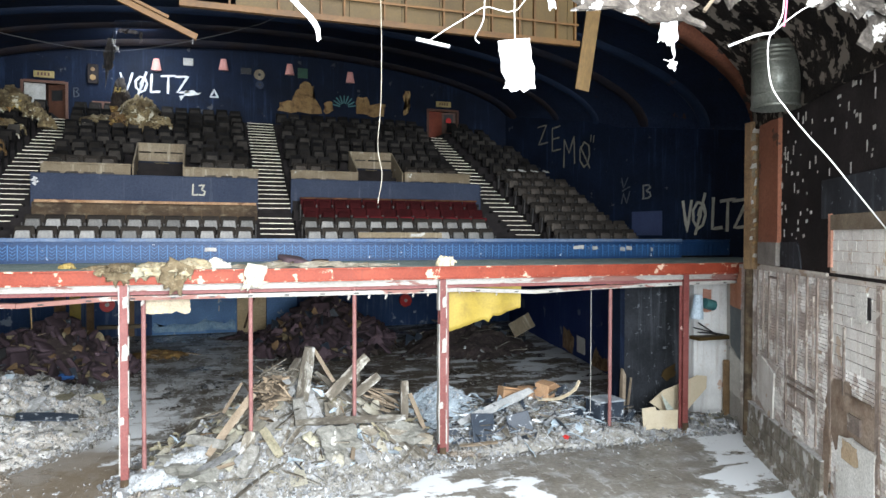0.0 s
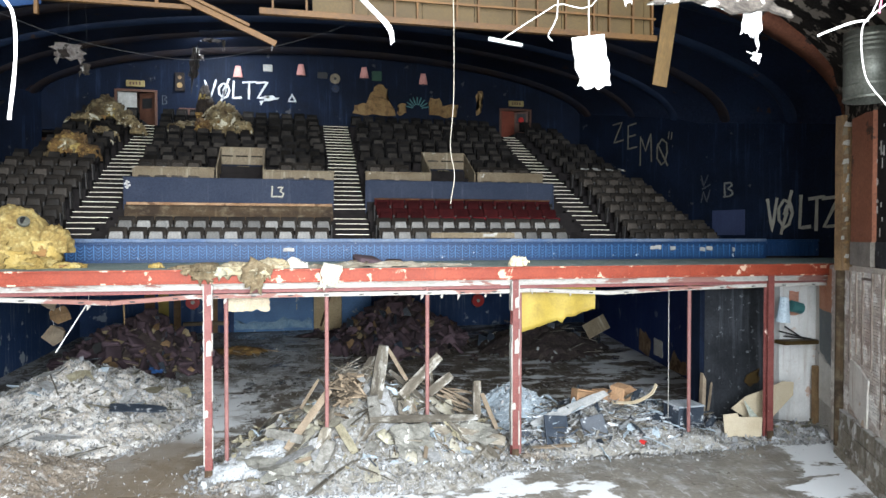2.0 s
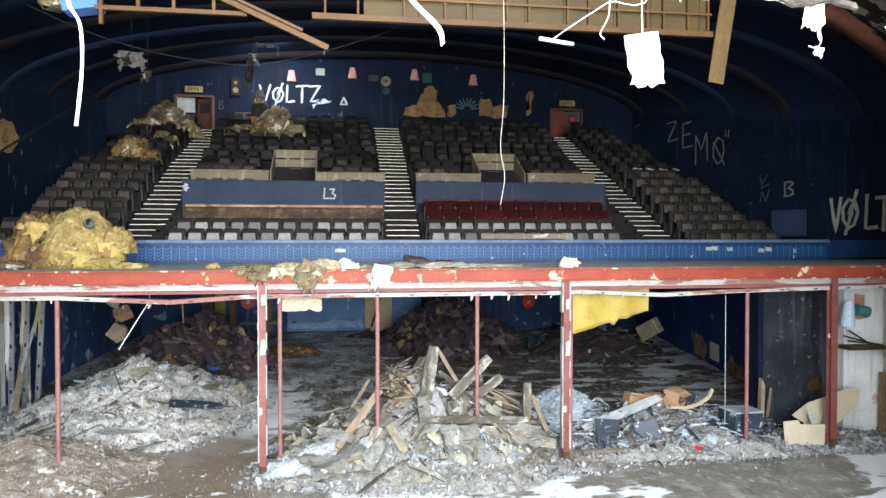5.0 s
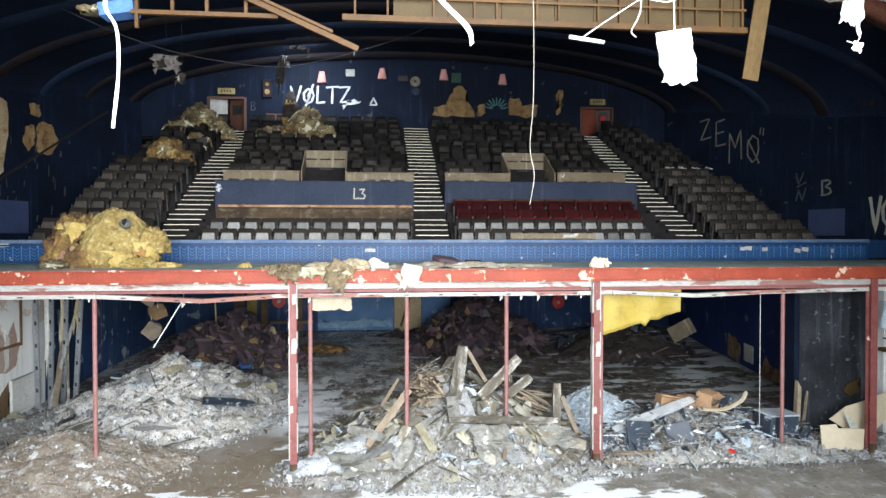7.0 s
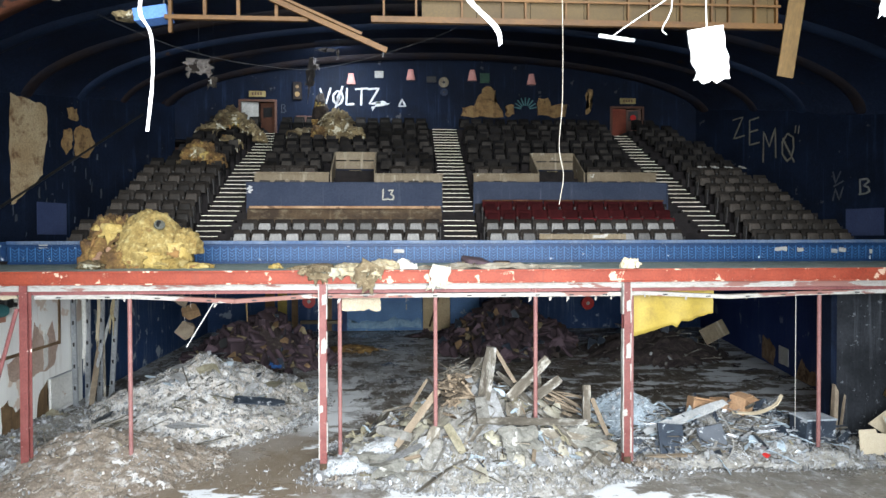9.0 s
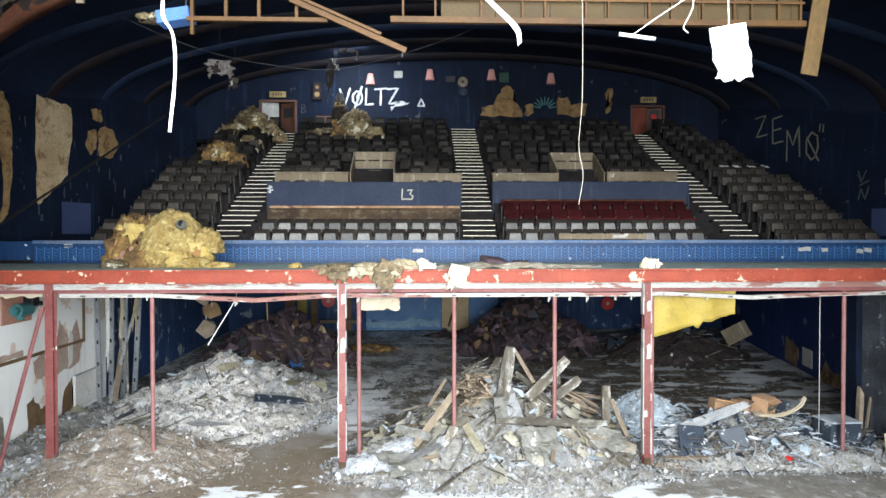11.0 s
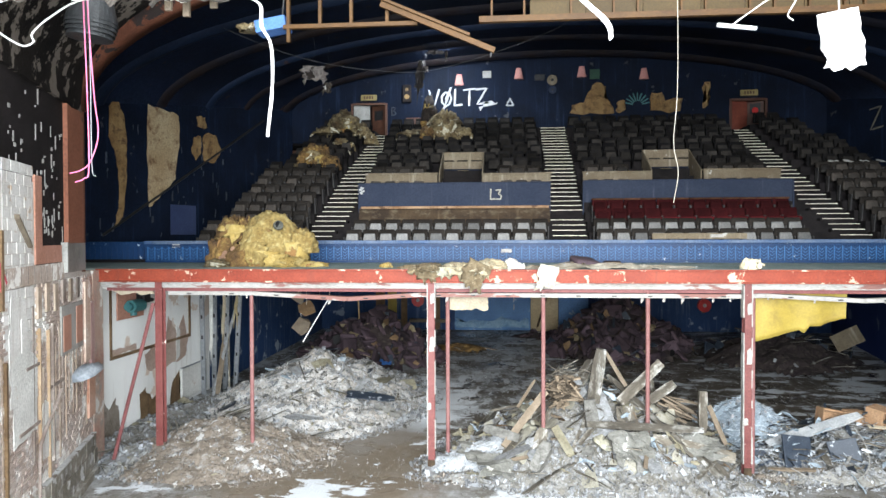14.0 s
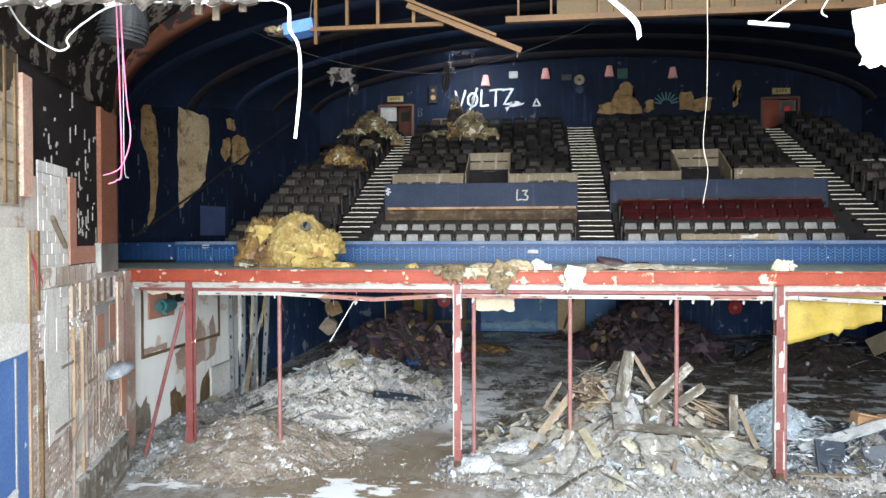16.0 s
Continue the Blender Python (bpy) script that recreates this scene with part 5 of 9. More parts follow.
# stage house round the camera, with the roof open above
bm = bmesh.new()
wall_run(bm, (-7.7, 7.8), (-9.5, -10), -0.2, 17, 0.4)
wall_run(bm, (-9.5, -10), (13.5, -10), -0.2, 0.3, 0.4)
wall_run(bm, (13.5, -10), (10.7, 7.6), -0.2, 17, 0.4)
wall_run(bm, (-7.9, 7.8), (-17.2, 16.6), 10.2, 17, -0.3)
wall_run(bm, (10.9, 7.6), (22.5, 16.6), 10.2, 17, 0.3)
bmesh.ops.recalc_face_normals(bm, faces=bm.faces)
structure("stage_walls", bm, MORTAR, "bare brick walls of the stage")
bm = bmesh.new()
for lo, hi in (((-18, 8.5), (23, 17)), ((-18, -10.5), (-6.5, 8.5)), ((10.5, -10.5), (23, 8.5)), ((-6.5, -10.5), (10.5, -8.0))):
    box(bm, (*lo, 15.7), (*hi, 15.95))
structure("roof", bm, ROOF, "dark roof boards round a large opening")
structure("auditorium_roof", cube((-18, 17.0, 17.2), (23, REAR_Y + 3, 17.4)), ROOF, "roof above the vault")

# ------------------------------------------------------------ balcony front
front = structure("balcony_front", cube((-12.3, PAR_Y, DECK_Z - 0.02), (17.6, PAR_Y + 0.16, 5.98), 0.01), FASCIA_BLUE, "blue balcony front with raised fan-leaf panels")
part("top_rail", cube((-12.3, PAR_Y - 0.07, 5.95), (17.6, PAR_Y + 0.22, 6.06), 0.02), RAIL_BLUE, front, "dusty pale blue top rail")
part("moulding", cube((-12.3, PAR_Y - 0.05, 5.86), (17.6, PAR_Y, 5.91), 0.01), FASCIA_BLUE, front)
part("skirting", cube((-12.3, PAR_Y - 0.03, DECK_Z), (17.6, PAR_Y, DECK_Z + 0.07), 0.01), FASCIA_BLUE, front)
for name, x0, x1 in (("front_wing_left", -16.2, -12.3), ("front_wing_right", 17.6, 21.8)):
    w = structure(name, cube((x0, PAR_Y + 0.25, DECK_Z - 0.02), (x1, PAR_Y + 0.4, 5.98), 0.01), FASCIA_BLUE, "set-back blue wing of the balcony front")
    part("top_rail", cube((x0, PAR_Y + 0.2, 5.95), (x1, PAR_Y + 0.45, 6.03), 0.02), FASCIA_BLUE, w)
    x = x0 + 0.12
    bar = shared("flute", cube((-0.03, -0.03, 0), (0.03, 0.0, 0.45), 0.008), FASCIA_BLUE)
    while x < x1:
        at("flute", bar, pose(x, PAR_Y + 0.25, DECK_Z + 0.08), w)
        x += 0.2
# one panel: two thin stiles and a stack of leaf chevrons
bm = bmesh.new()
box(bm, (-0.014, -0.018, 0.0), (0.014, -0.001, 0.46))
for i in range(4):
    z = 0.03 + i * 0.10
    for sgn in (-1, 1):
        rod(bm, (0.125, -0.001, z), (0.125 + sgn * 0.085, -0.001, z + 0.075), 0.011, 0.007, 6)
panel = shared("relief_panel", bm, FASCIA_LIGHT)
x = -12.2
while x < 17.4:
    at("relief_panel", panel, pose(x, PAR_Y, DECK_Z + 0.09), front)
    x += 0.25

# peeled white spots on the front
for x, z, w in ((13.0, 5.72, 0.42), (13.7, 5.70, 0.25), (14.9, 5.66, 0.2), (15.2, 5.70, 0.22), (16.2, 5.64, 0.12), (0.05, 5.70, 0.3), (-11.2, 5.9, 0.3)):
    p = patch([(-w / 2, -0.05), (w / 2, -0.06), (w / 2, 0.07), (-w / 2, 0.09)], (x, PAR_Y - 0.03, z), (1, 0, 0), (0, 0, 1), 0.01, int(x * 7), 0.05)
    part("bare_spot", p, TRIM, front, "chipped spot of bare plaster")

# ------------------------------------------------------------ red beam and posts
beam = structure("red_beam", cube((-11.15, BEAM_Y - 0.10, 4.97), (16.6, BEAM_Y + 0.10, 5.31), 0.012), RED, "red painted steel beam with flaking paint")
part("top_flange", cube((-11.15, BEAM_Y - 0.16, 5.275), (16.6, BEAM_Y + 0.15, 5.315), 0.006), RED_EDGE, beam)
part("bottom_flange", cube((-11.15, BEAM_Y - 0.16, 4.965), (16.6, BEAM_Y + 0.15, 5.0), 0.006), RED_EDGE, beam)
head = structure("ceiling_edge", cube((-11.1, BEAM_Y + 0.02, 4.80), (16.4, BEAM_Y + 0.2, 4.962), 0.01), EDGE, "broken white plaster edge under the beam")
rail = structure("hanger_rail", cube((-11.0, BEAM_Y + 0.14, 4.70), (16.4, BEAM_Y + 0.26, 4.80), 0.008), DULL_RED, "maroon steel rail with white ceiling edge below")
SAG = [(-9.2, 4.70), (-6.8, 4.70), (-4.2, 4.56), (-2.2, 4.68), (6.0, 4.68), (6.6, 4.70), (9.0, 4.58), (11.0, 4.66), (14.2, 4.72), (16.3, 4.74)]
for (x0, z0), (x1, z1) in zip(SAG, SAG[1:]):
    bm = bmesh.new()
    vs = []
    for y in (BEAM_Y + 0.08, BEAM_Y + 0.34):
        vs += [bm.verts.new((x0, y, z0 - 0.105)), bm.verts.new((x1 - 0.01, y, z1 - 0.105)), bm.verts.new((x1 - 0.01, y, z1)), bm.verts.new((x0, y, z0))]
    for f in ((0, 1, 2, 3), (7, 6, 5, 4), (0, 4, 5, 1), (3, 2, 6, 7), (0, 3, 7, 4), (1, 5, 6, 2)):
        bm.faces.new([vs[i] for i in f])
    part("hanging_edge", bm, EDGE, head)
    n = int((x1 - x0) / 0.9)
    for i in range(n):
        t = (i + 0.5) / max(n, 1)
        xx, zz = x0 + (x1 - x0) * t, z0 + (z1 - z0) * t
        part("bracket", cube((xx - 0.06, BEAM_Y + 0.06, zz - 0.075), (xx + 0.06, BEAM_Y + 0.085, zz - 0.045)), PIT, head)


rnd = random.Random(15)
SHRED_MESH = [shared("edge_shred", torn_sheet(0.022 + 0.012 * i, 0.05 + 0.022 * i, 0.010, 620 + i, 0.3, 0.02, 4, 4), TRIM) for i in range(5)]
for i in range(18):
    x = rnd.choice((-1, 1)) * rnd.uniform(2.0, 9.0) + 1.0
    for (x0, z0), (x1, z1) in zip(SAG, SAG[1:]):
        if x0 <= x < x1:
            at("edge_shred", rnd.choice(SHRED_MESH), pose(x, BEAM_Y + rnd.uniform(0.09, 0.3), z0 + (z1 - z0) * (x - x0) / (x1 - x0) - 0.095, 0, rnd.uniform(-12, 12), rnd.uniform(-30, 30)), head)


def main_post(x, label, w=0.16, lining=0.0):
    ob = thing("steel_post", label, "post", x, BEAM_Y, 0, "posts under the balcony edge")
    bm = bmesh.new()
    box(bm, (-w / 2, -0.11, 0), (w / 2, -0.09, 4.96), 0.004)
    box(bm, (-w / 2, 0.09, 0), (w / 2, 0.11, 4.96), 0.004)
    box(bm, (-0.02, -0.09, 0), (0.02, 0.09, 4.96))
    part("column", bm, RED_POST, ob)
    part("rusty_foot", cube((-w / 2 - 0.012, -0.122, 0.03), (w / 2 + 0.012, -0.105, 0.30), 0.004), DARK_STAIN_SHADE, ob, "rust-brown foot of the post")
    part("base_plate", cube((-0.19, -0.19, 0), (0.19, 0.19, 0.03), 0.005), STAINED, ob)
    if lining:
        for s in (-1, 1):
            pts = []
            rnd = random.Random(int(x * 10) + s)
            z = 0.4
            while z < 4.9:
                h = rnd.uniform(0.12, 0.5)
                if rnd.random() < (0.9 if s < 0 else 0.6):
                    e = s * (w / 2 + 0.012)
                    lo, hi = sorted((e - s * 0.01, e + s * rnd.uniform(0.008, lining * 0.8)))
                    part("lining_strip", cube((lo, -0.1, z), (hi, 0.08, min(z + h, 4.92))), TRIM, ob, "torn white casing strip")
                z += h
        for z, h, dx in ((3.05, 0.42, 0.03), (1.5, 0.2, -0.04), (4.3, 0.3, 0.05)):
            z += 0.23 * math.sin(x * 3)
            part("casing_patch", patch([(-0.07, 0), (0.05, 0.02), (0.06, h * 0.7), (0.02, h), (-0.06, h * 0.85)], (dx, -0.113, z), (1, 0, 0), (0, 0, 1), 0.012, int(x * 5 + z * 7), 0.03), TRIM, ob, "torn white casing patch")
    return ob


main_post(-9.38, "stout red steel post with scraped paint", 0.2)
main_post(-1.93, "red steel post with torn white casing", 0.17, 0.035)
main_post(6.10, "red steel post with torn white casing", 0.17, 0.04)
main_post(14.15, "red steel post beside leaning chipboard", 0.2)
thin = None
for x, y in ((-6.87, 18.15), (-1.53, 18.35), (1.0, 18.15), (3.68, 18.15), (6.34, 18.25), (11.6, 18.2)):
    if thin is None:
        thin = thing("thin_post", "thin maroon steel prop under the sagging ceiling edge", "post", x, y, 0, "thin props under the balcony edge")
        part("column", rod(bmesh.new(), (0, 0, 0), (0, 0, 4.78), 0.055, None, 10), surf("dusty_maroon_prop", [(0.21, 0.085, 0.08), (0.28, 0.14, 0.13)], 1.5, 25, 0.6, 0.2, rnd=0.15), thin)
        part("head_plate", cube((-0.12, -0.07, 4.74), (0.12, 0.07, 4.78)), DULL_RED, thin)
    else:
        copy_thing(thin, pose(x, y, 0))
lean = thing("leaning_pole", "maroon steel pole leaning against the wall", "pole", 0, 0, 0)
part("column", rod(bmesh.new(), (-9.45, 17.75, 4.4), (-10.45, 17.35, 0.0), 0.05), DULL_RED, lean)
chain = thing("hanging_chain", "thin pale chain hanging to the floor", "chain")
part("column", rod(bmesh.new(), (11.35, 18.9, 4.6), (11.35, 18.9, 0.6), 0.012), TRIM, chain)


# ------------------------------------------------------------ seats
def seat_meshes(back, pan, tag):
    bm = cube((-0.288, -0.05, 0.40), (0.288, 0.05, 0.865), 0.055)
    for v in bm.verts:
        v.co.y += (v.co.z - 0.4) * 0.2 - 0.02
        v.co.x *= 1 - 0.06 * max(0, (v.co.z - 0.66) / 0.2)
    b = shared("backrest" + tag, bm, back, True)
    bm = cube((-0.235, -0.05, 0.0), (0.235, 0.05, 0.32), 0.04)
    for v in bm.verts:
        v.co.x *= 1.0 - 0.22 * v.co.z / 0.32
        v.co.y += -0.26 + v.co.z * 0.30
        v.co.z += 0.40
    p = shared("seat" + tag, bm, pan, True)
    bm = cube((-0.022, -0.24, 0.0), (0.022, 0.04, 0.60), 0.015)
    for v in bm.verts:
        if v.co.z < 0.3:
            v.co.y = v.co.y * 0.45 - 0.03
    st = shared("standard" + tag, bm, SEAT_SIDE)
    return b, p, st


SEAT_W = 0.575
GREY_SET = seat_meshes(SEAT_BACK, SEAT_PAN, "_grey")
RED_SET = seat_meshes(SEAT_RED, SEAT_RED, "_red")
bm = cube((-0.286, -0.085, -0.05), (0.286, 0.115, 0.012), 0.02)
RED_CAP = shared("worn_top", bm, surf("worn_brown_seat_top", [(0.052, 0.021, 0.013), (0.105, 0.052, 0.030)], 3.0, 30, 0.9, 0.3, rnd=0.4, spec=0.06))
bm = cube((-0.27, -0.46, 0.40), (0.27, 0.0, 0.53), 0.055)
for v in bm.verts:
    v.co.z += 0.035 * math.cos(v.co.x * 5.2) - 0.02 + (v.co.y + 0.2) * -0.12
RED_CUSHION = shared("let_down_cushion", bm, surf("bright_red_velvet", [(0.075, 0.0075, 0.0105), (0.120, 0.0135, 0.0170)], 2.0, 60, 0.85, 0.3, rnd=0.3, spec=0.08), True)
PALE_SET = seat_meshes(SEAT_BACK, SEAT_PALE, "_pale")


def seat_thing(parts, label, group):
    ob = thing("theatre_seat", label, "seat", 0, 0, 0, group)
    at("backrest", parts[0], Matrix.Identity(4), ob)
    at("seat", parts[1], Matrix.Identity(4), ob)
    at("standard", parts[2], pose(-SEAT_W / 2, 0, 0), ob)
    at("standard", parts[2], pose(SEAT_W / 2, 0, 0), ob)
    return ob


GREY_SEAT = seat_thing(GREY_SET, "brownish charcoal tip-up theatre seat with a folded pan", "grey balcony seats")
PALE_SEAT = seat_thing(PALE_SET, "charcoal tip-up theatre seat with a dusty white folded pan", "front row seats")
RED_SEAT = seat_thing(RED_SET, "worn dark red velvet tip-up theatre seat", "red balcony seats")
RED_OPEN = seat_thing(RED_SET, "dark red velvet theatre seat with its cushion let down", "red balcony seats")
for o in list(RED_OPEN.children):
    if o.name.startswith("seat"):
        bpy.data.objects.remove(o)
at("cushion", RED_CUSHION, Matrix.Identity(4), RED_OPEN)
RED_TOP = seat_thing(RED_SET, "dark red theatre seat with a brown worn top", "red balcony seats")
at("worn_top", RED_CAP, pose(0, 0.045, 0.86), RED_TOP)
red_kinds = {}
grey_used = pale_used = False
BLOCKS = (("left", -9.95, -6.85), ("mid_left", -5.42, 1.55), ("mid_right", 3.05, 10.15), ("right", 11.6, 16.9))
far_verts, far_faces = [], []


def add_far(x, y, z, rnd):
    """A plain seat for the joined rows high up: back, folded pan and side."""
    for lo, hi, lean in (((-0.275, -0.05, 0.38), (0.275, 0.05, 0.865 + rnd.uniform(-0.04, 0.01)), 0.2), ((-0.225, -0.31, 0.4), (0.225, -0.2, 0.71 + rnd.uniform(-0.05, 0.03)), 0.3), ((0.268, -0.28, 0), (0.306, 0.04, 0.56), 0.0)):
        k = len(far_verts)
        for zz in (lo[2], hi[2]):
            t = (zz - lo[2]) * lean
            inset = 0.045 if zz == hi[2] else 0
            far_verts.extend([(x + lo[0] + inset, y + lo[1] + t, z + zz), (x + hi[0] - inset, y + lo[1] + t, z + zz), (x + hi[0] - inset, y + hi[1] + t, z + zz), (x + lo[0] + inset, y + hi[1] + t, z + zz)])
        far_faces.extend([(k, k + 1, k + 5, k + 4), (k + 1, k + 2, k + 6, k + 5), (k + 2, k + 3, k + 7, k + 6), (k + 3, k, k + 4, k + 7), (k + 4, k + 5, k + 6, k + 7)])


rnd = random.Random(4)
for n in range(N_ROWS):
    y, z = ROW0_Y + ROW_P * n, row_z(n)
    for name, x0, x1 in BLOCKS:
        wide = SEAT_W if name.startswith("mid") else 0.60
        shift = rnd.uniform(-0.13, 0.13) if name.startswith("mid") else 0.0
        if name == "left":
            x0, x1 = -10.85 + 0.125 * n, along(LEFT_AISLE[0], row_step(n)) - 0.04
        if name == "right":
            x0, x1 = along(RIGHT_AISLE[1], row_step(n)) + 0.04, 16.35 - 0.23 * n
        if name == "mid_left" and n in (2, 3, 4, 5):
            continue
        if name == "mid_right" and n in (4, 5):
            continue
        count = int((x1 - x0) / wide + 0.3)
        for i in range(count):
            x = (x0 + wide * (i + 0.5)) if name != "left" else (x1 - wide * (i + 0.5))
            x += shift
            if name == "mid_left" and 6 <= n <= 8 and -3.1 < x < -0.5:
                continue
            if name == "mid_right" and 6 <= n <= 8 and 4.9 < x < 7.9:
                continue
            if n <= 7:
                m = pose(x + rnd.uniform(-0.012, 0.012), y, z, 0, 0, rnd.uniform(-1.5, 1.5))
                if name == "mid_right" and n in (2, 3):
                    kind = RED_TOP if n == 3 else RED_OPEN if x > 5.0 else RED_SEAT
                    if kind in red_kinds:
                        copy_thing(kind, m)
                    else:
                        kind.matrix_basis, red_kinds[kind] = m, True
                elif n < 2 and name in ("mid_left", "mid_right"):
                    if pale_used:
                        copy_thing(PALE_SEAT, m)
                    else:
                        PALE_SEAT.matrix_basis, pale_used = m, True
                elif grey_used:
                    copy_thing(GREY_SEAT, m)
                else:
                    GREY_SEAT.matrix_basis, grey_used = m, True
            else:
                add_far(x, y, z, rnd)
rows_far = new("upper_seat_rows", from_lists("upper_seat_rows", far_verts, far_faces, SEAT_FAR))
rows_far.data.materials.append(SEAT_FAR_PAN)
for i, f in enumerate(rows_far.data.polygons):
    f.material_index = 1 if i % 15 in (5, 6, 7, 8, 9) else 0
tagged(rows_far, "rows of dusty charcoal theatre seats high on the balcony", "seats", kind="stuff")

# ------------------------------------------------------------ boxes in the middle of the balcony
wall = thing("balcony_barrier", "slate blue balcony barrier with a stained timber ledge", "barrier")
part("panel", cube((-5.5, 25.55, 7.0), (1.68, 25.7, 8.16), 0.01), SLATE_BLUE, wall)
part("ledge", cube((-5.35, 25.3, 7.22), (1.6, 25.56, 7.31), 0.01), surf("bare_orange_ledge", [(0.20, 0.105, 0.050), (0.38, 0.25, 0.15)], 1.4, 20, 0.85, 0.4, peel=((0.10, 0.055, 0.03), 0.25, 2.5)), wall, "chipped timber ledge")
part("lower_board", cube((-5.45, 25.45, 6.4), (1.65, 25.56, 7.24), 0.01), DARK_STAIN_SHADE, wall, "water-stained board")
wall2 = thing("balcony_barrier", "slate blue balcony barrier behind the red seats", "barrier")
part("panel", cube((2.95, 26.15, 6.9), (10.45, 26.3, 8.24), 0.01), SLATE_BLUE, wall2)
part("capping", cube((2.93, 26.12, 8.24), (10.47, 26.33, 8.28), 0.01), SLATE_BLUE, wall2)
part("end_post", cube((2.9, 26.1, 6.9), (2.95, 26.32, 8.24), 0.008), SLATE_BLUE, wall2)
part("end_post", cube((10.45, 26.1, 6.9), (10.5, 26.32, 8.24), 0.008), SLATE_BLUE, wall2)
part("capping", cube((-5.52, 25.52, 8.16), (1.70, 25.73, 8.20), 0.01), SLATE_BLUE, wall)
for x0, x1, z0, z1 in ((-5.5, -2.65, 8.3, 8.66), (-0.87, 1.78, 8.3, 8.62), (3.01, 5.6, 8.3, 8.64), (7.55, 10.37, 8.34, 8.70)):
    b = thing("parapet_board", "dusty beige parapet board above the barrier", "parapet", group="parapet boards above the barriers")
    part("panel", cube((x0, 27.0, 7.5), (x1, 27.1, z1), 0.01), BEIGE, b)
    part("capping", cube((x0 - 0.02, 26.93, z1 - 0.02), (x1 + 0.02, 27.16, z1 + 0.04), 0.01), BEIGE, b)
    for k in range(1, 2):
        xx = x0 + (x1 - x0) * rnd.choice((0.3, 0.55, 0.72))
        part("joint_strip", cube((xx, 26.985, 7.6), (xx + 0.025, 27.0, z1 - 0.03)), BEIGE, b)
for x0, x1 in ((-2.55, -0.9), (5.65, 7.45)):
    b = thing("entry_box", "beige boarded stair entry box cut into the seat rows", "entry box", group="stair entries in the balcony")
    for xa in (x0 - 0.05, x1):
        bm = bmesh.new()
        slab(bm, [(27.1, 7.2), (28.9, 7.2), (28.9, 9.72), (27.1, 8.72)], xa, xa + 0.05)
        part("side_panel", bm, BEIGE, b)
    part("back_panel", cube((x0, 28.85, 9.02), (x1, 28.95, 9.72), 0.01), BEIGE, b)
    part("lower_panel", cube((x0, 28.86, 7.2), (x1, 28.92, 9.02)), BLUE_WALL, b)
    part("sign", cube(((x0 + x1) / 2 - 0.25, 28.75, 8.68), ((x0 + x1) / 2 + 0.25, 28.8, 8.95), 0.01), SIGN, b, "small dusty exit sign")

# ------------------------------------------------------------ rear wall fittings
UX, UZ = (1, 0, 0), (0, 0, 1)
WALL_Y = REAR_Y - 0.001


def sconce(x, z):
    ob = thing("wall_lamp", "pink fabric wall lamp shade on the blue wall", "wall lamp", x, WALL_Y, z, "wall lamps on the rear wall")
    bm = bmesh.new()
    bmesh.ops.create_cone(bm, cap_ends=True, segments=14, radius1=0.24, radius2=0.13, depth=0.55)
    for v in bm.verts:
        v.co.y = v.co.y * 0.5 - 0.12
    part("shade", bm, PINK, ob)
    part("bracket", cube((-0.04, -0.1, -0.33), (0.04, 0.0, -0.26)), PIT, ob)


for x, z in ((-2.36, 14.35), (0.72, 14.6), (3.93, 14.62), (7.05, 14.45)):
    sconce(x, z)
for x, z, w, h, m, lab in ((-0.92, 14.62, 0.45, 0.35, TRIM, "pale square vent plate on the wall"), (4.6, 14.5, 0.5, 0.5, GREEN, "dark green board on the wall"), (1.8, 14.4, 0.5, 0.3, PIT, "dark junction box on the wall")):
    ob = thing("wall_plate", lab, "wall plate", x, WALL_Y, z)
    part("plate", cube((-w / 2, -0.06, -h / 2), (w / 2, 0, h / 2), 0.01), m, ob)
for x, z, r, m in ((2.44, 14.25, 0.26, BEIGE), (2.46, 13.75, 0.2, SLATE_BLUE)):
    ob = thing("wall_disc", "round projection port cover on the rear wall", "wall disc", x, WALL_Y, z)
    part("disc", rod(bmesh.new(), (0, -0.08, 0), (0, 0, 0), r, None, 24), m, ob)
    part("hub", rod(bmesh.new(), (0, -0.1, 0), (0, -0.08, 0), r * 0.3, None, 12), PIT, ob)
lamp = thing("signal_lamp", "black two-lens lamp box on the blue wall", "lamp", -5.1, WALL_Y, 13.7)
part("body", cube((-0.22, -0.2, -0.45), (0.22, 0, 0.45), 0.03), BLACK, lamp)
for z, r in ((-0.18, 0.13), (0.2, 0.09)):
    part("lens", rod(bmesh.new(), (0, -0.23, z), (0, -0.2, z), r, None, 14), STAINED if z > 0 else OCHRE, lamp)
wall_rear = bpy.data.objects["wall_rear_upper"]
for k, (outline, seed) in enumerate((
        ([(3.3, 12.5), (3.5, 12.9), (4.1, 13.1), (4.4, 13.7), (4.75, 14.1), (5.2, 13.9), (5.1, 13.4), (5.5, 12.9), (5.6, 12.5)], 1),
        ([(5.7, 12.5), (5.75, 13.2), (6.15, 13.1), (6.2, 12.6)], 2),
        ([(7.4, 12.6), (7.45, 13.4), (7.9, 13.45), (8.1, 13.1), (8.95, 13.2), (8.95, 12.5)], 3),
        ([(9.95, 12.7), (10.15, 13.2), (9.9, 13.6), (10.1, 14.0), (10.35, 13.9), (10.3, 13.3), (10.25, 12.8)], 4))):
    part("bare_plaster", patch(outline, (0, WALL_Y, 0), UX, UZ, 0.02, seed, 0.16), OCHRE, wall_rear, "bare ochre plaster where paint has come off")


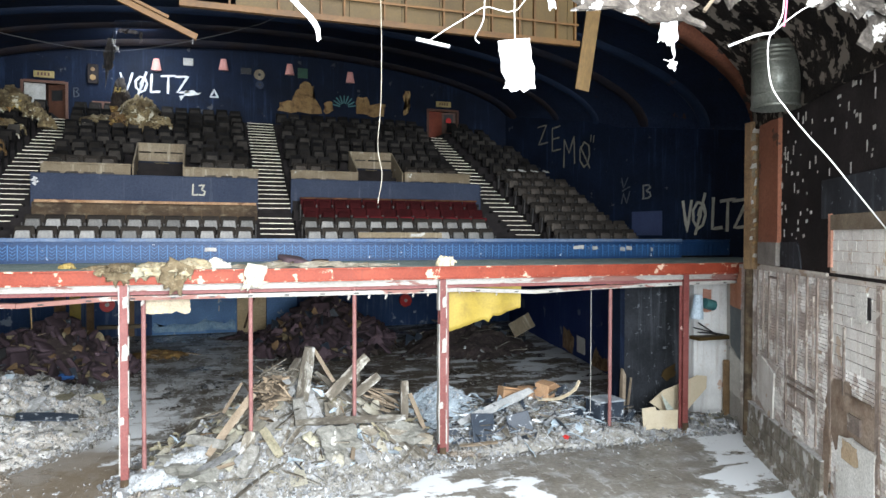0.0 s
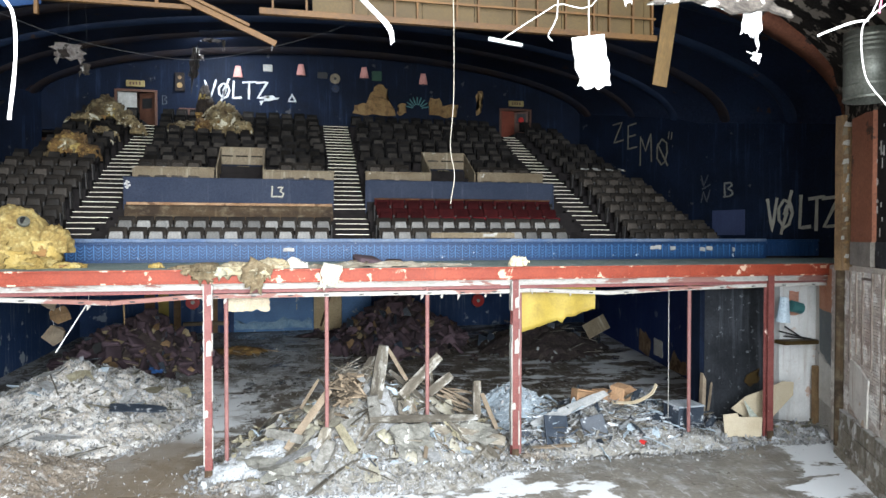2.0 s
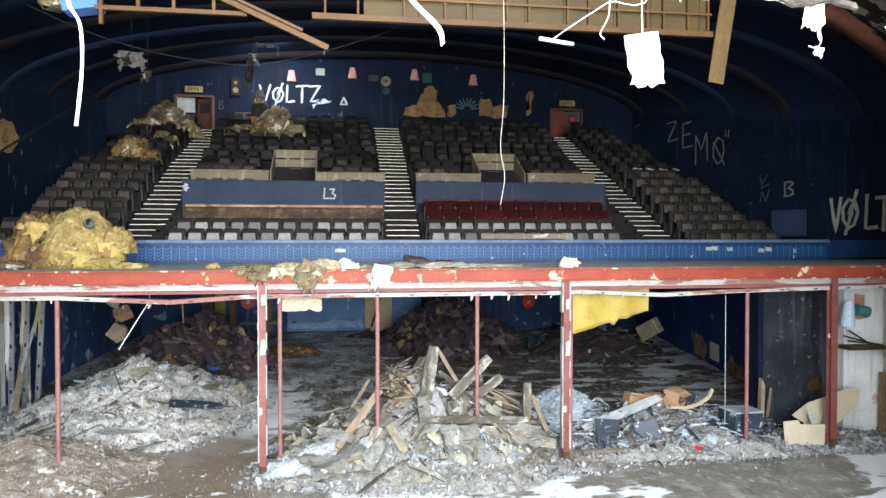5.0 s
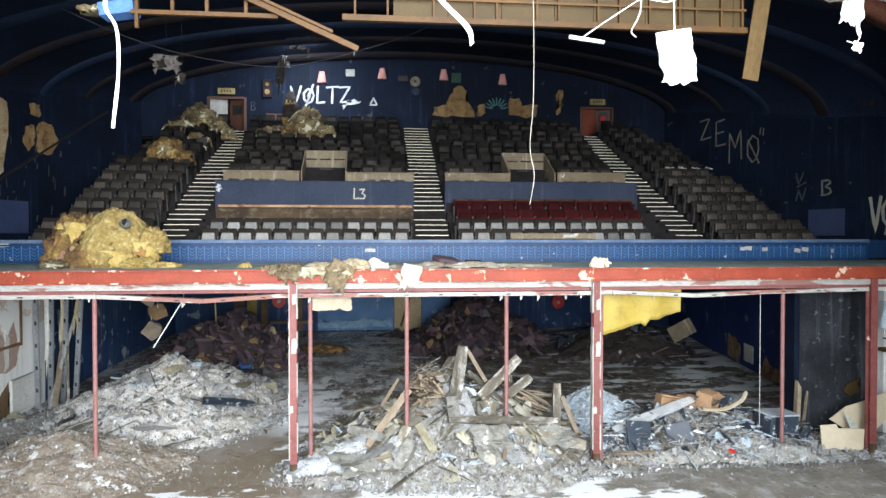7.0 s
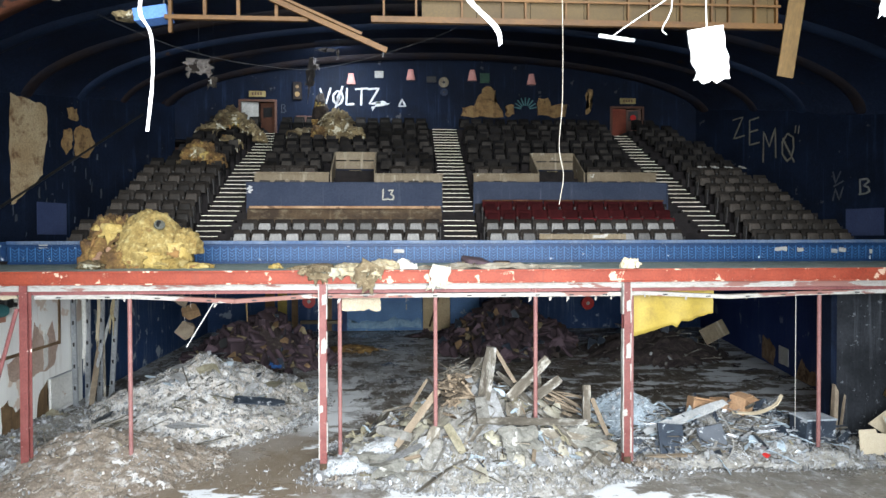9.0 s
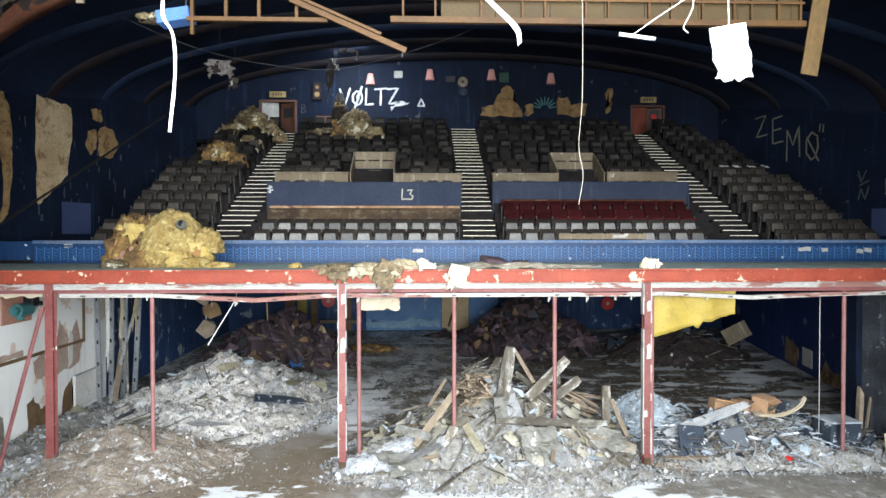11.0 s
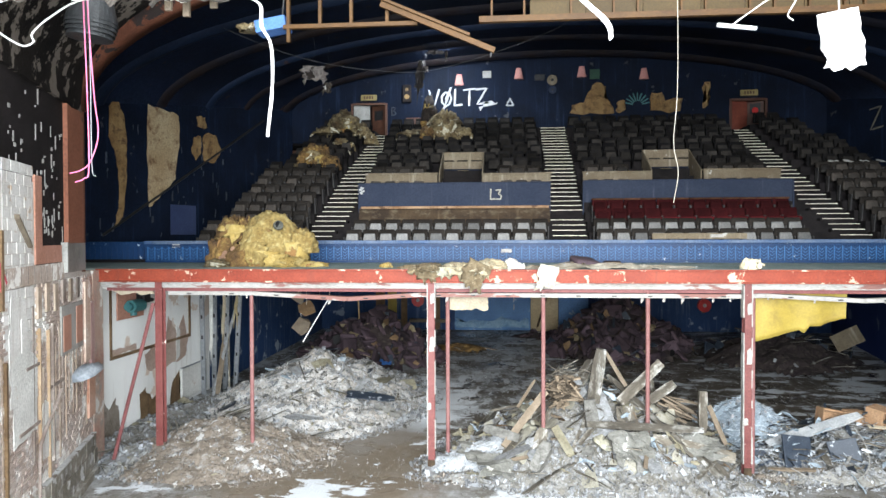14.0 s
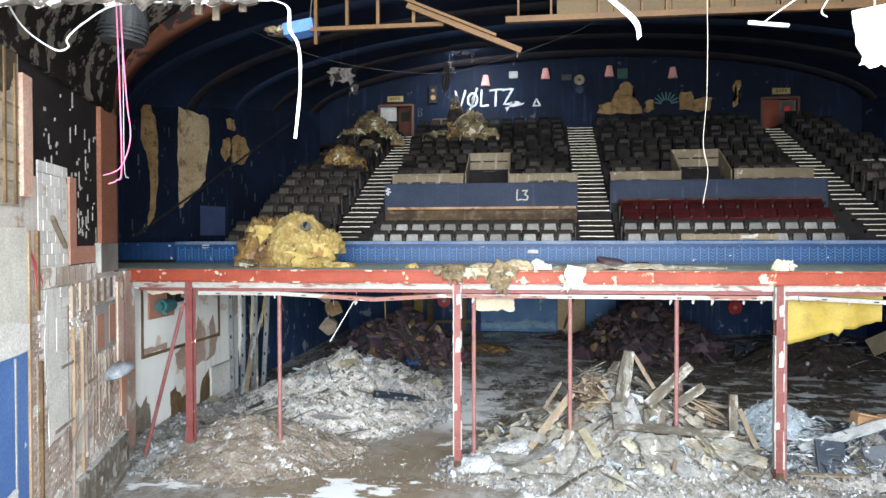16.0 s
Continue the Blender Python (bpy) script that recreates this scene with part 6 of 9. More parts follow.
def letters(word):
    """Hand-drawn capitals as strokes, each 1 high; gives strokes and width."""
    shapes = {
        "V": ([[(0, 1), (0.32, 0), (0.62, 1.02)]], 0.72),
        "O": ([[(0.3, 0), (0.08, 0.25), (0.06, 0.6), (0.28, 0.86), (0.55, 0.78), (0.66, 0.45), (0.52, 0.1), (0.3, 0)], [(0.18, -0.18), (0.62, 1.12)], [(0.42, 0.68), (0.3, 0.42), (0.44, 0.46), (0.32, 0.2)]], 0.8),
        "0": ([[(0.3, 0), (0.1, 0.25), (0.1, 0.65), (0.32, 0.9), (0.55, 0.75), (0.58, 0.4), (0.48, 0.1), (0.3, 0)], [(0.12, 0.75), (0.6, -0.05)]], 0.75),
        "L": ([[(0.1, 1), (0.05, 0.02), (0.5, 0.06)]], 0.62),
        "T": ([[(0, 0.95), (0.7, 1.0)], [(0.36, 0.97), (0.33, 0)]], 0.78),
        "Z": ([[(0, 0.95), (0.62, 1.0), (0.05, 0.05), (0.72, 0.12)]], 0.8),
        "E": ([[(0.55, 1.0), (0.05, 0.95), (0.05, 0.0), (0.6, 0.04)], [(0.05, 0.5), (0.5, 0.53)]], 0.72),
        "M": ([[(0, -0.15), (0.02, 0.9), (0.3, 0.35), (0.58, 0.95), (0.62, -0.05)]], 0.78),
        "B": ([[(0.08, 0.05), (0.05, 0.95)], [(0.05, 0.95), (0.42, 0.98), (0.52, 0.8), (0.25, 0.55), (0.5, 0.4), (0.55, 0.15), (0.35, 0.02), (0.02, 0.0)]], 0.62),
        "3": ([[(0, 0.9), (0.45, 0.95), (0.2, 0.55), (0.5, 0.35), (0.4, 0.02), (0.02, 0.05)]], 0.6),
    }
    out, x = [], 0.0
    for ch in word:
        lines, w = shapes[ch]
        out += [[(x + a, b) for a, b in line] for line in lines]
        x += w
    return out


def tag_on(name_label, lines, size, width, origin, u, v, material, slant=0.0, stretch=1.0):
    ob = thing("graffiti_tag", name_label, "graffiti")
    for line in lines:
        pts = [(a * size * stretch, b * size + a * size * stretch * slant) for a, b in line]
        part("paint_stroke", strokes([pts], width, origin, u, v), material, ob)
    return ob


tag_on("white sprayed word VOLTZ on the dark blue rear wall", letters("VOLTZ"), 0.85, 0.095, (-3.95, WALL_Y, 13.0), UX, UZ, SPRAY, 0.02)
drip = part("graffiti_tag", patch([(0, 0), (0.9, 0.1), (1.0, 0.22), (0.3, 0.3), (0.1, -0.25), (0.02, 0)], (-1.35, WALL_Y, 12.95), UX, UZ, 0.012, 5, 0.1), SPRAY)
tagged(drip, "dripping white spray paint smear", "graffiti")
tag_on("cream sprayed letters on the slate blue barrier", letters("L3"), 0.38, 0.05, (-0.55, 25.545, 7.55), UX, UZ, SPRAY_DULL)
tag_on("small white sprayed mark on the barrier", [[(0, 0.4), (0.4, 0.6)], [(0.1, 0.1), (0.5, 0.3)], [(0.2, 0.7), (0.25, 0.0)]], 0.35, 0.06, (-5.45, 25.545, 7.8), UX, UZ, SPRAY)
tag_on("small white sprayed triangle on the rear wall", [[(0, 0), (0.35, 0)], [(0, 0), (0.17, 0.35)], [(0.35, 0), (0.17, 0.35)]], 1.0, 0.07, (0.1, WALL_Y, 13.0), UX, UZ, SPRAY)
low = thing("wall_panel", "low red-brown panel with a white diamond sign on the rear wall", "wall panel", -4.55, WALL_Y, 11.3)
part("board", cube((-0.62, -0.05, 0.0), (0.62, 0, 1.15), 0.01), DOOR_DARK, low)
part("diamond", patch([(0, -0.17), (0.15, 0), (0, 0.17), (-0.15, 0)], (-0.48, -0.05, 0.85), UX, UZ, 0.008, 3, 0.0), TRIM, low, "small white diamond sign")
tag_on("faint grey-blue sprayed letter beside the rear door", letters("B"), 0.42, 0.04, (-5.95, WALL_Y - 0.01, 12.6), UX, UZ, SPRAY_DIM)
tealfan = []
for i in range(9):
    a = math.pi * (0.06 + 0.88 * i / 8)
    tealfan.append([(0.25 * math.cos(a), 0.22 * math.sin(a)), (0.62 * math.cos(a), 0.6 * math.sin(a))])
tag_on("teal sprayed fan of rays on the rear wall", tealfan, 1.0, 0.06, (6.75, WALL_Y, 12.9), UX, UZ, TEAL)


def wall_axes(a, b, side):
    d = (Vector(b) - Vector(a)).normalized()
    u = Vector((d.x, d.y, 0))
    return u if side < 0 else -u


RU = wall_axes(*RIGHT_UP, 1)
LU = wall_axes(*LEFT_UP, -1)


def right_at(y, z):
    return (on_line(*RIGHT_UP, y) - 0.004, y, z)


def left_at(y, z):
    return (on_line(*LEFT_UP, y) + 0.004, y, z)


def wall_word(label, rows, width, material):
    """Sprayed capitals on the right wall: letter, place along the wall, base height, width and height."""
    ob = thing("graffiti_tag", label, "graffiti")
    for ch, y, z, w, h in rows:
        lines = letters(ch)
        wide = max(a for line in lines for a, b in line)
        bm = bmesh.new()
        for line in lines:
            one = strokes([[(a / wide * w, b * h) for a, b in line]], width, right_at(y, z), RU, UZ)
            part("paint_stroke", one, material, ob)
    return ob


wall_word("cream sprayed word VOLTZ on the dark blue side wall", (("V", 24.92, 6.36, 0.42, 1.30), ("O", 24.5, 6.5, 0.66, 1.30), ("L", 23.62, 6.45, 0.48, 1.30), ("T", 23.2, 6.40, 0.60, 1.28), ("Z", 22.68, 6.44, 0.72, 1.22)), 0.12, SPRAY_DULL)
wall_word("faded sprayed word ZEM0 on the dark blue side wall", (("Z", 33.48, 11.0, 0.74, 1.05), ("E", 32.51, 10.62, 0.66, 1.25), ("M", 31.66, 9.92, 0.74, 1.38), ("0", 30.73, 9.62, 0.78, 1.38)), 0.075, SPRAY_WORN)
wall_word("faint sprayed letter B on the dark blue side wall", (("B", 26.96, 7.89, 0.46, 0.62),), 0.075, SPRAY_FAINT)
tag_on("two short sprayed quote marks on the dark blue side wall", [[(0, 0.1), (0.05, 0.45)], [(0.2, 0.05), (0.25, 0.4)]], 0.9, 0.05, right_at(29.95, 10.75), RU, UZ, SPRAY_WORN)
tag_on("faint sprayed scribble on the dark blue side wall", [[(0, 1), (0.1, 0.6), (0.3, 1)], [(0.05, 0.5), (0.4, 0.65)], [(0, 0), (0.1, 0.4), (0.25, 0), (0.4, 0.45)]], 1.2, 0.06, right_at(28.1, 7.7), RU, UZ, SPRAY_DIM)


def hatch(name, origin, u, w, h, material, label):
    p = patch([(0, 0), (w, 0), (w, h), (0, h)], origin, u, UZ, 0.03, 1, 0.0)
    return structure(name, p, material, label)


DULL_HATCH = surf("faded_blue_hatch", [(0.028, 0.042, 0.10), (0.040, 0.055, 0.12)], 1.0, 20, 0.6, 0.1)
hatch("hatch_right", right_at(27.5, 6.2), RU, 1.65, 1.1, DULL_HATCH, "faded blue hatch in the side wall")
hatch("hatch_left", left_at(27.3, 6.3), LU, 1.5, 1.25, DULL_HATCH, "faded blue hatch in the side wall")
wall_left = bpy.data.objects["wall_left_upper"]
for k, (y, z, outline) in enumerate((
        (24.3, 6.5, [(0.3, 0.1), (0.65, 0.5), (0.9, 2.6), (0.75, 4.2), (0.4, 5.0), (0.05, 4.6), (0.0, 3.4), (0.35, 3.0), (0.5, 1.5)]),
        (26.1, 7.7, [(0.1, -0.35), (0.9, 0.35), (1.5, 0.9), (1.8, 2.6), (1.75, 3.6), (0.05, 3.75), (0.0, 1.8)]),
        (28.6, 9.4, [(0.2, 0.1), (0.55, 0.5), (0.5, 1.2), (0.1, 1.1), (0.0, 0.5)]),
        (29.2, 9.35, [(0.1, 0.1), (0.8, 0.2), (1.25, 0.7), (1.0, 1.3), (0.3, 1.5), (0.0, 1.2)]),
        (28.9, 11.0, [(0, 0), (0.5, 0), (0.5, 0.5), (0, 0.45)]))):
    part("bare_board", patch(outline, left_at(y, z), LU, UZ, 0.02, 20 + k, 0.12), OCHRE if k != 1 else surf("stained_ochre_board", [(0.34, 0.24, 0.13), (0.46, 0.36, 0.22), (0.16, 0.085, 0.04)], 0.9, 16, 0.9, 0.3), wall_left, "bare ochre board where the blue skin is torn off")
rnd = random.Random(91)
bm = bmesh.new()
for k in range(70):
    y = rnd.uniform(20.5, 31.0)
    z = 6.2 + rnd.random() ** 1.4 * 4.2
    w, h = rnd.uniform(0.02, 0.09), rnd.uniform(0.06, 0.5)
    q = patch([(0, 0), (w, 0.02), (w * 1.1, h), (w * 0.2, h * 0.9)], left_at(y, z), LU, UZ, 0.008, 100 + k, 0.05)
    me = bpy.data.meshes.new("tmp")
    q.to_mesh(me)
    q.free()
    bm.from_mesh(me)
    bpy.data.meshes.remove(me)
part("paint_scuff", bm, surf("pale_wall_scuff", [(0.030, 0.042, 0.065), (0.075, 0.085, 0.10)], 3.0, 20, 0.8, 0.2, rnd=0.5, island=True), wall_left, "pale scuffs and damp marks")["kind"] = "stuff"
# slanting dado rail along the left wall
a, b = left_at(24.0, 6.25), left_at(33.5, 12.0)
structure("dado_rail", rod(bmesh.new(), a, b, 0.06, None, 6), PIT, "dark slanting dado rail up the side wall")


def door_set(x0, x1, z1, leaf_material, label, open_leaf):
    ob = structure("door_1" if x0 < 0 else "door_2", cube((x0 - 0.12, REAR_Y - 0.05, 11.2), (x0, REAR_Y + 0.3, z1 + 0.1), 0.01), DOOR_DARK, label)
    part("jamb", cube((x1, REAR_Y - 0.05, 11.2), (x1 + 0.12, REAR_Y + 0.3, z1 + 0.1), 0.01), DOOR_DARK, ob)
    part("head", cube((x0, REAR_Y - 0.05, z1), (x1, REAR_Y + 0.3, z1 + 0.12), 0.01), DOOR_DARK, ob)
    w = (x1 - x0) / 2
    leaf = part("leaf", cube((0, -0.02, 0), (w, 0.02, z1 - 11.3), 0.006), leaf_material, ob)
    leaf.matrix_basis = pose(x0, REAR_Y + 0.12, 11.3, 0, 0, open_leaf)
    leaf = part("leaf", cube((-w, -0.02, 0), (0, 0.02, z1 - 11.3), 0.006), DOOR_DARK, ob)
    leaf.matrix_basis = pose(x1, REAR_Y + 0.12, 11.3, 0, 0, -25)
    part("glass", cube((-w + 0.15, -0.026, 1.1), (-0.15, -0.022, 1.6)), PIT, leaf, "wired glass pane")
    s = thing("exit_sign", "dusty box sign above the rear door", "sign", (x0 + x1) / 2, REAR_Y - 0.05, z1 + 0.22)
    part("body", cube((-0.42, -0.12, 0), (0.42, 0, 0.3), 0.02), SIGN, s)
    for i in range(4):
        part("bar", cube((-0.26 + 0.14 * i, -0.126, 0.08), (-0.18 + 0.14 * i, -0.121, 0.22)), DOOR_DARK, s)


door_set(-7.98, -6.28, 13.15, TRIM, "open double door in the rear wall, dark wood frame", 8)
door_set(11.42, 13.02, 13.0, DOOR_RED, "red-brown double door in the rear wall", 4)
disc = thing("door_notice", "round red notice on a rear door", "notice", 12.55, REAR_Y - 0.02, 12.5)
part("disc", rod(bmesh.new(), (0, 0.02, 0), (0, 0, 0), 0.16, None, 18), RED_GLOSS, disc)


# ------------------------------------------------------------ heaps on the floor
class Heap:
    """A mound over an uneven ring, with a height function on which pieces lie."""

    def __init__(self, cx, cy, rx, ry, h, seed, power=1.3, bumps=0.25, base=0.0):
        self.v = (cx, cy, rx, ry, h, seed, power, bumps, base)

    def z(self, x, y):
        cx, cy, rx, ry, h, seed, power, bumps, base = self.v
        ang = math.atan2((y - cy) / ry, (x - cx) / rx)
        wob = 1 + 0.22 * noise.noise(Vector((math.cos(ang) * 1.6, math.sin(ang) * 1.6, seed)))
        d = math.hypot((x - cx) / rx, (y - cy) / ry) / wob
        if d >= 1:
            return base - 0.06
        z = h * (1 - d) ** power + bumps * (1 - d) ** 0.5 * (0.5 + noise.noise(Vector((x * 0.9, y * 0.9, seed))) + 0.5 * noise.noise(Vector((x * 2.6, y * 2.6, seed))))
        return base + max(z, 0.0) - 0.02

    def mesh(self, n=56):
        cx, cy, rx, ry = self.v[:4]
        bm = bmesh.new()
        bmesh.ops.create_grid(bm, x_segments=n, y_segments=n, size=1.25)
        for v in bm.verts:
            x, y = cx + v.co.x * rx, cy + v.co.y * ry
            z = self.z(x, y)
            if z > self.v[8] - 0.05:
                z += 0.07 * noise.noise(Vector((x * 3.5, y * 3.5, 7))) + 0.035 * noise.noise(Vector((x * 9, y * 9, 2))) + 0.022 * noise.noise(Vector((x * 19, y * 19, 4)))
            v.co = Vector((x, y, z))
        low = [v for v in bm.verts if v.co.z < self.v[8] - 0.055]
        bmesh.ops.delete(bm, geom=low, context="VERTS")
        return bm

    def spot(self, rnd, spread=0.95):
        cx, cy, rx, ry = self.v[:4]
        a, d = rnd.uniform(0, math.tau), spread * math.sqrt(rnd.random())
        x, y = cx + rx * d * math.cos(a), cy + ry * d * math.sin(a)
        return x, y, max(self.z(x, y), self.v[8])


CHUNKS = [shared("chunk", stone((0.10 + 0.02 * i, 0.075, 0.035 + 0.006 * i), i), (CHUNK, CHUNK_GREY, CHUNK_OLIVE, CHUNK_GREY, CHUNK)[i]) for i in range(5)]
WHITE_CHUNKS = [CHUNKS[0], CHUNKS[4], CHUNKS[2]]
SLABS = [shared("plaster_slab", stone((0.22 + 0.05 * i, 0.15 + 0.03 * i, 0.012), 40 + i), (CHUNK, CHUNK_GREY, CHUNK_OLIVE, CHUNK_GREY, CHUNK_OLIVE, CHUNK)[i]) for i in range(6)]
WHITE_SLABS = [shared("plaster_slab", stone((0.13 + 0.04 * i, 0.09 + 0.02 * i, 0.010), 46 + i), CHUNK if i != 2 else CHUNK_OLIVE) for i in range(4)]
BLUE_SLABS = [shared("painted_slab", stone((0.25, 0.2, 0.02), 60 + i), PALE_BLUE) for i in range(3)]
DARK_SLABS = [shared("dark_sheet", stone((0.42, 0.3, 0.02), 70 + i), DARK_SCRAP) for i in range(3)]
GREY_PLANKS = [shared("plank", board(1.0 + 0.4 * i, 0.13 + 0.02 * (i % 3), 0.035, i), OLD_WOOD) for i in range(6)]
RAW_PLANKS = [shared("plank", board(0.4 + 0.16 * i, 0.08, 0.045, 20 + i), RAW_WOOD) for i in range(5)]
LATHS = [shared("lath", board(0.8 + 0.3 * i, 0.035, 0.014, 30 + i, 0.05), OLD_WOOD) for i in range(4)]


def crumbs(area, count, seed, size=(0.008, 0.036), material=None, long=1.0, flat=3.0):
    """Loose crumbs joined in one mesh; area gives a place for each."""
    rnd = random.Random(seed)
    verts, faces = [], []
    for _ in range(count):
        x, y, z = area(rnd)
        s = rnd.uniform(*size) * (1 + 1.5 * (rnd.random() < 0.08))
        k = len(verts)
        tilt = Euler((rnd.uniform(-flat, flat), rnd.uniform(-flat, flat), rnd.uniform(0, 3))).to_matrix()
        f = (rnd.uniform(0.6, 2.2) * long, rnd.uniform(0.35, 1.0), rnd.uniform(0.08, 0.4))
        for c in ((-1, -1, -1), (1, -1, -0.8), (0.8, 1, -1), (-1, 0.8, -1), (-0.7, -0.8, 1), (0.9, -0.7, 0.8), (0.6, 0.8, 1), (-0.8, 0.7, 0.9)):
            verts.append(tuple(tilt @ Vector((c[0] * f[0] * s, c[1] * f[1] * s, c[2] * f[2] * s)) + Vector((x, y, z + s * 0.2))))
        faces += [(k, k + 3, k + 2, k + 1), (k + 4, k + 5, k + 6, k + 7), (k, k + 1, k + 5, k + 4), (k + 1, k + 2, k + 6, k + 5), (k + 2, k + 3, k + 7, k + 6), (k + 3, k, k + 4, k + 7)]
    return from_lists("grain_layer", verts, faces, material or CRUMB)


def scatter(heap, parent, meshes, count, seed, tilt=35, spread=0.95, lift=0.05, scale=(0.7, 1.3), name=None, spin=180):
    rnd = random.Random(seed)
    for _ in range(count):
        x, y, z = heap.spot(rnd, spread)
        s = rnd.uniform(*scale)
        me = rnd.choice(meshes)
        m = pose(x, y, z + lift * rnd.uniform(0.2, 1.2), rnd.gauss(0, tilt), rnd.gauss(0, tilt), rnd.uniform(-spin, spin)) @ Matrix.Diagonal((s, s, s, 1))
        at(name or me.name.split(".")[0], me, m, parent)


def scatter_down(heap, parent, meshes, count, seed, slope=26, spread=0.9, lift=0.12, scale=(0.7, 1.3), name=None):
    """Long pieces that lie down the slope of a heap, pointing at its top."""
    rnd = random.Random(seed)
    for _ in range(count):
        x, y, z = heap.spot(rnd, spread)
        a = math.degrees(math.atan2(y - heap.v[1], x - heap.v[0])) + rnd.gauss(0, 38)
        s = rnd.uniform(*scale)
        me = rnd.choice(meshes)
        m = pose(x, y, z + lift * rnd.uniform(0.3, 1.3), rnd.gauss(0, 18), rnd.gauss(slope, 12), a) @ Matrix.Diagonal((s, s, s, 1))
        at(name or me.name.split(".")[0], me, m, parent)


def heap_thing(name, label, heap, material, n=56):
    return tagged(part(name, heap.mesh(n), material, None, "", False), label, "rubble heap", kind="")


SLIVERS_C = [shared("paper_strip", laid(torn_sheet(0.07 + 0.03 * i, 0.5 + 0.1 * i, 0.006, 370 + i, 0.3, 0.14, 4, 8)), (CHUNK, PALE_BLUE, CHUNK_OLIVE)[i]) for i in range(3)]

# white plaster heap under the balcony
heap_a = Heap(-6.9, 25.4, 4.1, 5.4, 1.75, 1, 1.0, 0.35)
ha = heap_thing("plaster_heap", "heap of broken white plaster under the balcony", heap_a, surf("white_plaster_rubble", [(0.40, 0.365, 0.32), (0.54, 0.53, 0.505), (0.65, 0.655, 0.655)], 2.0, 16, 0.95, 0.9), 210)
scatter(heap_a, ha, WHITE_CHUNKS, 130, 1, 35, 0.95, 0.04, (0.25, 0.8))
scatter(heap_a, ha, WHITE_SLABS, 150, 2, 18, 0.95, 0.04, (0.3, 0.8))
scatter(heap_a, ha, [SLABS[1], SLABS[2], SLABS[3]], 34, 202, 18, 0.95, 0.06, (0.4, 0.9))
scatter(heap_a, ha, BLUE_SLABS, 14, 3, 15)
scatter(heap_a, ha, LATHS, 22, 4, 12)
scatter(heap_a, ha, [WHITE_SLABS[3], SLABS[4], SLABS[1]], 16, 203, 14, 0.9, 0.08, (1.4, 2.0))
scatter(heap_a, ha, GREY_PLANKS[:3], 8, 204, 10, 0.9, 0.08, (0.5, 1.0))
scatter(heap_a, ha, DARK_SLABS, 5, 5, 12)
at("blue_board", shared("blue_board", board(1.6, 0.5, 0.03, 5), DARK_SCRAP), pose(-4.6, 22.9, 0.78, 14, 8, 12), ha, "dark blue board")
at("white_sheet", shared("white_sheet", stone((0.75, 0.4, 0.02), 3), CHUNK), pose(-6.3, 21.0, 0.5, -30, 12, 25), ha, "broken white sheet")
BLUE_CLOTH = surf("bright_blue_cloth", [(0.020, 0.075, 0.24), (0.035, 0.12, 0.34)], 3.0, 30, 0.9, 0.4)
for k, (x, y, z) in enumerate(((-5.73, 31.47, 0.35), (-5.86, 29.96, 0.35))):
    at("blue_scrap", shared("blue_scrap", lump((0.42, 0.26, 0.16), 150 + k, 0.4, 3, 0.4), BLUE_CLOTH), pose(x, y, z, 8, 6, 25 * k), ha, "crumpled blue plastic sheet")
# soil heap before it
heap_b = Heap(-8.0, 18.9, 3.1, 2.6, 1.05, 2, 1.1, 0.25)
hb = heap_thing("soil_heap", "brown heap of soil and plaster crumbs by the posts", heap_b, RUBBLE_BROWN, 200)
scatter(heap_b, hb, CHUNKS, 60, 6, 35, 1.0, 0.03, (0.2, 0.6))
scatter(heap_b, hb, LATHS, 10, 7, 10)
scatter(heap_b, hb, GREY_PLANKS, 4, 8, 8)
# large heap of timber and plaster
heap_c = Heap(2.5, 19.6, 4.3, 3.3, 2.0, 3, 1.15, 0.45)
hc = heap_thing("timber_heap", "large heap of splintered timber, plaster and insulation", heap_c, RUBBLE, 210)
scatter(heap_c, hc, CHUNKS, 60, 9, 35, 1.0, 0.05, (0.4, 1.0))
scatter(heap_c, hc, SLABS, 110, 10, 26, 0.95, 0.07, (0.4, 1.2))
scatter_down(heap_c, hc, GREY_PLANKS, 44, 11, 24, 0.95, 0.10, (0.4, 1.1))
scatter(heap_c, hc, GREY_PLANKS, 44, 211, 14, 0.95, 0.10, (0.4, 1.0))
scatter(heap_c, hc, RAW_PLANKS, 26, 12, 16, 0.8, 0.12)
scatter_down(heap_c, hc, LATHS, 60, 13, 26, 0.95, 0.09, (0.5, 1.0))
SHEETS = [shared("board_sheet", board(1.0 + 0.25 * i, 0.34 + 0.09 * i, 0.022, 250 + i, 0.25), (OLD_WOOD, CHUNK_GREY, CHUNK, OLD_WOOD)[i]) for i in range(4)]
scatter_down(heap_c, hc, SHEETS, 44, 213, 30, 0.85, 0.14, (0.6, 1.1))
scatter(heap_c, hc, SLIVERS_C, 90, 226, 26, 0.95, 0.10, (0.4, 1.0))
CEILING_SLABS = [shared("ceiling_slab", stone((0.34 + 0.05 * i, 0.24 + 0.03 * i, 0.018), 540 + i), (CHUNK, CHUNK_GREY, CREAM_PLASTER, CREAM_PLASTER, CHUNK_GREY)[i]) for i in range(5)]
scatter_down(heap_c, hc, CEILING_SLABS, 90, 541, 32, 0.9, 0.08, (0.5, 1.25))
scatter_down(heap_c, hc, GREY_PLANKS[2:], 10, 542, 34, 0.7, 0.2, (0.6, 1.0))
CREAM_WADS = [shared("wool_wad", lump((0.26, 0.22, 0.13), 84 + i, 0.4, 3, 0.25), CREAM_WOOL, True) for i in range(3)]
scatter(heap_c, hc, CREAM_WADS, 14, 14, 20, 0.85, 0.08, (0.6, 1.5))
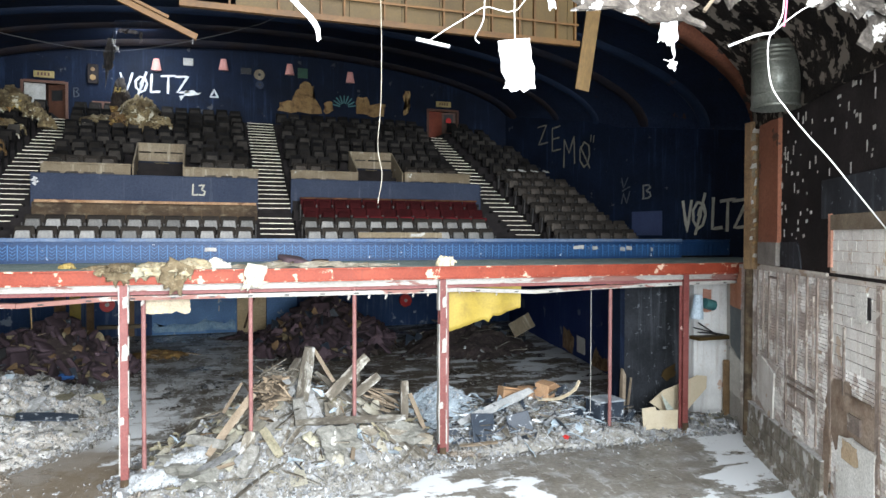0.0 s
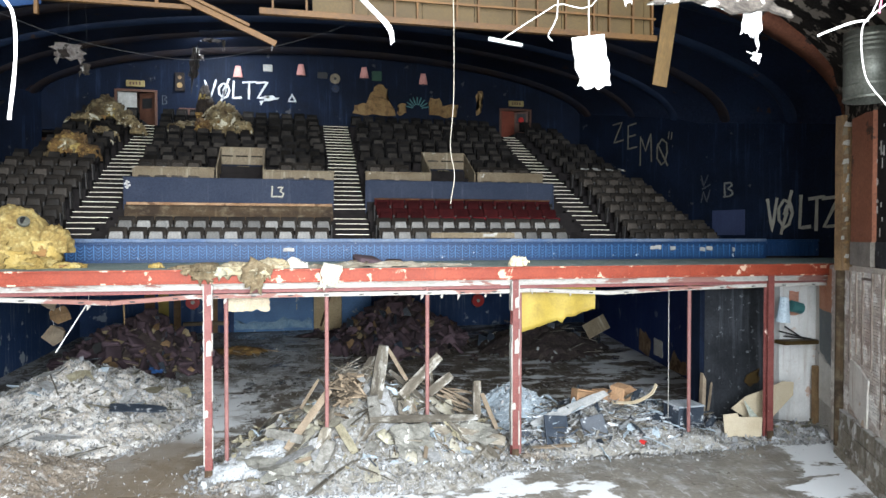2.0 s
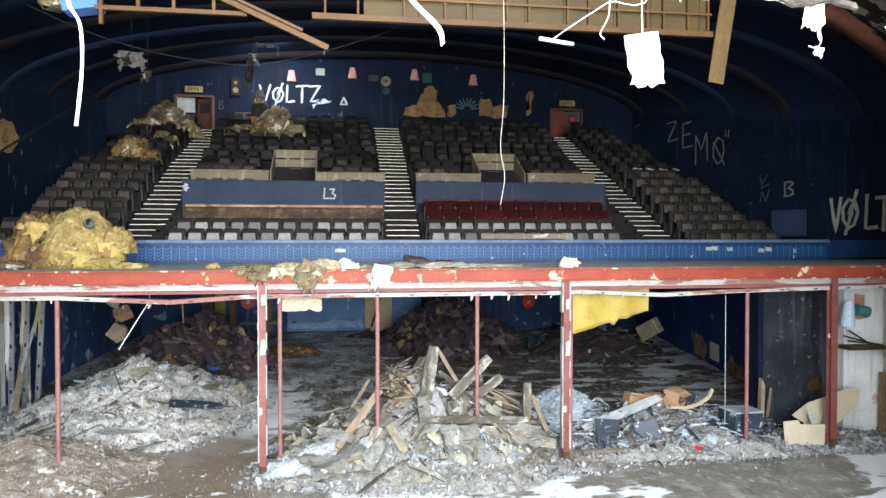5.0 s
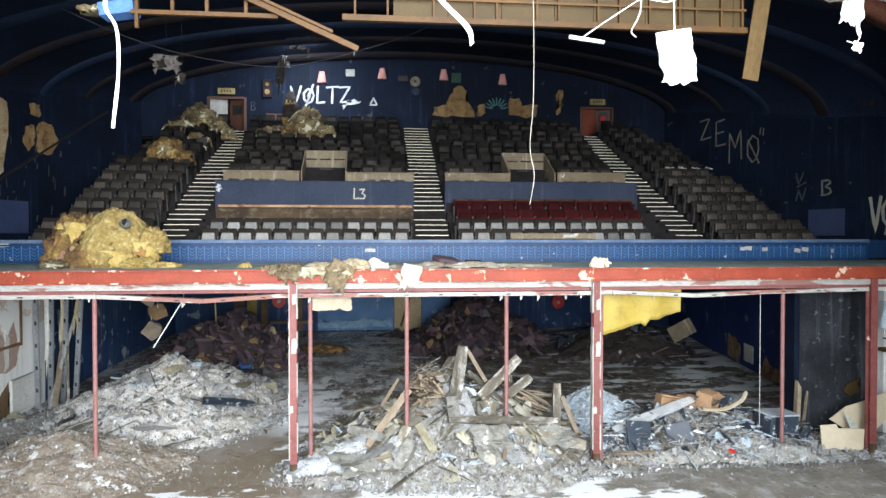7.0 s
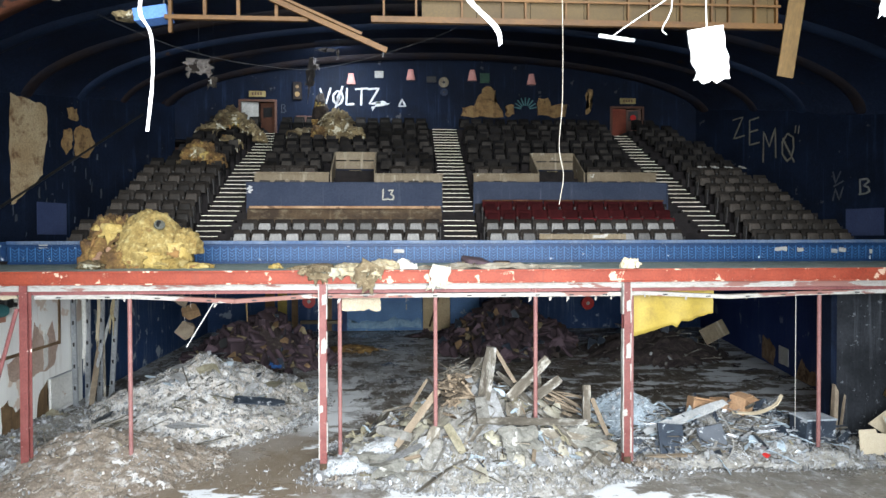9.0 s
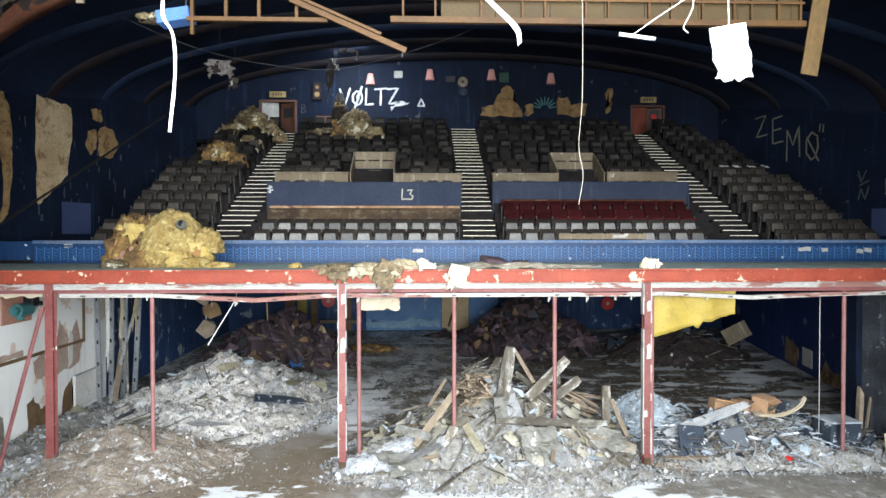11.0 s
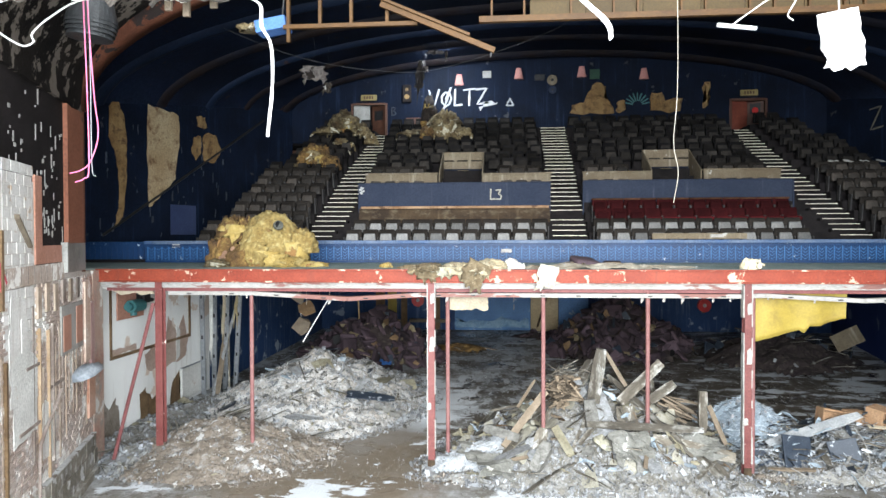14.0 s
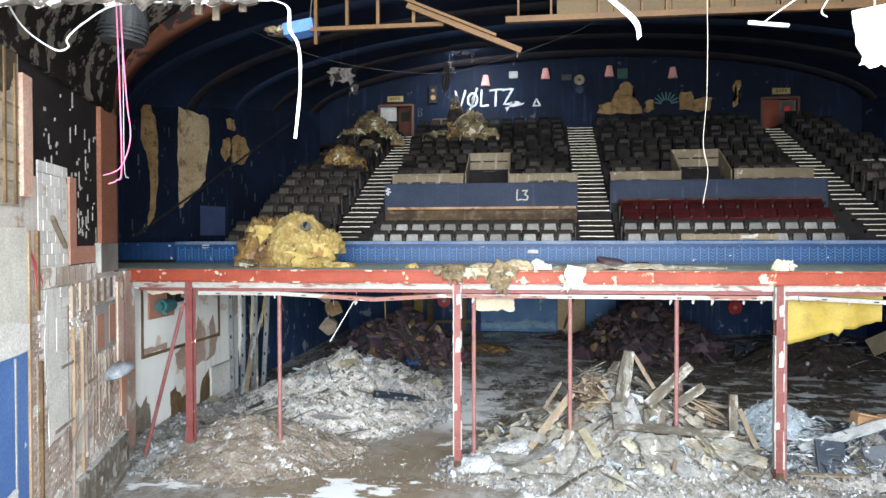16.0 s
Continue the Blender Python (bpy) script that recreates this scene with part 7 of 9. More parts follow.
scatter(heap_c, hc, BLUE_SLABS, 16, 15, 30, 0.9, 0.08, (0.5, 1.0))


def beam_between(a, b, w, thick, seed, material, parent, label=""):
    """A broken plank or timber that reaches from a to b, its broad side to the stage."""
    a, b = Vector(a), Vector(b)
    u = (b - a).normalized()
    n = Vector((0, -1, 0.35))
    n = (n - u * n.dot(u)).normalized()
    m = Matrix((u, n.cross(u), n)).transposed().to_4x4()
    m.translation = (a + b) / 2
    return at("beam", shared("beam", board((b - a).length, w, thick, seed, 0.08), material), m, parent, label)


for k, (a, b, w, th, m, lab) in enumerate((
        ((2.16, 18.39, 0.79), (2.61, 18.97, 3.10), 0.36, 0.14, OLD_WOOD, "long weathered roof timber"),
        ((2.73, 19.06, 3.02), (3.22, 18.82, 2.16), 0.11, 0.06, RAW_WOOD, "snapped brown batten"),
        ((3.02, 18.59, 1.74), (4.23, 19.35, 2.63), 0.30, 0.12, OLD_WOOD, "long weathered roof timber"),
        ((2.06, 17.82, 1.35), (5.03, 17.82, 1.25), 0.20, 0.10, OLD_WOOD, "long weathered roof timber"),
        ((-0.02, 17.72, 0.79), (1.08, 18.39, 2.06), 0.20, 0.05, RAW_WOOD, "brown plank sloping up the heap"),
        ((3.83, 18.87, 1.71), (4.62, 19.26, 2.14), 0.27, 0.10, OLD_WOOD, "broken timber end"),
        ((5.21, 18.68, 0.98), (5.24, 18.78, 2.02), 0.23, 0.16, OLD_WOOD, "upright grey timber stump"),
        ((5.33, 18.54, 1.71), (5.63, 18.11, 0.83), 0.13, 0.05, RAW_WOOD, "brown plank"),
        ((3.74, 17.72, 1.07), (5.65, 17.53, 0.66), 0.30, 0.05, OLD_WOOD, "grey board lying down the heap"),
        ((3.69, 17.44, 1.02), (4.31, 17.48, 0.12), 0.17, 0.07, OLD_WOOD, "grey board lying down the heap"),
        ((2.18, 18.11, 1.93), (2.35, 17.58, 0.69), 0.34, 0.05, CHUNK_GREY, "pale ceiling slab on edge"),
        ((4.17, 17.63, 1.17), (4.83, 17.68, 0.34), 0.20, 0.06, OLD_WOOD, "grey board lying down the heap"),
        ((2.87, 17.53, 1.22), (2.56, 17.53, 0.29), 0.34, 0.04, CHUNK_GREY, "grey ceiling slab"),
        ((1.25, 17.72, 1.31), (1.68, 17.34, 0.64), 0.22, 0.04, CHUNK_OLIVE, "pale ceiling slab on edge"),
        ((-0.57, 18.11, 1.12), (0.34, 17.72, 0.98), 0.24, 0.03, CHUNK_GREY, "pale ceiling slab"),
        ((0.34, 19.16, 1.41), (0.81, 18.97, 2.22), 0.09, 0.05, RAW_WOOD, "brown plank"))):
    beam_between(a, b, w * 0.96, th, 90 + k, m, hc, lab)
rnd = random.Random(5)
OFFCUT_WOOD = surf("brown_offcut_wood", [(0.105, 0.078, 0.052), (0.285, 0.225, 0.160)], 2.5, 30, 0.85, 0.4, rnd=0.8)
OFFCUTS = [shared("stacked_batten", board(0.26 + 0.09 * i, 0.055 + 0.012 * i, 0.045, 660 + i), OFFCUT_WOOD) for i in range(5)]
# solid dark lump paints the shade between the offcuts
part("dark_core", stone((0.40, 0.34, 0.36), 665), DARK_STAIN_SHADE, hc, "dark lump standing in for shade inside the pile").matrix_basis = pose(1.64, 19.12, 1.94)
for i in range(64):
    a, d = rnd.uniform(0, 2 * math.pi), math.sqrt(rnd.random())
    x, z = 1.60 + 0.38 * d * math.cos(a), 1.99 + 0.37 * d * math.sin(a)
    at("stacked_batten", OFFCUTS[i % 5], pose(x, 18.72 + 0.35 * (z - 1.9) + rnd.uniform(-0.1, 0.1), z, rnd.gauss(0, 25), rnd.gauss(8, 24), rnd.gauss(20, 48)), hc)
# dark sticks and scraps put shaded gaps among the pale pieces
DARK_STICKS = [shared("stick", board(0.4 + 0.2 * i, 0.035, 0.022, 670 + i, 0.1), (DARK_STAIN_SHADE, STAINED, DARK_SCRAP)[i]) for i in range(3)]
scatter_down(heap_c, hc, DARK_STICKS, 70, 671, 30, 0.92, 0.10, (0.5, 1.1))
scatter(heap_c, hc, [shared("shadowed_scrap", stone((0.20, 0.14, 0.02), 674), DARK_STAIN_SHADE), shared("shadowed_scrap", stone((0.15, 0.12, 0.02), 675), CHUNK_OLIVE)], 46, 676, 40, 0.9, 0.07, (0.5, 1.1))
for i in range(20):
    at("stacked_batten", LATHS[i % 4], pose(1.72 + rnd.uniform(-0.4, 0.4), 19.3, 2.28 + rnd.uniform(-0.02, 0.26), rnd.gauss(0, 10), rnd.gauss(-8, 18), rnd.gauss(10, 40)) @ Matrix.Diagonal((0.6, 1, 1, 1)), hc)
for i in range(22):
    at("stacked_batten", RAW_PLANKS[i % 5], pose(4.75 + rnd.uniform(-0.35, 0.45), 19.5 + rnd.uniform(-0.3, 0.3), 1.1 + 0.026 * i, rnd.gauss(0, 8), rnd.gauss(24, 8), rnd.gauss(4, 16)), hc)
for k, (x, y, z, w, h, rx, rz) in enumerate(((3.05, 17.45, 1.28, 1.0, 0.80, -42, 14), (4.75, 17.85, 1.10, 1.2, 0.55, -50, -16), (0.2, 17.9, 0.6, 2.0, 0.9, -68, 20), (-0.5, 18.5, 0.66, 1.6, 0.8, -70, 12))):
    me = shared("fallen_sheet", torn_sheet(w, h, 0.02, 100 + k, 0.26, 0.20), surf("grey_fallen_sheet", [(0.115, 0.112, 0.095), (0.20, 0.198, 0.180)], 1.6, 20, 0.9, 0.5, peel=((0.34, 0.34, 0.31), 0.24, 2.2)) if k == 0 else bpy.data.materials["grey_fallen_sheet"])
    at("fallen_sheet", me, pose(x, y, z, rx, 0, rz), hc, "torn grey ceiling sheet")
# blue-white plaster between the heaps
heap_d = Heap(7.2, 21.4, 2.2, 2.0, 1.25, 6, 0.9, 0.2)
hd = heap_thing("pale_blue_heap", "mound of pale blue plaster shreds", heap_d, PALE_BLUE, 50)
scatter(heap_d, hd, BLUE_SLABS, 26, 16, 20, 1.0, 0.03, (0.2, 0.45))
at("shred_layer", crumbs(lambda r: heap_d.spot(r, 1.08), 9000, 216, (0.006, 0.014), surf("pale_blue_shred", [(0.40, 0.48, 0.55), (0.56, 0.63, 0.69)], 2.0, 25, 0.85, 0.2, rnd=0.5, island=True), 4.5, 0.45), Matrix.Identity(4), hd)["kind"] = "stuff"
# scrap heap
heap_e = Heap(9.8, 20.0, 3.9, 2.3, 0.75, 7, 0.8, 0.3)
he = heap_thing("scrap_heap", "low heap of broken fittings, boards and metal scrap", heap_e, RUBBLE, 120)
scatter(heap_e, he, CHUNKS, 60, 17, 35, 1.0, 0.05, (0.5, 1.0))
scatter(heap_e, he, [SLABS[0], SLABS[1], SLABS[3], SLABS[5]], 50, 18, 35, 0.95, 0.10, (0.4, 0.9))
scatter(heap_e, he, LATHS, 90, 19, 14, 0.95, 0.16)
scatter(heap_e, he, [shared("metal_strip", board(0.7 + 0.3 * i, 0.06, 0.01, 240 + i, 0.02), STEEL if i % 2 else DARK_SCRAP) for i in range(4)], 44, 25, 18, 0.95, 0.2)
scatter(heap_e, he, GREY_PLANKS, 26, 20, 14, 0.9, 0.15, (0.6, 1.1))
scatter(heap_e, he, DARK_SLABS, 60, 21, 40, 0.95, 0.14, (0.4, 1.1))
scatter(heap_e, he, BLUE_SLABS, 26, 22, 30, 0.95, 0.1)
scatter(heap_e, he, [shared("chip_piece", stone((0.4, 0.28, 0.02), 120 + i), CHIP) for i in range(3)], 5, 23, 40, 0.8, 0.2)
SLIVERS = [shared("sliver", laid(torn_sheet(0.05 + 0.02 * i, 0.45 + 0.12 * i, 0.006, 350 + i, 0.3, 0.14, 4, 8)), (FOIL, CHUNK, DARK_SCRAP, FOIL, PALE_BLUE)[i]) for i in range(5)]
scatter(heap_e, he, SLIVERS, 260, 26, 18, 0.95, 0.16, (0.3, 0.85))
at("shred_layer", crumbs(lambda r: heap_e.spot(r, 0.95), 2200, 228, (0.006, 0.014), surf("bright_metal_shred", [(0.40, 0.43, 0.46), (0.66, 0.69, 0.72)], 2.0, 25, 0.5, 0.2, rnd=0.6, island=True), 7.0, 0.35), pose(0, 0, 0.08), he)["kind"] = "stuff"
scatter(heap_e, he, WHITE_CHUNKS, 40, 27, 35, 0.95, 0.12, (0.3, 0.7))
at("bent_strip", shared("bent_strip", strap([(9.9, 19.7, 0.95), (10.6, 19.6, 0.95), (11.1, 19.5, 1.2), (11.3, 19.5, 1.5)], 0.16, 0.03, (0, 1, 0.3)), CHIP), Matrix.Identity(4), he, "bent pale laminate strip")
at("dark_panel", shared("dark_panel", cube((-0.4, -0.03, -0.45), (0.4, 0.03, 0.45), 0.02), DARK_SCRAP), pose(7.6, 18.6, 0.5, -24, 8, 12), he, "dark blue cabinet door")
at("dark_panel", shared("dark_panel", cube((-0.35, -0.05, -0.42), (0.35, 0.05, 0.42), 0.02), DARK_SCRAP), pose(8.75, 18.5, 0.48, -18, -14, -10), he, "dark blue cabinet door")
at("long_board", shared("long_board", board(2.6, 0.34, 0.04, 7), surf("white_scrap_board", [(0.30, 0.32, 0.33), (0.46, 0.47, 0.47)], 1.5, 20, 0.8, 0.2)), pose(8.4, 19.4, 0.95, 22, -16, 8), he, "white laminated board")
at("skirting_board", shared("skirting_board", board(3.2, 0.12, 0.06, 8), RAW_WOOD), pose(8.4, 18.15, 0.28, 10, -2, 2), he, "reddish timber lying along the heap")
crate = thing("speaker_box", "dark blue box lying open on the scrap heap", "box", 11.9, 19.0, 0.28)
part("body", cube((-0.48, -0.35, 0), (0.48, 0.35, 0.68), 0.02), DARK_SCRAP, crate)
part("lid", cube((-0.5, -0.37, 0.68), (0.5, 0.37, 0.73), 0.01), surf("dusty_lid", [(0.30, 0.34, 0.38), (0.42, 0.45, 0.48)], 2.0, 20, 0.8, 0.2), crate, "dust-covered lid")
crate.rotation_euler = (0.05, 0.03, 0.15)
for k, (x, y, z, w, h) in enumerate(((9.2, 20.3, 0.95, 0.75, 0.5), (9.9, 20.4, 0.95, 0.55, 0.45), (10.35, 20.1, 1.05, 0.5, 0.55))):
    c = thing("cardboard_box", "crushed brown cardboard box on the scrap heap", "box", x, y, z - 0.2, "crushed boxes on the scrap heap")
    part("body", cube((-w / 2, -0.25, 0), (w / 2, 0.25, h), 0.03), surf("brown_cardboard", [(0.34, 0.20, 0.11), (0.42, 0.27, 0.16)], 2.0, 30, 0.9, 0.2) if k == 0 else bpy.data.materials["brown_cardboard"], c)
    part("flap", cube((-w / 2, -0.26, h), (w / 2, 0.05, h + 0.015)), bpy.data.materials["brown_cardboard"], c).rotation_euler = (0.3, 0, 0)
    c.rotation_euler = (0.12 * (k - 1), 0.18 - 0.12 * k, 0.3 * k)
at("teal_sheet", shared("teal_sheet", stone((0.26, 0.18, 0.02), 131), TEAL), pose(9.33, 19.9, 0.57, 40, 10, 20), he, "teal painted sheet")
at("red_scrap", shared("red_scrap", stone((0.14, 0.1, 0.08), 132), RED_GLOSS), pose(9.95, 17.85, 0.22, 10, 20, 30), he, "small red plastic scrap")
hose = thing("white_hose", "white hose looping over the rubble", "hose")
part("tube", cable([(9.0, 18.6, 1.2), (9.15, 18.3, 0.8), (9.0, 17.9, 0.35), (8.3, 17.5, 0.1), (7.6, 17.7, 0.15), (7.2, 18.0, 0.3)], 0.012), TRIM, hose)
# rubble ridge along the posts and by the right wall
for k, (cx, cy, rx, ry, h) in enumerate(((10.4, 18.2, 4.2, 0.8, 0.28), (2.6, 17.5, 4.6, 0.8, 0.26), (15.3, 18.2, 1.5, 0.9, 0.12), (-9.8, 18.0, 1.4, 1.3, 0.4), (-10.9, 21.5, 1.3, 4.5, 0.35))):
    hp = Heap(cx, cy, rx, ry, h, 30 + k, 0.8, 0.2)
    ob = heap_thing("rubble_ridge", "low ridge of plaster rubble along the posts", hp, RUBBLE, 44)
    ob["group"] = "rubble ridges"
    scatter(hp, ob, CHUNKS, 50, 40 + k, 40, 1.05, 0.04, (0.35, 1.0))
    scatter(hp, ob, SLABS, 22, 50 + k, 25, 1.0, 0.05, (0.3, 0.9))
    scatter(hp, ob, LATHS, 8, 60 + k, 8, 1.0, 0.06)
    cr = at("grain_layer", crumbs(lambda r: hp.spot(r, 1.15), 2600, 70 + k), Matrix.Identity(4), ob)
    cr["kind"] = "stuff"
for k, (hp, ob, n) in enumerate(((heap_a, ha, 14000), (heap_b, hb, 3500), (heap_c, hc, 14000), (heap_d, hd, 900), (heap_e, he, 6000))):
    cr = at("grain_layer", crumbs(lambda r: hp.spot(r, 1.1), n, 90 + k, (0.007, 0.032) if k != 1 else (0.005, 0.020), SOIL_CRUMB if k == 1 else None), Matrix.Identity(4), ob)
    cr["kind"] = "stuff"
for k, (hp, ob, n) in enumerate(((heap_a, ha, 2500), (heap_b, hb, 2000), (heap_c, hc, 2200), (heap_e, he, 4000))):
    cr = at("grit_layer", crumbs(lambda r: hp.spot(r, 1.12), n, 190 + k, (0.008, 0.034) if k != 1 else (0.005, 0.02), CRUMB if k == 1 else GREY_CRUMB), Matrix.Identity(4), ob)
    cr["kind"] = "stuff"
for k, (cx, cy, rx, ry, h) in enumerate(((-0.9, 17.5, 0.9, 0.5, 0.14), (0.9, 17.6, 0.7, 0.5, 0.2), (5.2, 18.0, 0.8, 0.4, 0.16), (6.5, 17.9, 0.7, 0.4, 0.12))):
    hp = Heap(cx, cy, rx, ry, h, 130 + k, 0.8, 0.1)
    ob = heap_thing("soil_patch", "low patch of brown soil at the foot of the heap", hp, RUBBLE_BROWN, 40)
    ob["group"] = "soil patches"
    at("grain_layer", crumbs(lambda r: hp.spot(r, 1.2), 1400, 134 + k, (0.006, 0.022), SOIL_CRUMB), Matrix.Identity(4), ob)["kind"] = "stuff"
powder = Heap(0.2, 18.5, 2.4, 1.35, 0.85, 61, 0.75, 0.16)
pw = heap_thing("plaster_powder_heap", "smooth mound of pale blue-white plaster powder", powder, surf("pale_plaster_powder", [(0.36, 0.385, 0.40), (0.48, 0.50, 0.52), (0.30, 0.29, 0.265)], 1.6, 14, 0.95, 0.7), 60)
scatter(powder, pw, WHITE_SLABS, 24, 261, 20, 0.9, 0.03, (0.3, 0.8))
cr = at("grain_layer", crumbs(lambda r: powder.spot(r, 1.15), 3000, 262, (0.006, 0.03)), Matrix.Identity(4), pw)
cr["kind"] = "stuff"
loose = tagged(new("floor_grit", crumbs(lambda r: (r.uniform(-11, 15), r.choice((r.uniform(16.5, 19), r.uniform(18, 40), r.uniform(18, 40))), 0.010), 4500, 99, (0.004, 0.015))), "loose plaster crumbs scattered over the floor", "crumbs", kind="stuff")

# heaps of torn-out purple seats
CUSHIONS = []
for i in range(4):
    bm = cube((-0.26, -0.24, -0.07), (0.26, 0.24, 0.07), 0.06)
    for v in bm.verts:
        v.co.z += 0.05 * noise.noise(v.co * 4 + Vector((i, 0, 0)))
        v.co.x *= 1 + 0.15 * noise.noise(Vector((v.co.y * 3, i, 2)))
    CUSHIONS.append(shared("cushion", bm, PURPLE, True))
FOAMS = [shared("foam_piece", stone((0.2, 0.16, 0.08), 140 + i), FOAM) for i in range(3)]
BROWN_SCRAPS = [shared("board_scrap", stone((0.30, 0.2, 0.02), 560 + i), (STAINED, DARK_STAIN_SHADE, PIT)[i]) for i in range(3)]
FRAMES = [shared("seat_frame", cube((-0.28, -0.03, -0.25), (0.28, 0.03, 0.25), 0.02), DARK_SCRAP)]
DARK_BASE = surf("dark_debris", [(0.030, 0.020, 0.022), (0.060, 0.045, 0.040), (0.11, 0.09, 0.075)], 2.0, 14, 0.95, 0.8)
for k, (hp, n, lab) in enumerate(((Heap(-6.6, 34.0, 3.6, 3.2, 2.1, 50, 0.9, 0.4), 150, "heap of torn-out purple seat cushions against the side wall"), (Heap(6.0, 37.5, 3.8, 4.2, 2.45, 51, 0.9, 0.4), 190, "heap of torn-out purple seat cushions and foam"))):
    ob = heap_thing("seat_heap", lab, hp, DARK_BASE, 44)
    ob["group"] = "heaps of old seats"
    scatter(hp, ob, CUSHIONS, n, 110 + k, 45, 0.98, 0.18, (1.0, 1.7))
    scatter(hp, ob, FOAMS, 24, 120 + k, 40, 0.9, 0.25, (0.8, 1.6))
    scatter(hp, ob, FRAMES, 30, 130 + k, 50, 0.95, 0.25, (0.6, 1.2))
    scatter(hp, ob, CUSHIONS, 60, 170 + k, 60, 1.0, 0.3, (0.4, 0.9))
    scatter(hp, ob, BROWN_SCRAPS, 90, 180 + k, 55, 1.0, 0.28, (0.5, 1.2))
    scatter(hp, ob, RAW_PLANKS, 12, 140 + k, 25, 0.9, 0.2)
hp = Heap(13.5, 35.5, 3.6, 4.5, 1.1, 52, 0.8, 0.4)
ob = heap_thing("dark_debris_heap", "dark heap of burnt-looking debris at the rear", hp, DARK_BASE, 44)
scatter(hp, ob, GREY_PLANKS, 20, 150, 14, 0.9, 0.12)
scatter(hp, ob, CHUNKS, 50, 151, 40, 1.0, 0.05, (0.4, 0.9))
scatter(hp, ob, FRAMES, 8, 152, 40, 0.9, 0.1)
hp = Heap(2.3, 42.5, 1.8, 1.0, 0.3, 53, 0.8, 0.2)
ob = heap_thing("dark_debris_heap", "low dark heap of torn fabric before the rear wall", hp, DARK_BASE, 30)
scatter(hp, ob, CUSHIONS, 18, 153, 40, 1.0, 0.05, (0.6, 0.9))
hp = Heap(-2.6, 37.5, 1.6, 1.0, 0.3, 54, 0.8, 0.2)
ob = heap_thing("yellow_debris_heap", "small heap of yellow stained wool on the floor", hp, WOOL_BROWN, 30)
scatter(hp, ob, RAW_PLANKS, 10, 154, 10, 1.2, 0.05)


# ------------------------------------------------------------ insulation
WOOL_SCRAP = surf("dirty_pale_wool", [(0.30, 0.25, 0.15), (0.46, 0.41, 0.29), (0.20, 0.14, 0.08)], 3.0, 16, 1.0, 0.9)
KRAFT = surf("torn_pink_brown_facing", [(0.20, 0.105, 0.060), (0.33, 0.20, 0.13)], 1.6, 18, 0.9, 0.5)
DARK_HEAP = surf("dark_rotten_fibre", [(0.016, 0.012, 0.010), (0.040, 0.030, 0.024)], 3.0, 16, 1.0, 0.8)
WOOL_MAT = surf("grey_brown_wool_mat", [(0.12, 0.088, 0.05), (0.21, 0.165, 0.10), (0.28, 0.235, 0.155)], 4.0, 24, 1.0, 0.9)
WOOL_DOME = surf("yellow_insulation_mat", [(0.21, 0.140, 0.044), (0.33, 0.245, 0.088), (0.42, 0.345, 0.15)], 2.2, 14, 1.0, 1.0, peel=((0.20, 0.115, 0.045), 0.18, 1.8), grain=0.5)


def flap(parent, c, size, az, el, w, h, material, seed, stand=0.03, droop=0.0):
    """A torn piece of matting that lies on an egg-shaped clump and hangs down its side."""
    n = Vector((math.cos(az) * math.cos(el) / size[0], math.sin(az) * math.cos(el) / size[1], math.sin(el) / size[2])).normalized()
    p = Vector((c[0] + size[0] * math.cos(az) * math.cos(el), c[1] + size[1] * math.sin(az) * math.cos(el), c[2] + size[2] * math.sin(el))) + n * stand
    u = Vector((0, 0, 1)).cross(n).normalized()
    v = n.cross(u)
    m = Matrix((u, -n, v)).transposed().to_4x4()
    m.translation = p
    bm = torn_sheet(w, h, 0.045, seed, 0.42, 0.16, 14, 14)
    for q in bm.verts:
        q.co.y += droop * q.co.z * q.co.z - 0.22 * (q.co.x / max(w, 0.1)) ** 2 * -w
    return at("matting", shared("matting", bm, material, True), m, parent)


def wool(name, label, clumps, rags=7, mixed=True):
    ob = thing(name, label, "insulation", group="fallen insulation")
    rnd = random.Random(len(label))
    for k, (x, y, z, sx, sy, sz, m, seed) in enumerate(clumps):
        c = part("clump", lump((sx * 0.95, sy * 0.95, sz * 0.97), seed, 0.11 if sx > 1.1 else 0.28, 6 if sx > 0.55 else 5, 0.045 if sx > 1.1 else 0.15), m, ob, "", True)
        c.matrix_basis = pose(x, y, z, 0, 0, seed * 37)
        for i in range(int(rags * sx * sz + 0.5)):
            mat = m if (rnd.random() < 0.6 or not mixed) else rnd.choice((WOOL, WOOL_BROWN, WOOL_PALE))
            g = rnd.uniform(0.45, 0.95) * min(1.0, sx)
            flap(ob, (x, y, z), (sx * 0.9, sy * 0.9, sz * 0.95), rnd.uniform(-2.9, -0.25), rnd.uniform(0.12, 1.1), g, g * rnd.uniform(0.6, 1.0), mat, 500 + 17 * seed + i, 0.02, rnd.uniform(-0.1, 0.35))
    return ob


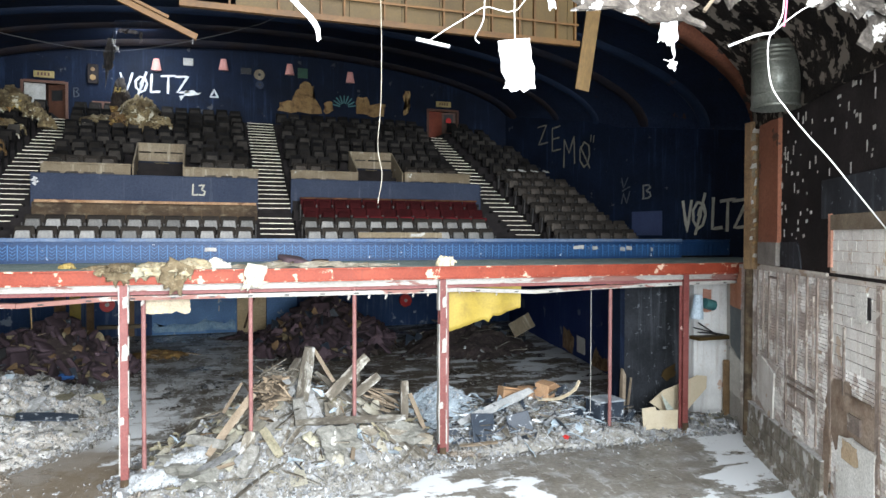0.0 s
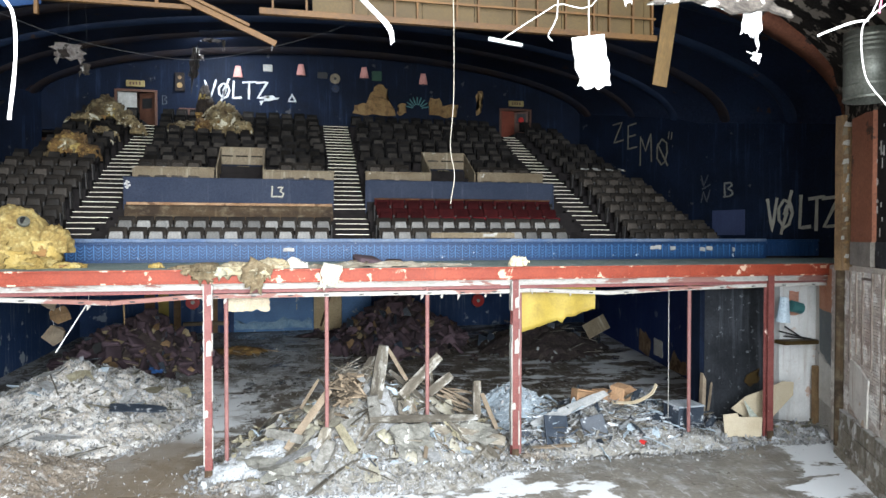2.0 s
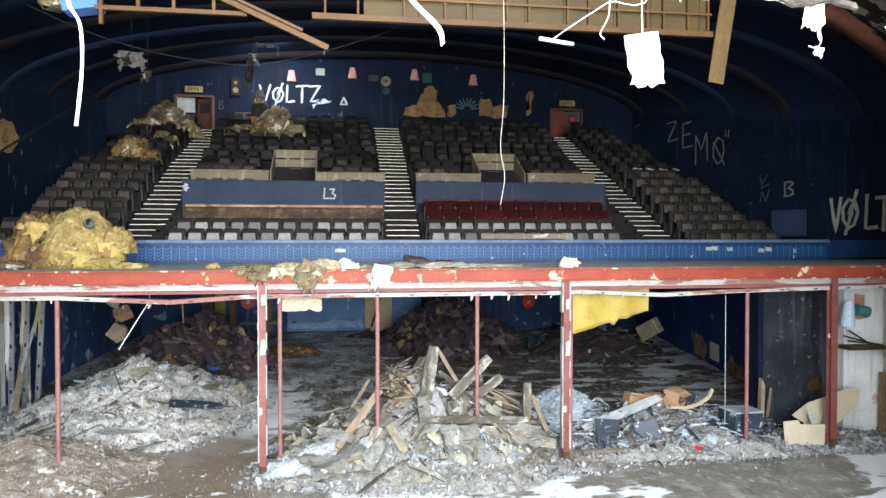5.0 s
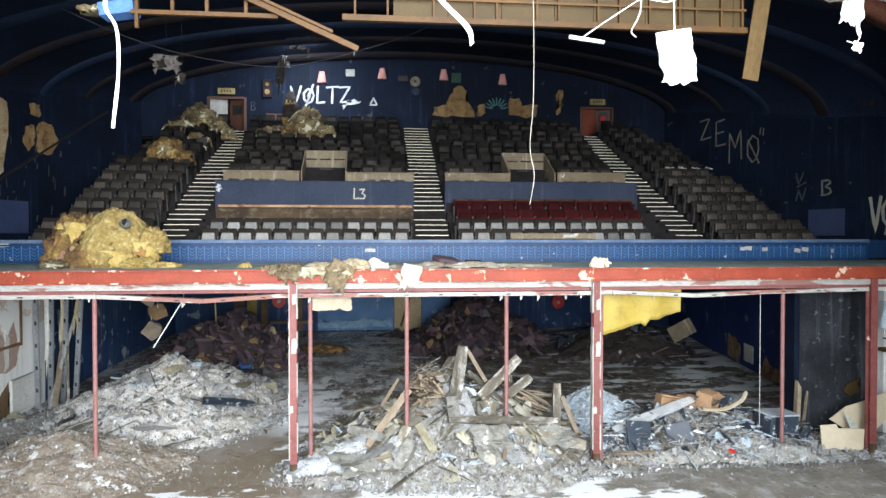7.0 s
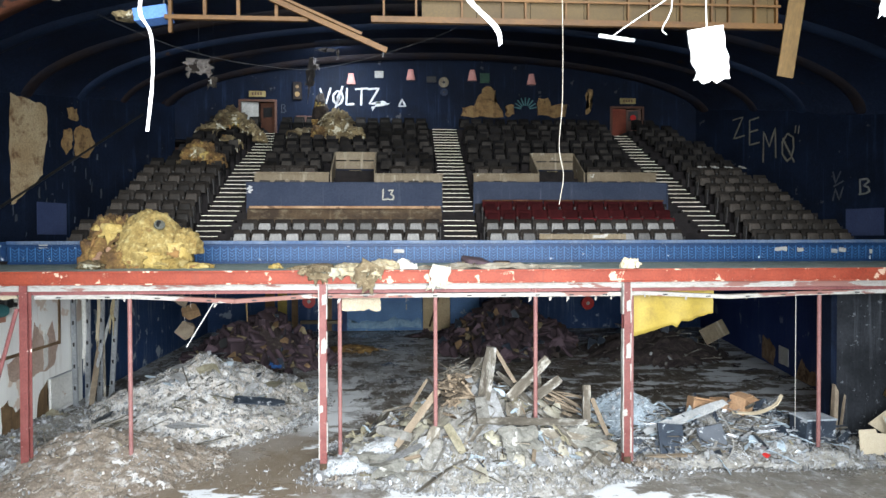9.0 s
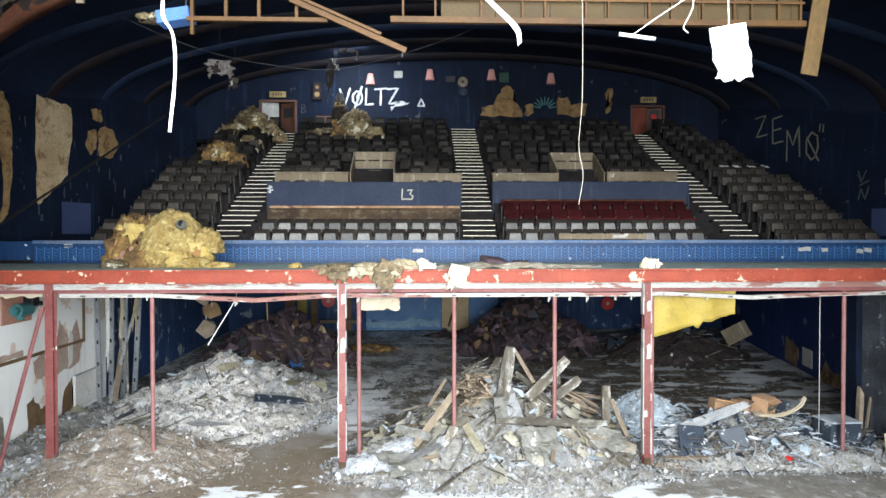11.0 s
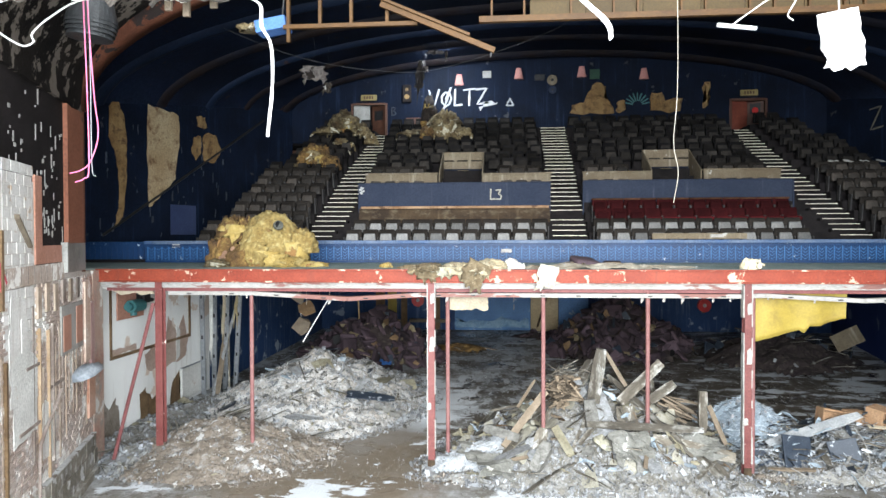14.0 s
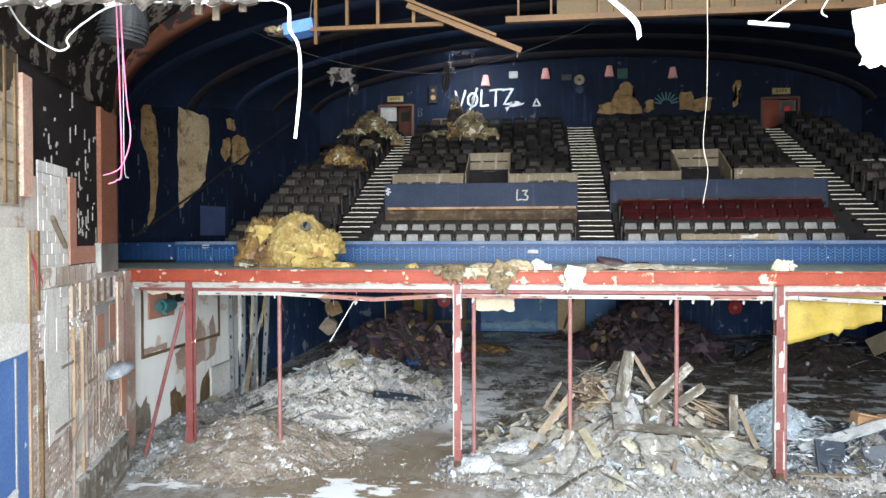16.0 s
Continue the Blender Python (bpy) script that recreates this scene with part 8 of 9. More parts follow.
big = wool("insulation_heap", "large clump of yellow insulation wool on the balcony deck", rags=0, clumps=(
    (-6.98, 20.2, DECK_Z, 1.18, 0.90, 1.62, WOOL_DOME, 1), (-8.05, 20.3, DECK_Z, 0.62, 0.7, 1.42, WOOL_BROWN, 2), (-5.98, 20.05, DECK_Z + 0.45, 0.36, 0.45, 0.62, WOOL_DOME, 4),
    (-8.45, 20.0, DECK_Z, 0.50, 0.5, 0.85, WOOL_BROWN, 5), (-7.6, 19.6, DECK_Z, 0.6, 0.4, 0.62, WOOL_BROWN, 6), (-6.2, 19.5, DECK_Z, 0.7, 0.45, 0.30, WOOL, 7), (-5.5, 19.5, DECK_Z, 0.42, 0.4, 0.15, WOOL, 9),
    (-8.3, 19.3, DECK_Z, 0.85, 0.4, 0.22, WOOL_PALE, 8)))
DOME = ((-6.98, 20.2, DECK_Z), (1.16, 0.90, 1.60))
SIDE_DOME = ((-8.05, 20.3, DECK_Z), (0.64, 0.7, 1.42))
for k, (egg, az, el, w, h, m, droop) in enumerate((
        (DOME, -1.9, 0.45, 1.0, 0.6, WOOL_DOME, 0.1), (DOME, -0.6, 0.45, 0.7, 0.6, WOOL, 0.2), (DOME, -1.55, 0.28, 0.9, 0.5, WOOL, 0.3),
        (DOME, -2.2, 0.22, 0.7, 0.5, WOOL, 0.3), (DOME, -0.9, 0.22, 0.9, 0.5, WOOL, 0.3), (SIDE_DOME, -1.7, 1.0, 0.7, 0.5, WOOL, 0.2), (SIDE_DOME, -1.0, 0.7, 0.5, 0.6, WOOL, 0.2), (SIDE_DOME, -1.7, 0.75, 0.8, 0.8, WOOL_BROWN, 0.2),
        (SIDE_DOME, -2.6, 0.4, 0.8, 0.6, WOOL_BROWN, 0.3), (SIDE_DOME, -2.0, 0.35, 0.7, 0.6, KRAFT, 0.2), (SIDE_DOME, -1.4, 0.45, 0.8, 0.7, KRAFT, 0.25), (SIDE_DOME, -2.9, 0.7, 0.7, 0.6, WOOL_BROWN, 0.2), (DOME, -0.5, 0.16, 0.5, 0.35, WHITE, 0.1), (DOME, -1.15, 0.12, 0.35, 0.2, WHITE, 0.1))):
    flap(big, *egg, az, el, w, h, m, 700 + k, 0.05, droop)
vent = thing("duct_collar", "grey round duct collar in the insulation", "duct", -6.5, 19.3, 6.5)
part("ring", rod(bmesh.new(), (0, 0, 0), (0.03, -0.05, 0.03), 0.15, 0.14, 18), ZINC, vent)
part("core", rod(bmesh.new(), (0.005, -0.045, 0.03), (0.03, -0.056, 0.032), 0.10, 0.10, 16), PIT, vent)
wool("insulation_heap", "faded insulation draped over the upper seats", ((-7.35, 31.4, 11.2, 0.75, 0.55, 0.75, WOOL_PALE, 11), (-6.55, 31.2, 10.85, 0.5, 0.4, 0.55, WOOL_PALE, 12), (-6.05, 31.0, 10.45, 0.28, 0.35, 0.45, WOOL_PALE, 13), (-8.1, 31.0, 10.95, 0.55, 0.35, 0.28, WOOL_PALE, 14), (-7.3, 30.6, 10.35, 0.5, 0.3, 0.28, WOOL_PALE, 31)), rags=14)
wool("insulation_heap", "brown stained insulation lying over the seats", ((-8.1, 29.0, 9.35, 0.75, 0.6, 0.75, WOOL_BROWN, 15), (-7.45, 28.8, 9.1, 0.48, 0.45, 0.55, WOOL_BROWN, 16), (-8.9, 28.9, 9.15, 0.6, 0.35, 0.2, WOOL_PALE, 17)), rags=14)
wool("insulation_heap", "pile of faded insulation below the ceiling hole", ((-2.75, 31.7, 10.8, 0.85, 0.7, 1.15, WOOL_PALE, 18), (-2.05, 31.3, 10.6, 0.7, 0.5, 0.55, WOOL_PALE, 19), (-4.2, 31.6, 10.75, 0.75, 0.45, 0.35, WOOL_PALE, 20), (-3.4, 31.5, 10.7, 0.6, 0.4, 0.5, WOOL_BROWN, 21), (-3.55, 32.4, 11.1, 0.4, 0.4, 1.6, DARK_HEAP, 33)), rags=14)
strip = wool("insulation_scrap", "torn insulation and fibre along the beam", ((-2.0, 18.25, DECK_Z - 0.02, 0.75, 0.40, 0.17, WOOL_MAT, 22), (-1.2, 18.2, DECK_Z - 0.02, 0.7, 0.38, 0.18, WOOL_SCRAP, 23), (-0.4, 18.3, DECK_Z, 0.5, 0.3, 0.24, WOOL_SCRAP, 24), (-2.5, 18.4, DECK_Z, 0.4, 0.25, 0.10, WOOL_MAT, 25)), rags=0)
for k, (x, w, h, m) in enumerate(((-2.05, 0.55, 0.34, WOOL_MAT), (-1.65, 0.5, 0.26, CREAM_WOOL), (-1.25, 0.55, 0.24, WOOL_SCRAP), (-0.95, 0.4, 0.18, CREAM_WOOL), (-2.35, 0.3, 0.16, WOOL_MAT), (-0.55, 0.35, 0.22, WOOL_SCRAP))):
    at("matting", shared("matting", torn_sheet(w, h, 0.05, 740 + k, 0.5, 0.10, 12, 10), m, True), pose(x, 17.80, DECK_Z + 0.06, 6, 0, 8 * (k % 3 - 1)), strip)
drape = thing("insulation_drape", "brown wool mat hanging over the red beam", "insulation")
part("mat", torn_sheet(0.62, 0.72, 0.10, 26, 0.28, 0.16, 14, 14), WOOL_MAT, drape, "", True).matrix_basis = pose(-0.62, 17.76, 5.50, 4, 26, 6)
cloth = thing("white_rag", "white plaster rag hanging over the red beam", "rag")
part("sheet", torn_sheet(0.5, 0.62, 0.04, 5, 0.2, 0.12), CREAM_PLASTER, cloth).matrix_basis = pose(1.15, 17.8, 5.42, -6, 12, 4)
wool("insulation_scrap", "white fluffy lump on the deck", ((0.15, 18.6, DECK_Z, 0.4, 0.3, 0.28, surf("white_fluff", [(0.62, 0.60, 0.55), (0.72, 0.70, 0.64)], 2.0, 16, 1.0, 0.8), 27), (-0.4, 18.7, DECK_Z, 0.35, 0.3, 0.2, WOOL_PALE, 28)))
wool("insulation_scrap", "pale tuft of wool on the beam edge", ((6.25, 18.2, DECK_Z - 0.04, 0.24, 0.2, 0.32, surf("pale_tuft", [(0.58, 0.50, 0.33), (0.66, 0.60, 0.45)], 2.0, 16, 1.0, 0.8), 29),))
wool("insulation_scrap", "small yellow lump on the deck", ((-3.3, 19.0, DECK_Z, 0.2, 0.18, 0.14, WOOL, 30),))
old = thing("seat_pad", "torn purple seat pad lying on the deck", "cushion", 2.3, 20.0, DECK_Z)
part("pad", CUSHIONS[0].copy(), PURPLE, old).matrix_basis = pose(0, 0, 0.12, 12, 6, 20) @ Matrix.Diagonal((1.5, 1.3, 1.2, 1))
part("flap", CUSHIONS[1].copy(), PURPLE, old).matrix_basis = pose(0.7, -0.2, 0.06, 4, 2, -15)
hp = Heap(2.6, 18.5, 2.6, 0.45, 0.12, 55, 0.8, 0.12, DECK_Z)
ob = heap_thing("deck_debris", "strip of crumbled plaster and wool along the deck edge", hp, surf("deck_dust", [(0.22, 0.19, 0.14), (0.36, 0.33, 0.27)], 3.0, 18, 0.95, 0.8), 44)
scatter(hp, ob, CHUNKS, 16, 160, 30, 1.0, 0.02, (0.2, 0.5))
scatter(hp, ob, RAW_PLANKS, 6, 161, 4, 0.9, 0.03, (0.4, 0.7))

# ------------------------------------------------------------ hanging timber frame before the arch
frame_t = thing("ceiling_gantry", "hanging pine frame with plywood sheets before the arch", "gantry")
FY = 15.0
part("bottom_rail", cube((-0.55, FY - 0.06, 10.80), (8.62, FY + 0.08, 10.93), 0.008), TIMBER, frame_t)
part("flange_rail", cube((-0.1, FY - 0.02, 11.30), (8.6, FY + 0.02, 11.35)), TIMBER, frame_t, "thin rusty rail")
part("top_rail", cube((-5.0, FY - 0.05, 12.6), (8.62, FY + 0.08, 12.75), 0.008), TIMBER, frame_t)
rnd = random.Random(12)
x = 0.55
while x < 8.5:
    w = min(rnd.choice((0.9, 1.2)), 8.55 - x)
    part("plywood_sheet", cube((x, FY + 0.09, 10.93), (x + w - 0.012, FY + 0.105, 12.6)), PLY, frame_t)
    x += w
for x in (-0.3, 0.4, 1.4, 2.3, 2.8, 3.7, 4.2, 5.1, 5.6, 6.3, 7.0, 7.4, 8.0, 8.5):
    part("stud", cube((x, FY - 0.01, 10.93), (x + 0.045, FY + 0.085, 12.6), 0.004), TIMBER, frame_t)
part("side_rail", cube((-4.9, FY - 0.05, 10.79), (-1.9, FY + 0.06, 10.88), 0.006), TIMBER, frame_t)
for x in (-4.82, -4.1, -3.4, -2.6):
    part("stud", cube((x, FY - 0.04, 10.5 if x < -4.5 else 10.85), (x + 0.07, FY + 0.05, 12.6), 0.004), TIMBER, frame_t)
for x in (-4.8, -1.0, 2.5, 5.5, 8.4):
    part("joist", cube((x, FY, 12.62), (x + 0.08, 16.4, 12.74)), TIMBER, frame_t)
beam_h = thing("hanging_beam", "long pine beam hanging down from the frame", "timber beam")
me = shared("hanging_beam", cube((-1.35, -0.05, -0.06), (1.35, 0.05, 0.06), 0.008), TIMBER)
at("beam", me, pose(-1.45, FY - 0.12, 10.70, 0, 23.5, 0), beam_h)
at("splint", shared("splint", cube((-1.1, -0.03, -0.03), (1.1, 0.03, 0.03), 0.004), TIMBER), pose(-1.75, FY - 0.2, 10.93, 0, 23.5, 0), beam_h)
part("hook", rod(bmesh.new(), (-0.28, FY - 0.12, 10.2), (-0.30, FY - 0.12, 10.02), 0.012), CABLE_DARK, beam_h)
plank_h = thing("hanging_plank", "wide ochre plank hanging upright from the roof", "plank")
me = shared("hanging_plank", cube((-0.19, -0.02, -1.6), (0.19, 0.02, 1.3), 0.006), surf("ochre_plank", [(0.085, 0.050, 0.015), (0.12, 0.073, 0.025)], 1.5, 20, 0.7, 0.3, stretch=(1, 1, 0.3)))
at("board", me, pose(9.02, FY + 0.1, 11.35, 0, 9, 0), plank_h)
# daylight falling on the rib piece is put into its bright blue
frag = thing("ceiling_fragment", "piece of broken ceiling rib, its blue brightened for daylight", "ceiling piece")
me = shared("fragment", cube((-0.36, -0.25, -0.15), (0.36, 0.25, 0.13), 0.02), surf("bright_blue_ceiling_paint", [(0.05, 0.13, 0.36), (0.08, 0.19, 0.46)], 1.0, 20, 0.6, 0.2, peel=((0.6, 0.58, 0.54), 0.12, 1.5)))
at("body", me, pose(-5.3, 15.5, 11.02, 0, -9, 0), frag)
part("broken_end", lump((0.28, 0.22, 0.16), 61, 0.5, 3, 0.4), WOOL_PALE, frag, "torn plaster end").matrix_basis = pose(-5.8, 15.45, 10.92)
part("hanger", rod(bmesh.new(), (-5.1, 15.5, 11.1), (-5.0, 15.7, 12.9), 0.015), CABLE_DARK, frag)

# ducts
bm = bmesh.new()
bmesh.ops.create_cone(bm, cap_ends=False, segments=36, radius1=0.54, radius2=0.54, depth=1.55)
bmesh.ops.solidify(bm, geom=bm.faces[:], thickness=0.02)
duct = thing("round_duct", "round galvanised ventilation duct hanging from the cove", "duct", 12.97, 13.2, 10.02, "ventilation ducts")
part("pipe", bm, ZINC, duct, "", True)
for z, r in ((-0.74, 0.555), (-0.45, 0.55), (0.1, 0.55), (0.3, 0.55), (0.42, 0.55), (0.52, 0.55), (0.62, 0.55)):
    bm = bmesh.new()
    bmesh.ops.create_cone(bm, cap_ends=False, segments=36, radius1=r, radius2=r, depth=0.05)
    bmesh.ops.solidify(bm, geom=bm.faces[:], thickness=0.02)
    part("bead", bm, ZINC, duct).location = (0, 0, z)
part("hanger", rod(bmesh.new(), (0, 0.5, 0.7), (0.3, 1.2, 2.6), 0.02), ZINC, duct)
DARK_DUCT = surf("dark_flexible_duct", [(0.035, 0.038, 0.040), (0.065, 0.068, 0.07)], 2.0, 20, 0.45, 0.2, metal=0.3)
duct = thing("flexible_duct", "grey ribbed flexible duct hanging from the cove", "duct", -7.55, 12.0, 10.1, "ventilation ducts")
for k in range(9):
    bm = bmesh.new()
    r = 0.40 + 0.05 * math.sin(k * 0.5)
    bmesh.ops.create_cone(bm, cap_ends=k in (0, 8), segments=30, radius1=r, radius2=r - 0.02, depth=0.075)
    part("rib", bm, DARK_DUCT, duct).matrix_basis = pose(0.01 * k, 0, -0.26 + k * 0.072, 0, 5)
part("hanger", rod(bmesh.new(), (0, 0, 0.2), (-0.4, 0.5, 2.2), 0.02), ZINC, duct)
flex = thing("duct_stub", "crumpled silver duct stub sticking out of the wall", "duct")
m = lump((0.44, 0.25, 0.25), 33, 0.2, 3, 0.25)
part("stub", m, surf("crumpled_foil", [(0.26, 0.29, 0.32), (0.42, 0.455, 0.49)], 3.0, 18, 0.45, 0.7, metal=0.4), flex, "", True).matrix_basis = pose(*side_xy(-1, 15.9, 0.26), 2.80, 0, -14, 70)

# ------------------------------------------------------------ hanging strips, plates and cables
PAPER = surf("white_hanging_sheet", [(0.74, 0.74, 0.73), (0.80, 0.80, 0.79)], 2.0, 20, 0.8, 0.1)


def hang(name, label, category, bm, material, m=None, wire=None, radius=0.008):
    ob = thing(name, label, category)
    p = part("body", bm, material, ob)
    if m:
        p.matrix_basis = m
    if wire:
        part("wire", cable(wire, radius, 5), CABLE_WHITE if radius > 0.004 else CABLE_DARK, ob)
    return ob


hang("hanging_plate", "white ragged ceiling tile hanging on a wire", "ceiling tile", torn_sheet(0.52, 0.70, 0.025, 2, 0.12, 0.04), PAPER, pose(4.12, 9.0, 8.95, 3, -11, 6), [(4.14, 9.0, 8.93), (4.13, 9.0, 9.5), (4.16, 9.02, 11.0), (4.2, 9.1, 15.7)])
hang("hanging_strip", "twisted white strip hanging from the roof", "strip", strap([(-3.88, 10, 9.75), (-3.62, 10, 9.62), (-3.6, 10, 9.3), (-3.46, 10, 9.02), (-3.44, 10, 8.45), (-3.52, 10, 7.66)], 0.05, 0.010, (1, 0.2, 0)), PAPER)
hang("hanging_strip", "white plasterboard strip hanging at a slant", "strip", strap([(0.6, 9, 9.75), (0.93, 9, 9.27), (1.30, 9, 8.9), (1.36, 9, 8.68)], 0.085, 0.015, (0.6, 0.1, 0.6)), PAPER, None, [(0.62, 9, 9.7), (0.5, 9.0, 11), (0.5, 9.1, 15.7)])
tube = hang("fluorescent_tube", "white fluorescent tube lamp hanging by its wire", "lamp", rod(bmesh.new(), (2.97, 10, 9.12), (3.45, 10, 9.06), 0.028, None, 12), PAPER, None, [(3.18, 10, 9.12), (3.55, 10, 9.38), (4.03, 10, 9.7), (4.9, 10, 10.3), (5.2, 10, 15.7)])
part("cap", rod(bmesh.new(), (3.44, 10, 9.062), (3.50, 10, 9.055), 0.03, None, 12), STEEL, tube)
hang("dangling_cord", "long pale cord hanging from the timber frame", "cord", cable([(3.42, 14.6, 12.9), (3.39, 14, 11.04), (3.4, 14, 9.07), (3.33, 14, 8.02), (3.42, 14, 7.43), (3.33, 14, 6.82)], 0.006, 6), surf("pale_cord", [(0.50, 0.46, 0.38), (0.60, 0.56, 0.47)], 4.0, 30, 0.8, 0.1))
hang("hanging_wire", "short curled wire hanging from the frame", "wire", cable([(4.95, 12, 12.0), (4.89, 12, 10.41), (4.84, 12, 10.11), (4.71, 12, 9.85), (4.79, 12, 9.75)], 0.012, 5), CABLE_WHITE)
hang("torn_plaster", "bright torn plaster sheet hanging from the roof edge", "plaster", torn_sheet(1.9, 0.55, 0.05, 7, 0.2, 0.16, 16, 8), surf("ragged_plaster", [(0.045, 0.038, 0.032), (0.115, 0.10, 0.086)], 3.0, 12, 0.9, 0.9, peel=((0.52, 0.50, 0.47), 0.38, 2.6), grain=0.5), pose(6.15, 9.0, 9.95, -20, 2, 0), [(6.1, 9.1, 9.9), (6.1, 9.2, 12), (6.1, 9.3, 15.7)], 0.02)
hang("torn_plaster", "torn white sheet strip with frayed threads", "plaster", torn_sheet(0.34, 0.62, 0.015, 9, 0.2, 0.08), PAPER, pose(6.74, 8.95, 9.72, 0, 6, 10), [(6.72, 8.95, 9.2), (6.82, 8.95, 9.0), (6.76, 8.95, 8.85), (6.62, 8.95, 8.87)])
hang("torn_plaster", "small white scrap hanging on a thread", "plaster", torn_sheet(0.13, 0.12, 0.015, 11, 0.25, 0.03), PAPER, pose(6.79, 8.95, 8.86, 0, 12, 0))
hang("torn_plaster", "small white slip hanging from the roof", "plaster", torn_sheet(0.11, 0.45, 0.015, 12, 0.1, 0.03), PAPER, pose(4.62, 9.0, 9.9, 0, -14, 0), [(4.6, 9, 9.85), (4.6, 9, 15.7)])
hang("wood_splinter", "pale splintered batten hanging from the cove", "batten", rod(bmesh.new(), (7.4, 9, 9.7), (7.95, 9.1, 10.3), 0.035, None, 4), RAW_WOOD, None, [(7.9, 9.1, 10.2), (8.1, 9.2, 15.7)])
hang("torn_plaster", "shred of white membrane caught on a cable", "plaster", strap([(7.88, 9, 9.2), (8.2, 9, 9.33), (8.5, 9, 9.44), (8.8, 9, 9.5)], 0.05, 0.01, (0, 0.4, 1)), PAPER, None, [(8.75, 9, 9.48), (8.9, 9, 9.68), (9.0, 9, 10.06), (9.1, 9.1, 11.5), (9.2, 9.2, 15.7)], 0.012)
hang("white_cable", "thick white cable looping down to the side wall", "cable", cable([(10.3, 8.6, 12.0), (9.9, 8.8, 10.3), (9.4, 9, 9.95), (8.9, 9, 9.6), (8.68, 9, 9.33), (8.75, 9, 8.65), (9.1, 9, 8.25), (9.54, 9, 7.86), (10.0, 9, 7.5), (10.43, 9, 7.12), (10.9, 9, 6.7), (11.35, 9, 6.3)], 0.012, 8), CABLE_WHITE)
hang("pink_cable", "pink cable hanging from the cove", "cable", cable([(9.0, 9, 9.62), (9.05, 9, 10.0), (9.1, 9, 11), (9.2, 9, 13)], 0.016, 5), CABLE_PINK)
hang("white_cable", "white cable drooping along the broken ceiling", "cable", cable([(-8.3, 10, 10.0), (-8.05, 10, 9.6), (-7.79, 10, 9.35), (-7.4, 10, 9.12), (-7.2, 10, 9.17), (-7.22, 10, 9.3), (-6.92, 10, 9.54), (-6.35, 10, 9.79), (-5.23, 10, 9.78), (-3.88, 10, 9.74)], 0.014, 8), CABLE_WHITE)
for k, pts in enumerate(([(-7.05, 11, 11.5), (-7.03, 11, 10.24), (-6.98, 11, 8.7), (-6.96, 11, 7.35), (-7.05, 11, 7.16), (-7.2, 11, 7.10)], [(-6.98, 11, 11.5), (-6.96, 11, 10.2), (-6.86, 11, 8.6), (-6.79, 11, 7.9), (-6.93, 11, 7.45), (-7.1, 11, 7.3), (-7.3, 11, 7.25)], [(-7.0, 11.05, 11.5), (-6.95, 11.05, 9.0), (-6.94, 11.05, 7.4), (-6.87, 11.05, 7.2)])):
    hang("pink_cable" if k < 2 else "grey_cable", "pink cables hanging in a loose loop" if k < 2 else "grey cable hanging beside the pink ones", "cable", cable(pts, 0.011 if k < 2 else 0.008, 6), CABLE_PINK if k < 2 else STEEL)
hang("sagging_wire", "thin dark wire sagging across the vault", "wire", cable([(-9.0, 21.5, 12.9), (-7.55, 22, 12.34), (-6.06, 22, 11.87), (-4.38, 22, 11.57), (-2.66, 22, 11.47), (-0.91, 22, 11.84), (0.87, 22, 12.42), (1.95, 22, 12.91), (3.0, 22, 13.9)], 0.007, 5), CABLE_DARK)
# torn pieces along the cove edges
RAG = bpy.data.materials["ragged_plaster"]
for k, (x, y, z, w, h, rz, m) in enumerate(((-7.3, 9.2, 10.1, 1.7, 0.75, 8, RAG), (-5.7, 9.3, 9.95, 1.4, 0.5, -5, RAG), (-4.5, 9.5, 9.9, 1.2, 0.4, 4, RAG), (10.2, 9.0, 10.5, 1.4, 0.7, -12, RAG), (11.0, 8.8, 10.2, 0.9, 0.7, -20, RAG), (8.0, 9.6, 10.6, 1.1, 0.4, 10, RAG))):
    hang("torn_plaster", "ragged plaster hanging along the broken cove", "plaster", torn_sheet(w, h, 0.06, 200 + k, 0.28, 0.2, 14, 8), m, pose(x, y, z, -30 + 10 * (k % 3), 0, rz), [(x, y + 0.1, z - 0.1), (x + 0.1, y + 0.2, 12), (x + 0.1, y + 0.3, 15.7)], 0.015)
for k, (x, z, h) in enumerate(((-4.72, 9.75, 0.3), (-4.3, 9.78, 0.22), (-5.0, 9.75, 0.2))):
    hang("wood_splinter", "pale splintered batten end at the broken ceiling", "batten", cube((x - 0.05, 9.9, z - h), (x + 0.05, 9.95, z + 0.3)), RAW_WOOD)
PALE_FIBRE = surf("pale_torn_fibre", [(0.10, 0.080, 0.070), (0.30, 0.27, 0.25)], 3.0, 14, 0.95, 0.8, peel=((0.02, 0.015, 0.012), 0.34, 3.0))
DARK_FIBRE = surf("dark_torn_fibre", [(0.035, 0.028, 0.022), (0.085, 0.07, 0.055)], 3.0, 14, 0.95, 0.8, peel=((0.40, 0.39, 0.37), 0.22, 2.5))
